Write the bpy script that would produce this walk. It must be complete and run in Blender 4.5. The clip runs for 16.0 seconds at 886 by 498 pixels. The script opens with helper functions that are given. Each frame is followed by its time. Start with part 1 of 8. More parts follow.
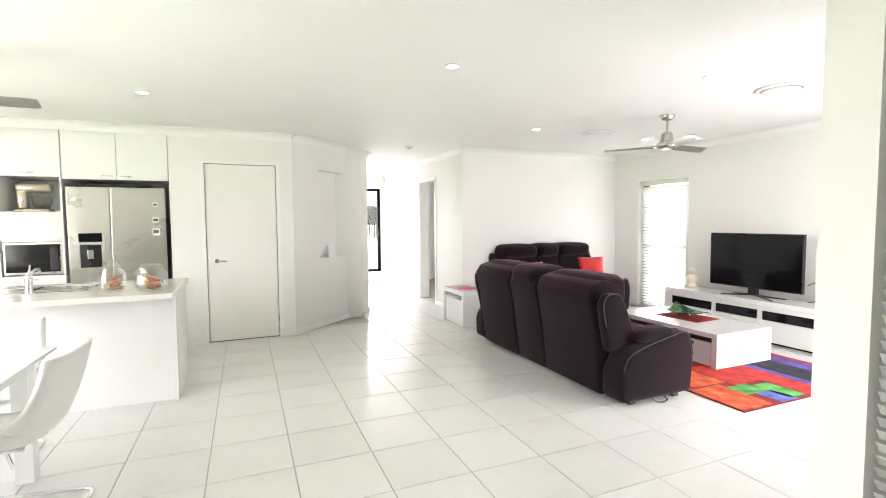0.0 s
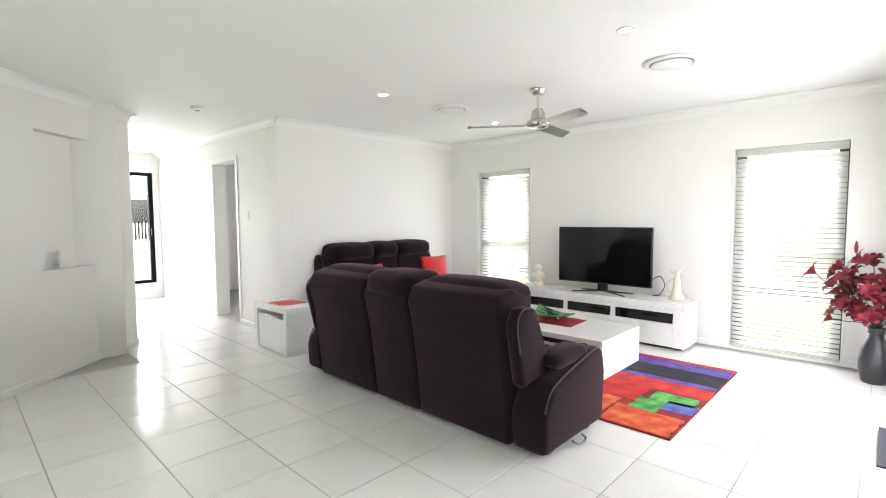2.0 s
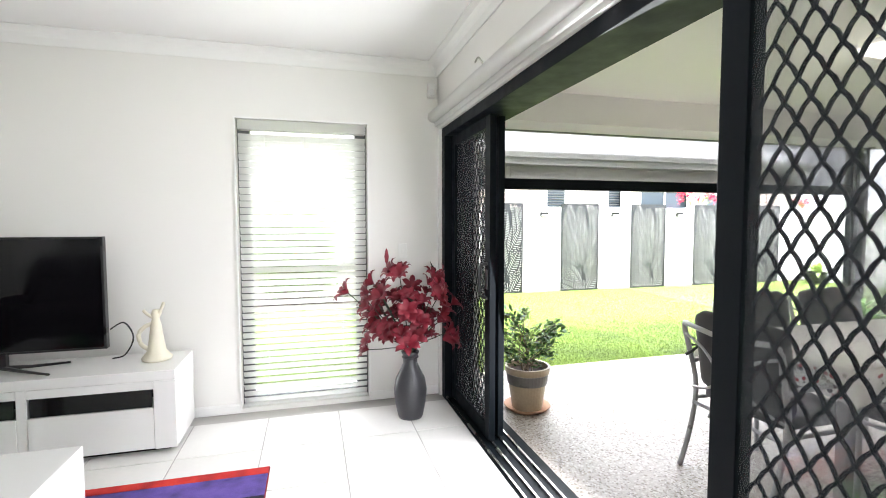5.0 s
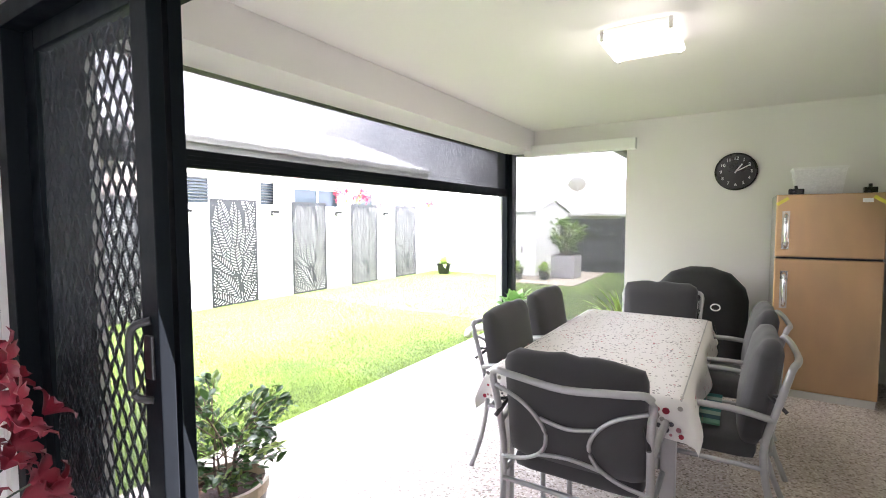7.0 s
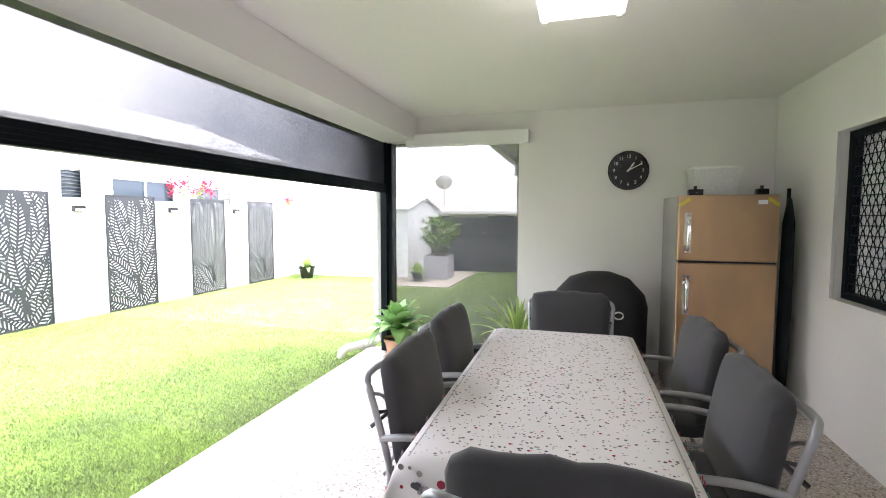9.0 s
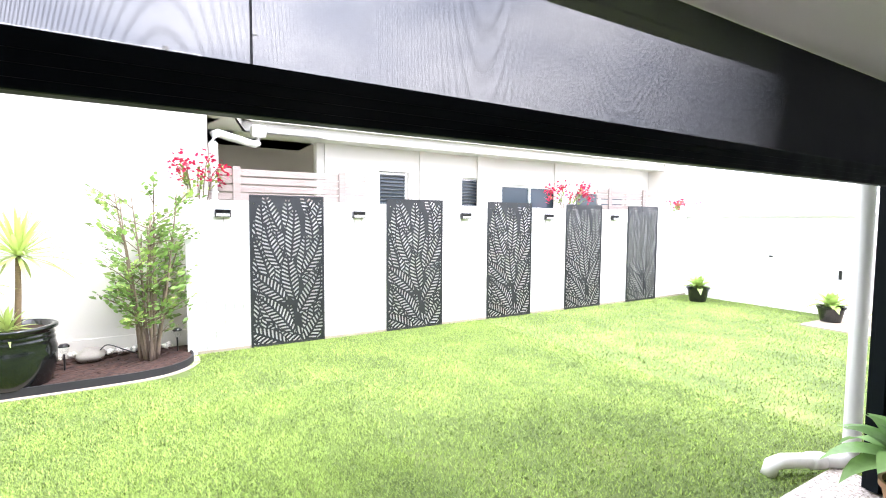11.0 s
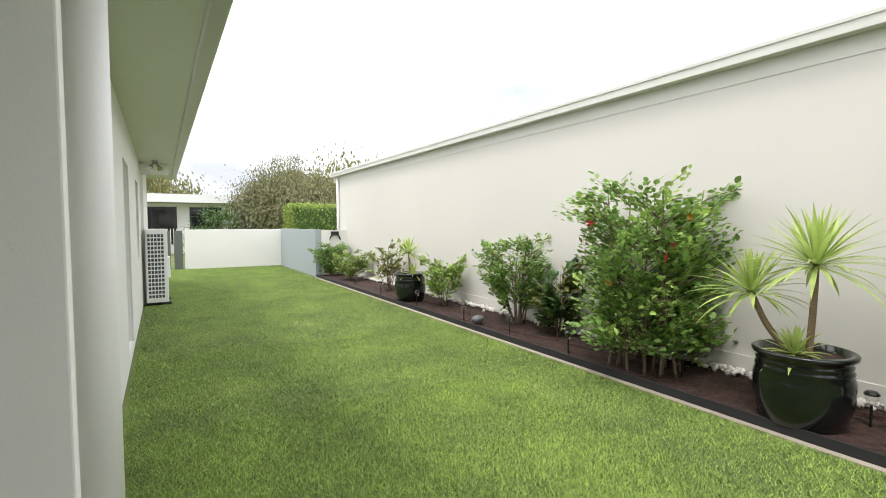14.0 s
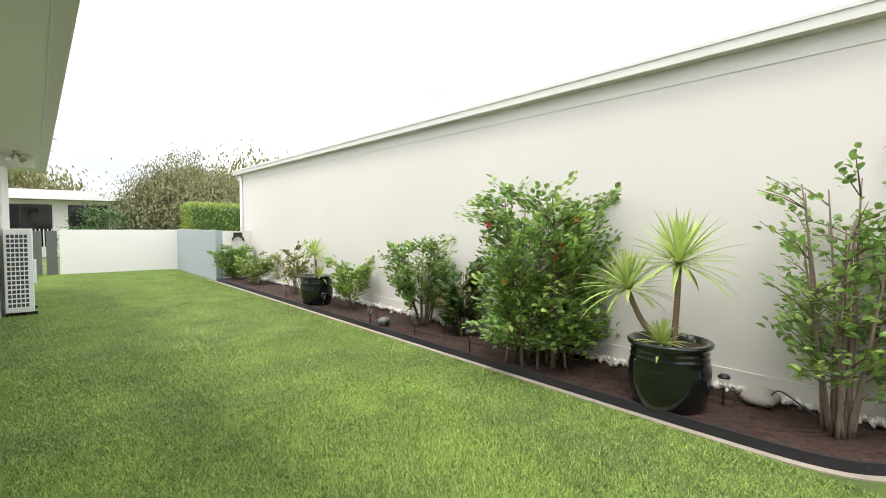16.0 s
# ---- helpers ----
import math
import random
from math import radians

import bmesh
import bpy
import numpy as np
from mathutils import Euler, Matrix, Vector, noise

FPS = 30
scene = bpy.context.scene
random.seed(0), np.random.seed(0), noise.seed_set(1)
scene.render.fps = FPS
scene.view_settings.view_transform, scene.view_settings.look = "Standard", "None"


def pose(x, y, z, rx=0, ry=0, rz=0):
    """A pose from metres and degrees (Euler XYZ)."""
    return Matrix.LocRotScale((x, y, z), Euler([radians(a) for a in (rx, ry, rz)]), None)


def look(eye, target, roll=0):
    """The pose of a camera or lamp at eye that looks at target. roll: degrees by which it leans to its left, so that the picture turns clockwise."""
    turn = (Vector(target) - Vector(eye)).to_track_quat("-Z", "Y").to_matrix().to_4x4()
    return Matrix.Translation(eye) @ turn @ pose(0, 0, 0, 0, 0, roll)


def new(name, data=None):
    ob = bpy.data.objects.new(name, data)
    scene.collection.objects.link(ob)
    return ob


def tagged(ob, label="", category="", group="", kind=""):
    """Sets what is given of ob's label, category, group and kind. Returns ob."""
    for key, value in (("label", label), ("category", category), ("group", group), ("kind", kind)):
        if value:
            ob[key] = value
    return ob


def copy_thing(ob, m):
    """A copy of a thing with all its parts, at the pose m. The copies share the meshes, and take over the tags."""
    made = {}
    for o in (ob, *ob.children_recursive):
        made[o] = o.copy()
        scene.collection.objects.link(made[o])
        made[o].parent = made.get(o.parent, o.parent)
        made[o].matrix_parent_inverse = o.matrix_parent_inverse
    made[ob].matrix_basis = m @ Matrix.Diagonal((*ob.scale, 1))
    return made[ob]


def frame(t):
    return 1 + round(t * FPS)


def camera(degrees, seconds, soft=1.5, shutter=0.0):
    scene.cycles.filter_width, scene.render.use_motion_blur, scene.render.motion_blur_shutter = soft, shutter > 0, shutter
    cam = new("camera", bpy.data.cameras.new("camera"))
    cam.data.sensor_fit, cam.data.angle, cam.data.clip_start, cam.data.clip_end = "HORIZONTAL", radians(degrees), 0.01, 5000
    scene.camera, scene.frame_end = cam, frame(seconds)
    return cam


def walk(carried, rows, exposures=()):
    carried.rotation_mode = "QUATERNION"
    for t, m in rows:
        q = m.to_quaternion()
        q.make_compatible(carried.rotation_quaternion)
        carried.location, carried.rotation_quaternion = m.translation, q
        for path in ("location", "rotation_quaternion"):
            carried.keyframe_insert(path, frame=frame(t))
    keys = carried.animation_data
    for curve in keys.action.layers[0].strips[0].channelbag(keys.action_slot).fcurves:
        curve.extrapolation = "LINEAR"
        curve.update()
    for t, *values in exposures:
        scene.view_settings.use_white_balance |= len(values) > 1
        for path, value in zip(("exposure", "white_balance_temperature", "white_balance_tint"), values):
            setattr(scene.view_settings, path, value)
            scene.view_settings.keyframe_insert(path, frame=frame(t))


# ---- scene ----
cam = camera(86.2, 16.0, 1.0)
PATH = [
    (0, (-0.232, -0.020, 1.505), (0.538, 1.822, 1.385), -0.43),
    (0.5, (-0.190, 0.349, 1.487), (0.758, 2.107, 1.369), -0.48),
    (1, (-0.136, 0.700, 1.464), (0.975, 2.359, 1.346), -0.43),
    (1.5, (0.005, 1.059, 1.442), (1.285, 2.590, 1.319), -0.40),
    (2, (0.162, 1.409, 1.435), (1.610, 2.783, 1.304), -0.33),
    (2.5, (0.344, 1.721, 1.439), (1.961, 2.890, 1.311), -0.27),
    (3, (0.630, 1.988, 1.436), (2.394, 2.922, 1.300), -0.13),
    (3.5, (0.984, 2.175, 1.421), (2.871, 2.825, 1.290), -0.09),
    (4, (1.384, 2.252, 1.399), (3.365, 2.502, 1.274), -0.02),
    (6.5, (3.529, 1.801, 1.409), (4.889, 0.340, 1.291), -0.24),
    (7, (3.748, 1.731, 1.409), (4.809, 0.041, 1.286), -0.19),
    (7.5, (3.913, 1.661, 1.402), (4.647, -0.195, 1.272), -0.26),
    (8, (4.032, 1.562, 1.398), (4.482, -0.382, 1.263), -0.11),
    (10.5, (4.871, -0.005, 1.497), (6.205, -1.490, 1.373), 0.44),
    (11, (5.223, -0.261, 1.494), (6.942, -1.274, 1.370), 0.40),
    (11.5, (5.605, -0.529, 1.488), (7.523, -1.082, 1.363), 0.44),
    (12, (5.945, -0.697, 1.479), (7.938, -0.807, 1.357), 0.34),
    (12.5, (6.189, -0.783, 1.467), (8.138, -0.347, 1.358), 0.26),
    (13, (6.457, -0.800, 1.447), (8.158, 0.245, 1.336), 0.12),
    (13.5, (6.657, -0.726, 1.433), (7.997, 0.755, 1.323), -0.29),
    (14, (6.738, -0.672, 1.434), (7.760, 1.044, 1.333), -0.09),
    (14.5, (6.779, -0.639, 1.429), (7.671, 1.148, 1.332), 0.00),
    (15, (6.795, -0.666, 1.424), (7.708, 1.110, 1.330), 0.06),
    (15.5, (6.822, -0.728, 1.423), (7.887, 0.963, 1.332), 0.15),
    (16, (6.886, -0.761, 1.422), (8.189, 0.754, 1.330), 0.24),
]
EXPOSURE = [(0.0, 3.45, 6500, 14), (1.0, 3.36, 6400, 13), (2.0, 3.18, 6300, 12), (3.0, 2.97, 6250, 11), (4.0, 2.92, 6250, 11), (6.5, 3.15, 6150, 16), (7.0, 3.25, 6100, 20), (8.0, 3.12, 6050, 20), (10.5, 2.15, 5950, 20), (11.0, 1.9, 6000, 19),
            (11.5, 1.5, 6250, 15), (12.0, 1.0, 6300, 14), (12.5, 0.12, 6350, 14), (13.0, -0.05, 6400, 13), (13.5, 0.15, 6400, 13), (14.0, 0.32, 6450, 12), (15.0, 0.45, 6450, 12), (16.0, 0.4, 6450, 12)]
walk(cam, [(t, look(eye, target, roll)) for t, eye, target, roll in PATH], EXPOSURE)

# ---- world and large lights ----
world = bpy.data.worlds.new("overcast_sky")
scene.world = world
world.use_nodes = True
wn, wl = world.node_tree.nodes, world.node_tree.links
wn.clear()
sky = wn.new("ShaderNodeTexSky")
sky.sky_type = "NISHITA"
sky.sun_disc = False
sky.sun_elevation, sky.sun_rotation = radians(58), radians(150)
coords = wn.new("ShaderNodeTexCoord")
squash = wn.new("ShaderNodeMapping")
squash.inputs["Scale"].default_value = (1.0, 1.0, 2.6)
clouds = wn.new("ShaderNodeTexNoise")
clouds.inputs["Scale"].default_value, clouds.inputs["Detail"].default_value = 2.3, 6.0
cover = wn.new("ShaderNodeValToRGB")
cover.color_ramp.elements[0].position, cover.color_ramp.elements[1].position = 0.08, 0.30
shade = wn.new("ShaderNodeValToRGB")
shade.color_ramp.elements[0].color, shade.color_ramp.elements[1].color = (9.0, 9.5, 10.4, 1), (16.0, 16.0, 15.8, 1)
shade.color_ramp.elements[0].position, shade.color_ramp.elements[1].position = 0.38, 0.62
blend = wn.new("ShaderNodeMix")
blend.data_type = "RGBA"
back = wn.new("ShaderNodeBackground")
back.inputs["Strength"].default_value = 0.15
out = wn.new("ShaderNodeOutputWorld")
wl.new(coords.outputs["Generated"], squash.inputs["Vector"])
wl.new(squash.outputs["Vector"], clouds.inputs["Vector"])
wl.new(clouds.outputs["Fac"], cover.inputs["Fac"])
wl.new(clouds.outputs["Fac"], shade.inputs["Fac"])
wl.new(cover.outputs["Color"], blend.inputs["Factor"])
wl.new(sky.outputs["Color"], blend.inputs["A"])
wl.new(shade.outputs["Color"], blend.inputs["B"])
# an overcast sky is about three times as bright overhead as at the horizon
split, rise, dome = wn.new("ShaderNodeSeparateXYZ"), wn.new("ShaderNodeMapRange"), wn.new("ShaderNodeVectorMath")
rise.inputs["To Min"].default_value, rise.inputs["To Max"].default_value = 0.44, 1.3
dome.operation = "SCALE"
wl.new(coords.outputs["Generated"], split.inputs["Vector"])
wl.new(split.outputs["Z"], rise.inputs["Value"])
wl.new(blend.outputs["Result"], dome.inputs[0])
wl.new(rise.outputs["Result"], dome.inputs["Scale"])
wl.new(dome.outputs["Vector"], back.inputs["Color"])
wl.new(back.outputs["Background"], out.inputs["Surface"])

sun = new("sun", bpy.data.lights.new("sun", "SUN"))
sun.data.energy, sun.data.angle, sun.data.color = 1.5, radians(14), (1.0, 0.96, 0.9)
sun.matrix_world = look((0, 0, 20), (0 + 9 * 0.5, 0 + 9 * 0.35, 20 - 9 * 1.25))


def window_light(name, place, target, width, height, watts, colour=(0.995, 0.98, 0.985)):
    """An area lamp that stands in for daylight at an opening."""
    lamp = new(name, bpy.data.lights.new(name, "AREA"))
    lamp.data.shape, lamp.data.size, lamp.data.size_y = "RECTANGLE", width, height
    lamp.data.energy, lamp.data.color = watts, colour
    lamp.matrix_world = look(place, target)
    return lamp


window_light("hall_window_light", (2.35, 11.12, 1.25), (2.35, 5, 1.2), 0.8, 1.9, 5)
# two fill lamps added at unseen openings to brighten dining room and kitchen
window_light("unseen_south_fill", (-1.2, -4.0, 1.3), (-1.2, 5, 1.3), 4.4, 2.2, 15)
window_light("unseen_west_fill", (-4.5, 2.6, 1.3), (5, 2.6, 1.3), 3.4, 2.2, 7)
window_light("living_window_light", (5.9, 2.19, 1.1), (0, 2.19, 0.9), 0.85, 2.0, 1.4)
window_light("living_window_light", (5.9, 5.68, 1.1), (0, 5.68, 0.9), 0.85, 2.0, 1.4)
window_light("slider_light", (4.3, 0.98, 1.15), (3.8, 5, 0.2), 1.6, 2.0, 9.5)


# lamp added to brighten the bedroom behind the open doorway
window_light("bedroom_fill_light", (5.55, 8.05, 1.55), (3.0, 8.2, 1.2), 1.0, 1.0, 3.5)


def lamp_point(name, place, watts, radius=0.05, colour=(1.0, 0.93, 0.82)):
    lamp = new(name, bpy.data.lights.new(name, "POINT"))
    lamp.data.energy, lamp.data.shadow_soft_size, lamp.data.color = watts, radius, colour
    lamp.location = place
    return lamp


# ---- materials ----
def surf(name, colour, rough=0.5, metal=0.0, vary=0.06, scale=3.0, grain=60.0, bump=0.05, coat=0.0, each=0.0, sheen=0.0, rvary=0.08, stretch=(1, 1, 1)):
    """A plain painted, woven or moulded surface: two scales of tone, fine relief, uneven gloss."""
    m = bpy.data.materials.new(name)
    m.use_nodes = True
    n, l = m.node_tree.nodes, m.node_tree.links
    b = n["Principled BSDF"]
    c = n.new("ShaderNodeTexCoord")
    mp = n.new("ShaderNodeMapping")
    mp.inputs["Scale"].default_value = stretch
    l.new(c.outputs["Object"], mp.inputs["Vector"])
    big, fine = n.new("ShaderNodeTexNoise"), n.new("ShaderNodeTexNoise")
    big.inputs["Scale"].default_value, big.inputs["Detail"].default_value = scale, 4
    fine.inputs["Scale"].default_value, fine.inputs["Detail"].default_value = grain, 3
    for t in (big, fine):
        l.new(mp.outputs["Vector"], t.inputs["Vector"])
    mixed = n.new("ShaderNodeMath")
    mixed.operation = "MULTIPLY_ADD"
    mixed.inputs[1].default_value = 0.4
    l.new(fine.outputs["Fac"], mixed.inputs[0])
    l.new(big.outputs["Fac"], mixed.inputs[2])
    last = mixed.outputs[0]
    if each:
        info = n.new("ShaderNodeObjectInfo")
        add = n.new("ShaderNodeMath")
        add.operation = "MULTIPLY_ADD"
        add.inputs[1].default_value = each
        l.new(info.outputs["Random"], add.inputs[0])
        l.new(last, add.inputs[2])
        last = add.outputs[0]
    ramp = n.new("ShaderNodeMapRange")
    ramp.inputs["From Min"].default_value, ramp.inputs["From Max"].default_value = 0.35, 1.05
    ramp.inputs["To Min"].default_value, ramp.inputs["To Max"].default_value = 1 - vary, 1 + vary
    l.new(last, ramp.inputs["Value"])
    tone = n.new("ShaderNodeVectorMath")
    tone.operation = "SCALE"
    tone.inputs[0].default_value = colour
    l.new(ramp.outputs["Result"], tone.inputs["Scale"])
    l.new(tone.outputs["Vector"], b.inputs["Base Color"])
    gloss = n.new("ShaderNodeMapRange")
    gloss.inputs["From Min"].default_value, gloss.inputs["From Max"].default_value = 0.3, 0.7
    gloss.inputs["To Min"].default_value, gloss.inputs["To Max"].default_value = max(0.02, rough - rvary), min(1, rough + rvary)
    l.new(big.outputs["Fac"], gloss.inputs["Value"])
    l.new(gloss.outputs["Result"], b.inputs["Roughness"])
    b.inputs["Metallic"].default_value = metal
    b.inputs["Coat Weight"].default_value = coat
    b.inputs["Sheen Weight"].default_value = sheen
    if bump:
        bp = n.new("ShaderNodeBump")
        bp.inputs["Strength"].default_value, bp.inputs["Distance"].default_value = bump, min(0.01, 0.5 / grain)
        l.new(fine.outputs["Fac"], bp.inputs["Height"])
        l.new(bp.outputs["Normal"], b.inputs["Normal"])
    return m


def ramped(name, stops, rough=0.7, scale=4.0, detail=5.0, bump=0.3, kind="noise", stretch=(1, 1, 1), grain=40.0, sheen=0.0, constant=False):
    """A surface whose colour runs over stops (place, colour) by a noise or by cells."""
    m = bpy.data.materials.new(name)
    m.use_nodes = True
    n, l = m.node_tree.nodes, m.node_tree.links
    b = n["Principled BSDF"]
    c = n.new("ShaderNodeTexCoord")
    mp = n.new("ShaderNodeMapping")
    mp.inputs["Scale"].default_value = stretch
    l.new(c.outputs["Object"], mp.inputs["Vector"])
    if kind == "cells":
        t = n.new("ShaderNodeTexVoronoi")
        t.inputs["Scale"].default_value = scale
        source = n.new("ShaderNodeSeparateColor")
        l.new(t.outputs["Color"], source.inputs["Color"])
        value = source.outputs[0]
    else:
        t = n.new("ShaderNodeTexNoise")
        t.inputs["Scale"].default_value, t.inputs["Detail"].default_value = scale, detail
        value = t.outputs["Fac"]
    l.new(mp.outputs["Vector"], t.inputs["Vector"])
    r = n.new("ShaderNodeValToRGB")
    r.color_ramp.interpolation = "CONSTANT" if constant else "LINEAR"
    while len(r.color_ramp.elements) < len(stops):
        r.color_ramp.elements.new(0.5)
    for e, (at, colour) in zip(r.color_ramp.elements, stops):
        e.position, e.color = at, (*colour, 1)
    l.new(value, r.inputs["Fac"])
    l.new(r.outputs["Color"], b.inputs["Base Color"])
    b.inputs["Roughness"].default_value = rough
    b.inputs["Sheen Weight"].default_value = sheen
    f = n.new("ShaderNodeTexNoise")
    f.inputs["Scale"].default_value, f.inputs["Detail"].default_value = grain, 4
    l.new(mp.outputs["Vector"], f.inputs["Vector"])
    bp = n.new("ShaderNodeBump")
    bp.inputs["Strength"].default_value, bp.inputs["Distance"].default_value = bump, 0.25 / grain
    l.new(f.outputs["Fac"], bp.inputs["Height"])
    l.new(bp.outputs["Normal"], b.inputs["Normal"])
    return m


def per_piece(m, low, high):
    """Let each separate blade, leaf or chip have a tone of its own."""
    n, l = m.node_tree.nodes, m.node_tree.links
    tone = n["Principled BSDF"].inputs["Base Color"].links[0].from_node
    geo, span, both = n.new("ShaderNodeNewGeometry"), n.new("ShaderNodeMapRange"), n.new("ShaderNodeVectorMath")
    span.inputs["To Min"].default_value, span.inputs["To Max"].default_value = low, high
    both.operation = "SCALE"
    l.new(geo.outputs["Random Per Island"], span.inputs["Value"])
    l.new(tone.outputs[0], both.inputs[0])
    l.new(span.outputs["Result"], both.inputs["Scale"])
    l.new(both.outputs["Vector"], n["Principled BSDF"].inputs["Base Color"])
    return m


def glow(name, colour, strength):
    m = bpy.data.materials.new(name)
    m.use_nodes = True
    b = m.node_tree.nodes["Principled BSDF"]
    b.inputs["Emission Color"].default_value, b.inputs["Emission Strength"].default_value = (*colour, 1), strength
    b.inputs["Base Color"].default_value = (*colour, 1)
    return m


def glass(name, colour=(1, 1, 1), rough=0.02):
    """Thin clear glass: mostly see-through, with a reflection that grows at a glance."""
    m = bpy.data.materials.new(name)
    m.use_nodes = True
    n, l = m.node_tree.nodes, m.node_tree.links
    n.remove(n["Principled BSDF"])
    through_it, shine, mix, fr = n.new("ShaderNodeBsdfTransparent"), n.new("ShaderNodeBsdfGlossy"), n.new("ShaderNodeMixShader"), n.new("ShaderNodeLayerWeight")
    through_it.inputs["Color"].default_value = (*colour, 1)
    shine.inputs["Roughness"].default_value = rough
    fr.inputs["Blend"].default_value = 0.25
    gain = n.new("ShaderNodeMath")
    gain.operation = "MULTIPLY_ADD"
    gain.inputs[1].default_value, gain.inputs[2].default_value = 0.55, 0.04
    l.new(fr.outputs["Facing"], gain.inputs[0])
    l.new(gain.outputs[0], mix.inputs["Fac"])
    l.new(through_it.outputs[0], mix.inputs[1])
    l.new(shine.outputs[0], mix.inputs[2])
    l.new(mix.outputs[0], n["Material Output"].inputs["Surface"])
    return m


def screen_cloth(name, colour, open_part):
    """Woven shade cloth: part of the light passes between the threads."""
    m = bpy.data.materials.new(name)
    m.use_nodes = True
    n, l = m.node_tree.nodes, m.node_tree.links
    b = n["Principled BSDF"]
    b.inputs["Base Color"].default_value, b.inputs["Roughness"].default_value = (*colour, 1), 0.75
    t, mix, c, w, bp = n.new("ShaderNodeBsdfTransparent"), n.new("ShaderNodeMixShader"), n.new("ShaderNodeTexCoord"), n.new("ShaderNodeTexNoise"), n.new("ShaderNodeMapRange")
    w.inputs["Scale"].default_value = 1.1
    bp.inputs["To Min"].default_value, bp.inputs["To Max"].default_value = open_part - 0.05, open_part + 0.05
    l.new(c.outputs["Object"], w.inputs["Vector"])
    l.new(w.outputs["Fac"], bp.inputs["Value"])
    l.new(bp.outputs["Result"], mix.inputs["Fac"])
    l.new(b.outputs[0], mix.inputs[1])
    l.new(t.outputs[0], mix.inputs[2])
    l.new(mix.outputs[0], n["Material Output"].inputs["Surface"])
    return m


WALL = surf("wall_paint", (0.80, 0.79, 0.76), 0.6, vary=0.015, scale=1.2, grain=180, bump=0.03)
CEIL = surf("ceiling_paint", (0.84, 0.84, 0.82), 0.75, vary=0.01, scale=1.0, grain=160, bump=0.02)
TRIM = surf("gloss_trim_paint", (0.82, 0.82, 0.80), 0.35, vary=0.015)
DOORP = surf("door_paint", (0.82, 0.80, 0.76), 0.42, vary=0.015, scale=2)
TILE = surf("white_floor_tile", (0.74, 0.73, 0.71), 0.16, vary=0.05, scale=3, grain=30, bump=0.01, each=0.35, rvary=0.05)
GROUT = surf("tile_grout", (0.42, 0.41, 0.39), 0.9, vary=0.15, grain=200, bump=0.3)
RENDERW = surf("exterior_render", (0.72, 0.71, 0.67), 0.85, vary=0.04, scale=0.8, grain=240, bump=0.25)
NBWALL = surf("neighbour_render", (0.66, 0.63, 0.58), 0.9, vary=0.04, scale=0.5, grain=220, bump=0.25)
SOFFIT = surf("soffit_sheet", (0.64, 0.65, 0.58), 0.7, vary=0.03, scale=1)
ALFWALL = surf("alfresco_render", (0.77, 0.755, 0.73), 0.85, vary=0.03, scale=0.8, grain=240, bump=0.2)
ALFCEIL = surf("alfresco_ceiling", (0.78, 0.76, 0.73), 0.7, vary=0.015)
GUTTER = surf("gutter_steel", (0.52, 0.51, 0.48), 0.4, vary=0.03, metal=0.0)
DARKAL = surf("black_aluminium", (0.004, 0.0065, 0.009), 0.5, vary=0.15, scale=10, bump=0.02)
DARKAL.node_tree.nodes["Principled BSDF"].inputs["Specular IOR Level"].default_value = 0.1
GREYAL = surf("grey_aluminium", (0.10, 0.105, 0.11), 0.5, vary=0.08)
ROOFW = surf("white_roof_sheet", (0.80, 0.80, 0.79), 0.5, vary=0.03, scale=0.6)
# ground toned darker than the blades, as shade in the gaps between them
LAWN = ramped("lawn_ground", [(0.3, (0.06, 0.088, 0.018)), (0.55, (0.105, 0.145, 0.032)), (0.8, (0.19, 0.20, 0.07))], 0.95, 1.6, 8, 0.8, grain=90)
MULCH = ramped("dark_mulch", [(0.3, (0.018, 0.010, 0.008)), (0.6, (0.055, 0.026, 0.018)), (0.85, (0.10, 0.05, 0.035))], 0.95, 22, 8, 1.0, grain=60)
AGG = ramped("exposed_aggregate", [(0.0, (0.43, 0.37, 0.33)), (0.4, (0.50, 0.44, 0.40)), (0.62, (0.33, 0.27, 0.22)), (0.75, (0.60, 0.55, 0.51)), (0.9, (0.19, 0.15, 0.12))], 0.5, 95, 5, 0.5, "cells", grain=120, constant=True)
GLASS = glass("window_glass")
STEEL = surf("brushed_steel", (0.55, 0.53, 0.49), 0.28, 1.0, vary=0.03, scale=1.5, grain=300, bump=0.02)
CHROME = surf("chrome", (0.78, 0.78, 0.78), 0.08, 1.0, vary=0.02, bump=0)
BLACK = surf("black_plastic", (0.012, 0.012, 0.013), 0.3, vary=0.1)
WHITEG = surf("white_gloss_lacquer", (0.82, 0.82, 0.81), 0.14, vary=0.01, coat=0.3, bump=0.0, rvary=0.03)
WHITEP = surf("white_plastic", (0.80, 0.80, 0.78), 0.4, vary=0.02)


# ---- mesh helpers ----
def add_box(bm, lo, hi, turn=None):
    lo, hi = Vector(lo), Vector(hi)
    m = Matrix.Translation((lo + hi) / 2) @ Matrix.Diagonal((*(hi - lo), 1))
    return bmesh.ops.create_cube(bm, size=1, matrix=(turn @ m) if turn else m)["verts"]


def boxes(*some, bevel=0.0, seg=2, turn=None):
    bm = bmesh.new()
    for lo, hi in some:
        add_box(bm, lo, hi, turn)
    if bevel:
        bmesh.ops.bevel(bm, geom=bm.edges[:], offset=bevel, segments=seg, affect="EDGES", profile=0.6)
    return bm


def mesh_of(name, bm, material, smooth=False):
    me = bpy.data.meshes.new(name)
    bm.normal_update()
    bm.to_mesh(me)
    bm.free()
    me.materials.append(material)
    if smooth:
        me.shade_smooth()
    return me


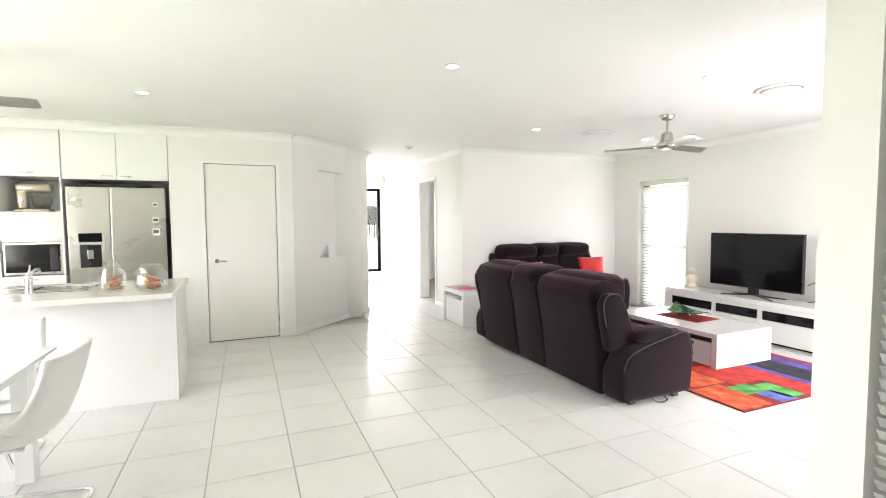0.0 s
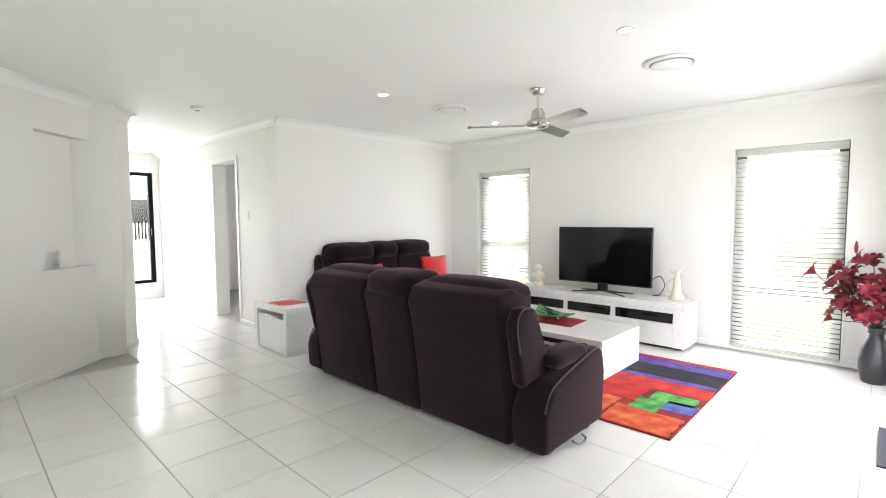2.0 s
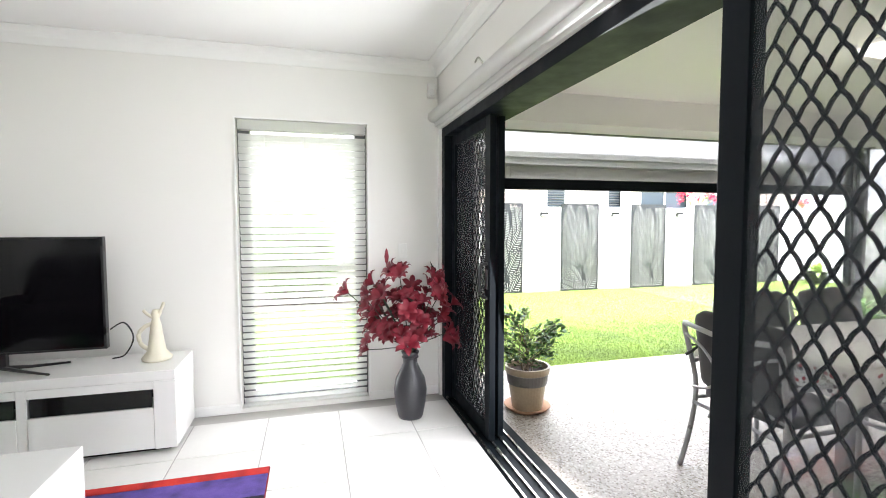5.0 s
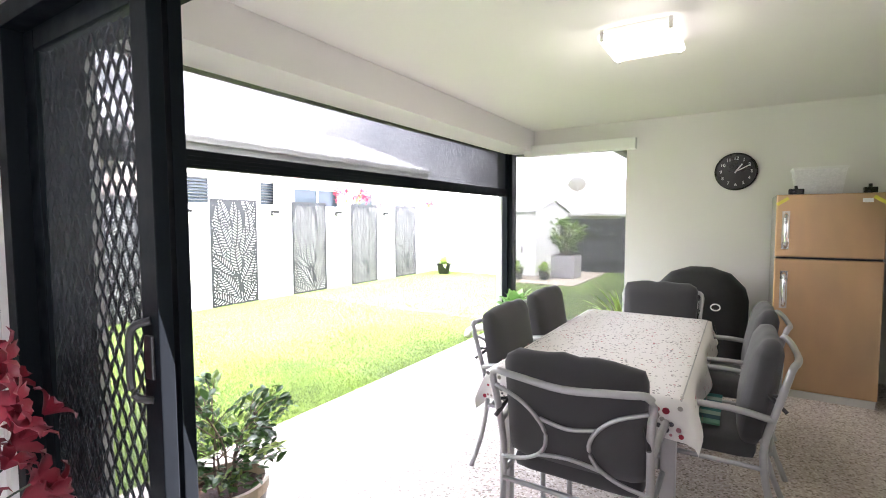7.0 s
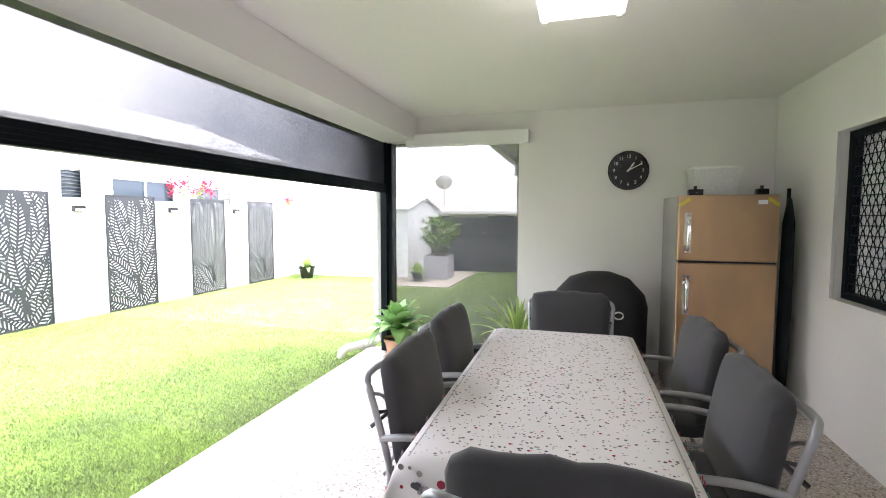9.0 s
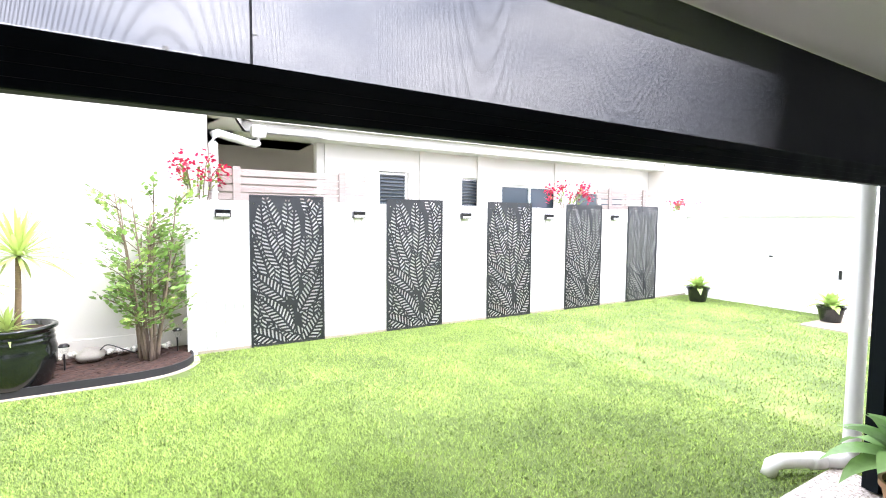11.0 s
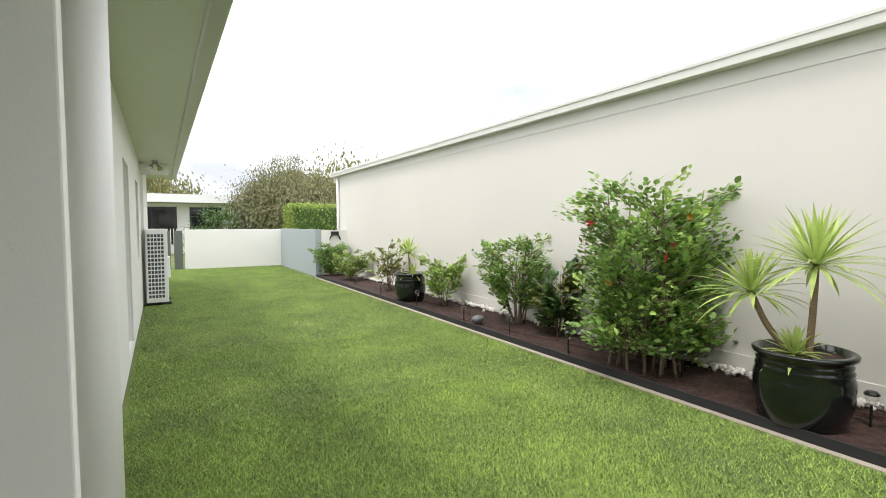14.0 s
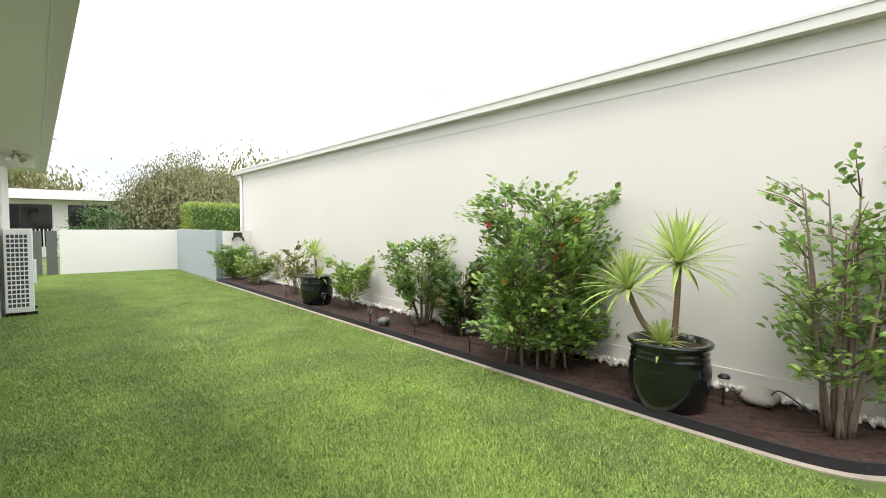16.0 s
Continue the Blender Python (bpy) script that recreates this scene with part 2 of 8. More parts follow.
def part(name, bm, material, parent, label="", smooth=False):
    ob = new(name, mesh_of(name, bm, material, smooth))
    ob.parent = parent
    if label:
        tagged(ob, label)
    return ob


def thing(name, label, category, place=(0, 0, 0), turn=0.0, group="", kind=""):
    ob = new(name)
    ob.empty_display_size = 0.1
    ob.matrix_basis = pose(*place, 0, 0, turn)
    return tagged(ob, label, category, group, kind)


def structure(name, bm, material, label, category="", smooth=False):
    return tagged(new(name, mesh_of(name, bm, material, smooth)), label, category or name.split("_")[0], "", "structure")


def lathe(profile, seg=32, cap=True):
    """A turned shape from (radius, height) steps."""
    bm = bmesh.new()
    rings = []
    for r, z in profile:
        if r < 1e-4:
            rings.append([bm.verts.new((0, 0, z))])
        else:
            rings.append([bm.verts.new((r * math.cos(2 * math.pi * i / seg), r * math.sin(2 * math.pi * i / seg), z)) for i in range(seg)])
    for a, b in zip(rings, rings[1:]):
        for i in range(seg):
            j = (i + 1) % seg
            if len(a) == 1 and len(b) > 1:
                bm.faces.new((a[0], b[j], b[i]))
            elif len(b) == 1 and len(a) > 1:
                bm.faces.new((a[i], a[j], b[0]))
            elif len(a) > 1:
                bm.faces.new((a[i], a[j], b[j], b[i]))
    bmesh.ops.recalc_face_normals(bm, faces=bm.faces[:])
    return bm


def tube(points, radius, seg=8, bm=None, closed=False):
    """A round bar along points; radius may be a list."""
    bm = bm or bmesh.new()
    pts = [Vector(p) for p in points]
    radii = radius if isinstance(radius, (list, tuple)) else [radius] * len(pts)
    rings, up = [], Vector((0.0, 0.0, 1.0))
    for i, (p, r) in enumerate(zip(pts, radii)):
        a = pts[(i - 1) % len(pts)] if closed or i else p
        b = pts[(i + 1) % len(pts)] if closed or i + 1 < len(pts) else p
        d = (b - a).normalized()
        side = d.cross(up if abs(d.z) < 0.95 else Vector((1.0, 0.0, 0.0))).normalized()
        over = side.cross(d)
        rings.append([bm.verts.new(p + r * (math.cos(2 * math.pi * k / seg) * side + math.sin(2 * math.pi * k / seg) * over)) for k in range(seg)])
    pairs = list(zip(rings, rings[1:])) + ([(rings[-1], rings[0])] if closed else [])
    for a, b in pairs:
        for k in range(seg):
            bm.faces.new((a[k], a[(k + 1) % seg], b[(k + 1) % seg], b[k]))
    if not closed:
        bm.faces.new(rings[0][::-1])
        bm.faces.new(rings[-1])
    return bm


def curve_points(points, n=6):
    """A smooth line through points."""
    pts = [Vector(p) for p in points]
    out_pts = []
    for i in range(len(pts) - 1):
        p0, p1, p2, p3 = pts[max(i - 1, 0)], pts[i], pts[i + 1], pts[min(i + 2, len(pts) - 1)]
        for k in range(n):
            t = k / n
            out_pts.append(0.5 * (2 * p1 + (p2 - p0) * t + (2 * p0 - 5 * p1 + 4 * p2 - p3) * t * t + (3 * p1 - p0 - 3 * p2 + p3) * t ** 3))
    return out_pts + [pts[-1]]


def raw(name, verts, faces, material, smooth=False):
    me = bpy.data.meshes.new(name)
    me.from_pydata([tuple(v) for v in verts], [], faces)
    me.materials.append(material)
    if smooth:
        me.shade_smooth()
    return me


def wall_mesh(lo, hi, along, holes=()):
    """A wall block from lo to hi that runs along axis 0 or 1, with holes (start, end, bottom, top) cut through it."""
    lo, hi = list(lo), list(hi)
    cuts = sorted({lo[along], hi[along], *[v for h in holes for v in h[:2]]})
    some = []
    for a, b in zip(cuts, cuts[1:]):
        inside = [h for h in holes if h[0] <= a + 1e-6 and h[1] >= b - 1e-6]
        spans, z = [], lo[2]
        for h in sorted(inside, key=lambda q: q[2]):
            if h[2] > z + 1e-6:
                spans.append((z, h[2]))
            z = h[3]
        if hi[2] > z + 1e-6:
            spans.append((z, hi[2]))
        for z0, z1 in spans:
            p, q = list(lo), list(hi)
            p[along], q[along], p[2], q[2] = a, b, z0, z1
            some.append((p, q))
    bm = boxes(*some)
    bmesh.ops.remove_doubles(bm, verts=bm.verts[:], dist=1e-5)
    return bm


# ---- the house: floor, walls, ceilings ----
CZ = 2.63
structure("floor", boxes(((-4.8, -4.4, -0.30), (2.59, 0.852, -0.004)), ((-4.8, 0.852, -0.30), (6.4, 13.0, -0.004))), GROUT, "grey grouted bed under white floor tiles", "floor")
structure("ceiling", boxes(((-4.8, -4.4, CZ), (2.30, 13.0, CZ + 0.12)), ((2.30, 0.84, CZ), (6.4, 13.0, CZ + 0.12))), CEIL, "smooth white plasterboard ceiling", "ceiling")
structure("wall_east", wall_mesh((6.0, 0.85, -0.06), (6.40, 12.9, 2.75), 1, [(5.21, 6.17, 0.03, 2.14), (1.72, 2.65, 0.03, 2.14), (8.0, 8.9, 0.9, 2.14)]), WALL, "white painted living room wall with two tall windows")
structure("wall_north", boxes(((2.92, 6.74, 0), (5.998, 6.94, CZ))), WALL, "plain white living room wall behind the sofa")
structure("wall_hall_east", wall_mesh((2.92, 6.942, 0), (3.10, 11.2, CZ), 1, [(7.88, 8.66, 0, 2.23)]), WALL, "white hallway wall with an open bedroom doorway")
structure("wall_hall_west", boxes(((1.47, 7.72, 0), (1.65, 11.2, CZ))), WALL, "white hallway wall")
structure("wall_hall_end", wall_mesh((1.47, 11.202, 0), (6.0, 11.4, CZ), 0, [(1.98, 2.82, 0.28, 2.28)]), WALL, "white wall with a tall window at the end of the hall")
structure("wall_bedroom", wall_mesh((5.60, 6.942, 0), (5.80, 11.2, CZ), 1, [(7.5, 8.6, 1.0, 2.1)]), WALL, "white bedroom wall")
structure("wall_pantry", wall_mesh((-1.05, 6.48, 0), (0.36, 6.60, CZ), 0, [(-0.675, 0.155, 0, 2.225)]), WALL, "white wall round the pantry door")
structure("wall_kitchen_north", wall_mesh((-4.6, 7.15, 0), (-1.05, 7.3, CZ), 0, [(-3.7, -2.74, 1.04, 1.75)]), WALL, "white kitchen wall behind the cupboards")
structure("wall_pantry_inside", boxes(((-1.05, 7.3, 0), (1.45, 7.4, CZ))), WALL, "white pantry wall")
# unseen walls that close the room, their openings added for the fill lamps
structure("wall_west", wall_mesh((-4.8, -4.4, 0), (-4.6, 7.3, CZ), 1, [(0.8, 4.4, 0.1, 2.3)]), WALL, "unseen white dining room wall added with an opening for a fill lamp")
structure("wall_south", wall_mesh((-4.6, -4.4, 0), (1.9, -4.2, CZ), 0, [(-3.5, 1.1, 0.1, 2.3)]), WALL, "unseen white dining room wall added with an opening for a fill lamp")
structure("wall_alfresco_side", wall_mesh((1.9, -4.2, 0), (2.6, 1.16, CZ), 1, [(-2.66, -1.12, 0.90, 1.99), (-0.35, 0.97, 0.06, 2.30)]), WALL, "white wall between dining room and alfresco")
structure("wall_slider", wall_mesh((2.602, 0.85, 0), (5.998, 1.16, CZ), 0, [(2.75, 5.95, 0, 2.13)]), WALL, "white wall over the sliding doors")

# angled wall with a recessed niche
ang = Matrix.Translation((0.36, 6.48, 0)) @ Matrix.Rotation(math.atan2(1.24, 1.29), 4, "Z")
bm = wall_mesh((0, 0, 0), (1.79, 0.02, CZ), 0, [(0.53, 1.30, 0.98, 2.23)])
add_box(bm, (0, 0.02, 0), (0.53, 0.14, CZ)), add_box(bm, (1.30, 0.02, 0), (1.79, 0.14, CZ)), add_box(bm, (0.53, 0.11, 0), (1.30, 0.14, CZ))
add_box(bm, (0.53, 0.02, 0.9), (1.30, 0.11, 0.98)), add_box(bm, (0.53, 0.02, 2.23), (1.30, 0.11, 2.31))
bm.transform(ang)
structure("wall_angled", bm, WALL, "angled white wall with a shallow recessed niche")

# cove cornice
def cornice(name, a, b, inward):
    a, b, w = Vector((*a, CZ)), Vector((*b, CZ)), Vector((*inward, 0))
    bm = bmesh.new()
    prof = [(0.0, -0.095), (0.008, -0.095)] + [(0.012 + 0.075 * (1 - math.cos(t)), -0.085 + 0.075 * math.sin(t)) for t in (0.1, 0.45, 0.8, 1.15, 1.5)] + [(0.095, -0.008), (0.095, -0.001), (0.0, -0.001)]
    ends = [[bm.verts.new(p + w * u + Vector((0, 0, v))) for u, v in prof] for p in (a, b)]
    for i in range(len(prof)):
        j = (i + 1) % len(prof)
        bm.faces.new((ends[0][i], ends[0][j], ends[1][j], ends[1][i]))
    bm.faces.new(ends[0]), bm.faces.new(ends[1][::-1])
    bmesh.ops.recalc_face_normals(bm, faces=bm.faces[:])
    structure(name, bm, CEIL, "white cove cornice", "trim")


for k, (a, b, w) in enumerate([((5.997, 1.163), (5.997, 6.737), (-1, 0)), ((2.92, 6.737), (5.997, 6.737), (0, -1)), ((1.9, 1.163), (5.997, 1.163), (0, 1)), ((1.897, 1.163), (1.897, -4.197), (-1, 0)),
                               ((2.917, 6.737), (2.917, 11.197), (-1, 0)), ((1.653, 7.72), (1.653, 11.197), (1, 0)), ((0.362, 6.477), (1.652, 7.717), (0.69, -0.72)), ((-2.70, 6.477), (0.362, 6.477), (0, -1))]):
    cornice("trim_cornice", a, b, w)


def skirting(a, b, inward, h=0.07):
    a, b, w = Vector((*a, 0)), Vector((*b, 0)), Vector((*inward, 0))
    bm = bmesh.new()
    prof = [(0.001, 0.002), (0.013, 0.002), (0.013, h - 0.012), (0.006, h), (0.001, h)]
    ends = [[bm.verts.new(p + w * u + Vector((0, 0, v))) for u, v in prof] for p in (a, b)]
    for i in range(len(prof)):
        bm.faces.new((ends[0][i], ends[0][(i + 1) % 5], ends[1][(i + 1) % 5], ends[1][i]))
    bm.faces.new(ends[0]), bm.faces.new(ends[1][::-1])
    bmesh.ops.recalc_face_normals(bm, faces=bm.faces[:])
    structure("baseboard", bm, TRIM, "low white painted skirting board", "baseboard")


for a, b, w in [((5.998, 2.66), (5.998, 5.20), (-1, 0)), ((5.998, 1.165), (5.998, 1.71), (-1, 0)), ((5.998, 6.18), (5.998, 6.73), (-1, 0)), ((2.925, 6.738), (5.985, 6.738), (0, -1)), ((2.918, 6.74), (2.918, 7.82), (-1, 0)), ((2.918, 8.72), (2.918, 11.19), (-1, 0)),
                ((1.652, 7.72), (1.652, 11.19), (1, 0)), ((0.362, 6.478), (1.652, 7.718), (0.69, -0.72)), ((0.22, 6.478), (0.36, 6.478), (0, -1)), ((-1.04, 6.478), (-0.74, 6.478), (0, -1)), ((1.9, 1.162), (2.7, 1.162), (0, 1))]:
    skirting(a, b, w)


def door_trim(name, axis, x0, x1, at, top, width=0.06, proud=0.012, side=-1):
    """Architrave round an opening on one face of a wall."""
    some = [((x0 - width, 0), (x0, top + width)), ((x1, 0), (x1 + width, top + width)), ((x0, top), (x1, top + width))]
    bm = bmesh.new()
    for (a, z0), (b, z1) in some:
        lo, hi = sorted((at + side * 0.001, at + side * (proud + 0.001)))
        add_box(bm, (a, lo, z0) if axis == 0 else (lo, a, z0), (b, hi, z1) if axis == 0 else (hi, b, z1))
    structure(name, bm, TRIM, "white painted door architrave", "trim")


door_trim("trim_pantry_door", 0, -0.675, 0.155, 6.48, 2.225, 0.045, 0.010)
door_trim("trim_bedroom_door", 1, 7.88, 8.66, 2.92, 2.23)

# ---- outside shell ----
structure("ground", boxes(((-60, -80, -0.40), (80, 120, -0.075))), LAWN, "broad mown grass ground", "ground")
structure("slab_alfresco", boxes(((2.6, -3.80, -0.29), (6.44, 0.85, -0.012)), bevel=0.004), AGG, "speckled exposed aggregate concrete patio slab", "pavement")
structure("threshold", boxes(((2.76, 0.851, -0.011), (5.94, 1.14, 0.002))), DARKAL, "black aluminium door track threshold", "trim")
structure("wall_alfresco_lining", wall_mesh((2.602, -3.65, -0.012), (2.625, 0.849, 2.45), 1, [(-2.66, -1.12, 0.90, 1.99)]), ALFWALL, "pale rendered patio wall with a window")
structure("wall_alfresco_back", boxes(((2.0, -3.95, -0.30), (4.80, -3.652, 2.75))), ALFWALL, "pale rendered end wall of the patio")
structure("wall_alfresco_head", boxes(((4.80, -3.95, 2.20), (6.30, -3.652, 2.75))), ALFWALL, "pale rendered lintel over the lowered blind")
structure("wall_alfresco_north", wall_mesh((2.626, 0.83, -0.012), (6.40, 0.8495, 2.60), 0, [(2.75, 5.95, -0.012, 2.13)]), ALFWALL, "pale rendered wall round the sliding doors")
structure("beam_alfresco", boxes(((5.85, -3.65, 2.21), (6.30, 0.83, 2.70))), ALFWALL, "pale rendered beam over the open side of the patio", "beam")
structure("ceiling_alfresco", boxes(((2.0, -3.95, 2.45), (5.85, 0.83, 2.50))), ALFCEIL, "cream painted flat patio ceiling", "ceiling")
structure("pillar", boxes(((6.29, 0.78, -0.08), (6.54, 0.845, 2.62)), bevel=0.006), RENDERW, "pale rendered pillar at the patio edge", "pillar")
structure("wall_outer_skin", wall_mesh((6.401, 0.84, -0.2), (6.42, 12.9, 2.62), 1, [(5.21, 6.17, 0.03, 2.14), (1.72, 2.65, 0.03, 2.14), (8.0, 8.9, 0.9, 2.14)]), RENDERW, "pale rendered outside house wall")
structure("wall_south_wing", boxes(((-4.8, -14.0, -0.2), (4.85, -3.96, 2.62))), RENDERW, "pale rendered side wing of the house")
structure("eave_east", boxes(((6.30, -4.4, 2.62), (6.98, 13.2, 2.66))), SOFFIT, "pale green flat eave lining", "eave")
structure("fascia_gutter_east", boxes(((6.98, -4.4, 2.60), (7.10, 13.2, 2.76)), bevel=0.02), GUTTER, "grey steel roof gutter", "gutter")
structure("roof", boxes(((-5.2, -4.4, 2.77), (7.0, 13.2, 2.85))), ROOFW, "flat pale roof sheet over the house", "roof")


# ---- living room ----
SOFA = surf("plum_suede", (0.0088, 0.0052, 0.0068), 0.9, vary=0.35, scale=5, grain=140, bump=0.2, sheen=0.17)
SOFA.node_tree.nodes["Principled BSDF"].inputs["Sheen Tint"].default_value = (0.75, 0.5, 0.6, 1)
SOFA.node_tree.nodes["Principled BSDF"].inputs["Specular IOR Level"].default_value = 0.12
PIPING = surf("suede_piping", (0.05, 0.04, 0.043), 0.8, vary=0.1)
REDC = surf("red_sequin_cloth", (0.55, 0.012, 0.016), 0.35, vary=0.3, scale=40, grain=90, bump=0.6)
SCREEN = surf("tv_screen", (0.004, 0.004, 0.005), 0.08, vary=0.05, bump=0)
SMOKE = surf("smoked_glass_front", (0.010, 0.010, 0.011), 0.06, vary=0.05, bump=0)
IVORY = surf("ivory_resin", (0.72, 0.68, 0.55), 0.45, vary=0.06, scale=8)
NICKEL = surf("brushed_nickel", (0.56, 0.54, 0.50), 0.25, 1.0, vary=0.06)
BLADE = surf("fan_blade_aluminium", (0.50, 0.49, 0.47), 0.35, 0.9, vary=0.05)
VASE = surf("charcoal_ceramic", (0.035, 0.035, 0.040), 0.35, vary=0.2, scale=6, grain=80, bump=0.1)
PETAL = surf("dark_red_silk_petal", (0.13, 0.005, 0.014), 0.6, vary=0.4, scale=14, each=0.5)
STEMG = surf("dark_green_stem", (0.020, 0.035, 0.018), 0.6, vary=0.2)
SLAT = surf("white_blind_slat", (0.82, 0.82, 0.80), 0.4, vary=0.02)
sn, slk = SLAT.node_tree.nodes, SLAT.node_tree.links
lit_through, slat_mix = sn.new("ShaderNodeBsdfTranslucent"), sn.new("ShaderNodeMixShader")
lit_through.inputs["Color"].default_value = (0.85, 0.85, 0.83, 1)
slat_mix.inputs["Fac"].default_value = 0.6
slk.new(sn["Principled BSDF"].outputs[0], slat_mix.inputs[1])
slk.new(lit_through.outputs[0], slat_mix.inputs[2])
slk.new(slat_mix.outputs[0], sn["Material Output"].inputs["Surface"])
LAMPG = glow("lit_lamp_glass", (1.0, 0.95, 0.86), 9.0)


def soft_box(lo, hi, r, seg=4):
    bm = boxes((lo, hi))
    bmesh.ops.bevel(bm, geom=bm.edges[:], offset=r, segments=seg, affect="EDGES", profile=0.5)
    return bm


def puffed(lo, hi, r, bulge=(0, 0, 0.03), cuts=6):
    """A stuffed cushion block, rounded at its edges and swollen in the middle."""
    bm = boxes((lo, hi))
    bmesh.ops.subdivide_edges(bm, edges=bm.edges[:], cuts=cuts, use_grid_fill=True)
    lo, hi = Vector(lo), Vector(hi)
    mid, half = (lo + hi) / 2, (hi - lo) / 2
    for v in bm.verts:
        u = Vector([(v.co[i] - mid[i]) / half[i] for i in range(3)])
        w = [max(0.0, 1 - u[(i + 1) % 3] ** 2) * max(0.0, 1 - u[(i + 2) % 3] ** 2) for i in range(3)]
        inner = Vector([max(-half[i] + r, min(half[i] - r, v.co[i] - mid[i])) for i in range(3)])
        d = (v.co - mid) - inner
        if d.length > 1e-6:
            d = d.normalized() * min(r, d.length)
        v.co = mid + inner + d + Vector([bulge[i] * w[i] * u[i] for i in range(3)])
    return bm


def profile_along(profile, x0, x1, r=0.03, seg=3):
    """A side outline (depth, height) pulled out along x, with softened edges."""
    bm = bmesh.new()
    a, b = [[bm.verts.new((x, y, z)) for y, z in profile] for x in (x0, x1)]
    n = len(profile)
    for i in range(n):
        bm.faces.new((a[i], a[(i + 1) % n], b[(i + 1) % n], b[i]))
    bm.faces.new(a[::-1]), bm.faces.new(b)
    bmesh.ops.recalc_face_normals(bm, faces=bm.faces[:])
    bmesh.ops.bevel(bm, geom=bm.edges[:], offset=r, segments=seg, affect="EDGES", profile=0.5, clamp_overlap=True)
    return bm


def sofa(label, place, turn, sections, depth, top, group):
    """A reclining suede sofa; sections are the widths of its seats, set between two arms."""
    s = thing("recliner_sofa", label, "sofa", place, turn, group)
    w = sum(sections)
    arm = 0.25
    h = depth / 2
    part("base", soft_box((-w / 2, -h + 0.06, 0.04), (w / 2, h - 0.10, 0.34), 0.03), SOFA, s)
    x = -w / 2
    for k, sw in enumerate(sections):
        a, b = x + 0.004, x + sw - 0.004
        narrow = sw < 0.7
        tz = top
        back = part("back_cushion", profile_along([(h + 0.02, 0.035), (h + 0.04, 0.20), (h + 0.09, 0.60), (h + 0.145, tz - 0.15), (h + 0.10, tz - 0.045), (h - 0.03, tz - 0.005), (h - 0.18, tz - 0.05), (h - 0.26, 0.62), (h - 0.34, 0.40), (h - 0.30, 0.035)], a, b, 0.028), SOFA, s, smooth=True)
        rear = h + (0.135 if narrow else 0.02)
        rest = puffed((a + 0.003, h - 0.27, tz - (0.17 if narrow else 0.24)), (b - 0.003, rear, tz + (0.025 if narrow else 0.012)), 0.075, (0.0, 0.02, 0.02), 7)
        part("headrest", rest, SOFA, back, smooth=True)
        part("piping", tube([(b, h + 0.022, 0.06), (b, h + 0.042, 0.20), (b, h + 0.092, 0.60), (b, h + 0.14, tz - 0.18)], 0.004, 6), SOFA, back)
        part("piping", tube([(a + 0.02, h + 0.118, tz - 0.27), (b - 0.02, h + 0.118, tz - 0.27)], 0.003, 5), SOFA, back)
        if narrow:
            part("console", soft_box((a, -h + 0.10, 0.30), (b, h - 0.28, 0.52), 0.04), SOFA, s, smooth=True)
        else:
            part("seat_cushion", puffed((a, -h + 0.01, 0.26), (b, h - 0.28, 0.50), 0.07, (0, 0.02, 0.035)), SOFA, s, smooth=True)
            part("footrest", puffed((a + 0.02, -h - 0.02, 0.09), (b - 0.02, -h + 0.10, 0.34), 0.05, (0, 0.02, 0.0), 4), SOFA, s, smooth=True)
        x += sw
    for side in (-1, 1):
        x0, x1 = sorted((side * (w / 2 + 0.002), side * (w / 2 + arm)))
        prof = [(h + 0.02, 0.04), (h + 0.03, 0.28), (h - 0.08, 0.45), (-h + 0.24, 0.55), (-h + 0.02, 0.56), (-h - 0.03, 0.33), (-h + 0.0, 0.04)]
        am = part("armrest", profile_along(prof, x0, x1, 0.05, 4), SOFA, s, smooth=True)
        xo = side * (w / 2 + arm + 0.001)
        part("piping", tube(curve_points([(xo - side * 0.016, h + 0.0, 0.30), (xo - side * 0.016, h - 0.10, 0.435), (xo - side * 0.016, -h + 0.24, 0.537), (xo - side * 0.016, -h + 0.05, 0.545), (xo - side * 0.016, -h - 0.012, 0.36)], 5), 0.006, 6), PIPING, am, "paler piped seam")
        part("cup_holder", lathe([(0.0, 0.60), (0.036, 0.60), (0.038, 0.648), (0.048, 0.652), (0.048, 0.640), (0.0, 0.638)], 24), NICKEL, am, "steel cup holder")
        wx0, wx1 = sorted((side * (w / 2 + 0.02), side * (w / 2 + 0.11)))
        wing = part("wing", profile_along([(h + 0.03, 0.42), (h + 0.075, 0.62), (h + 0.11, top - 0.19), (h + 0.05, top - 0.10), (h - 0.08, top - 0.11), (h - 0.14, top - 0.22), (h - 0.24, 0.56), (h - 0.22, 0.46)], wx0, wx1, 0.03), SOFA, s, smooth=True)
        wo = side * (w / 2 + 0.108)
        part("piping", tube(curve_points([(wo, h + 0.065, 0.64), (wo, h + 0.095, top - 0.20), (wo, h + 0.045, top - 0.115), (wo, h - 0.07, top - 0.125), (wo, h - 0.13, top - 0.23), (wo, h - 0.225, 0.57)], 4), 0.005, 6), PIPING, wing, "paler piped seam")
        px0, px1 = sorted((side * (w / 2 + 0.035), side * (w / 2 + arm - 0.03)))
        part("arm_pad", puffed((px0, -h + 0.16, 0.50), (px1, h - 0.18, 0.598), 0.045, (0, 0.01, 0.012), 5), SOFA, am, smooth=True)
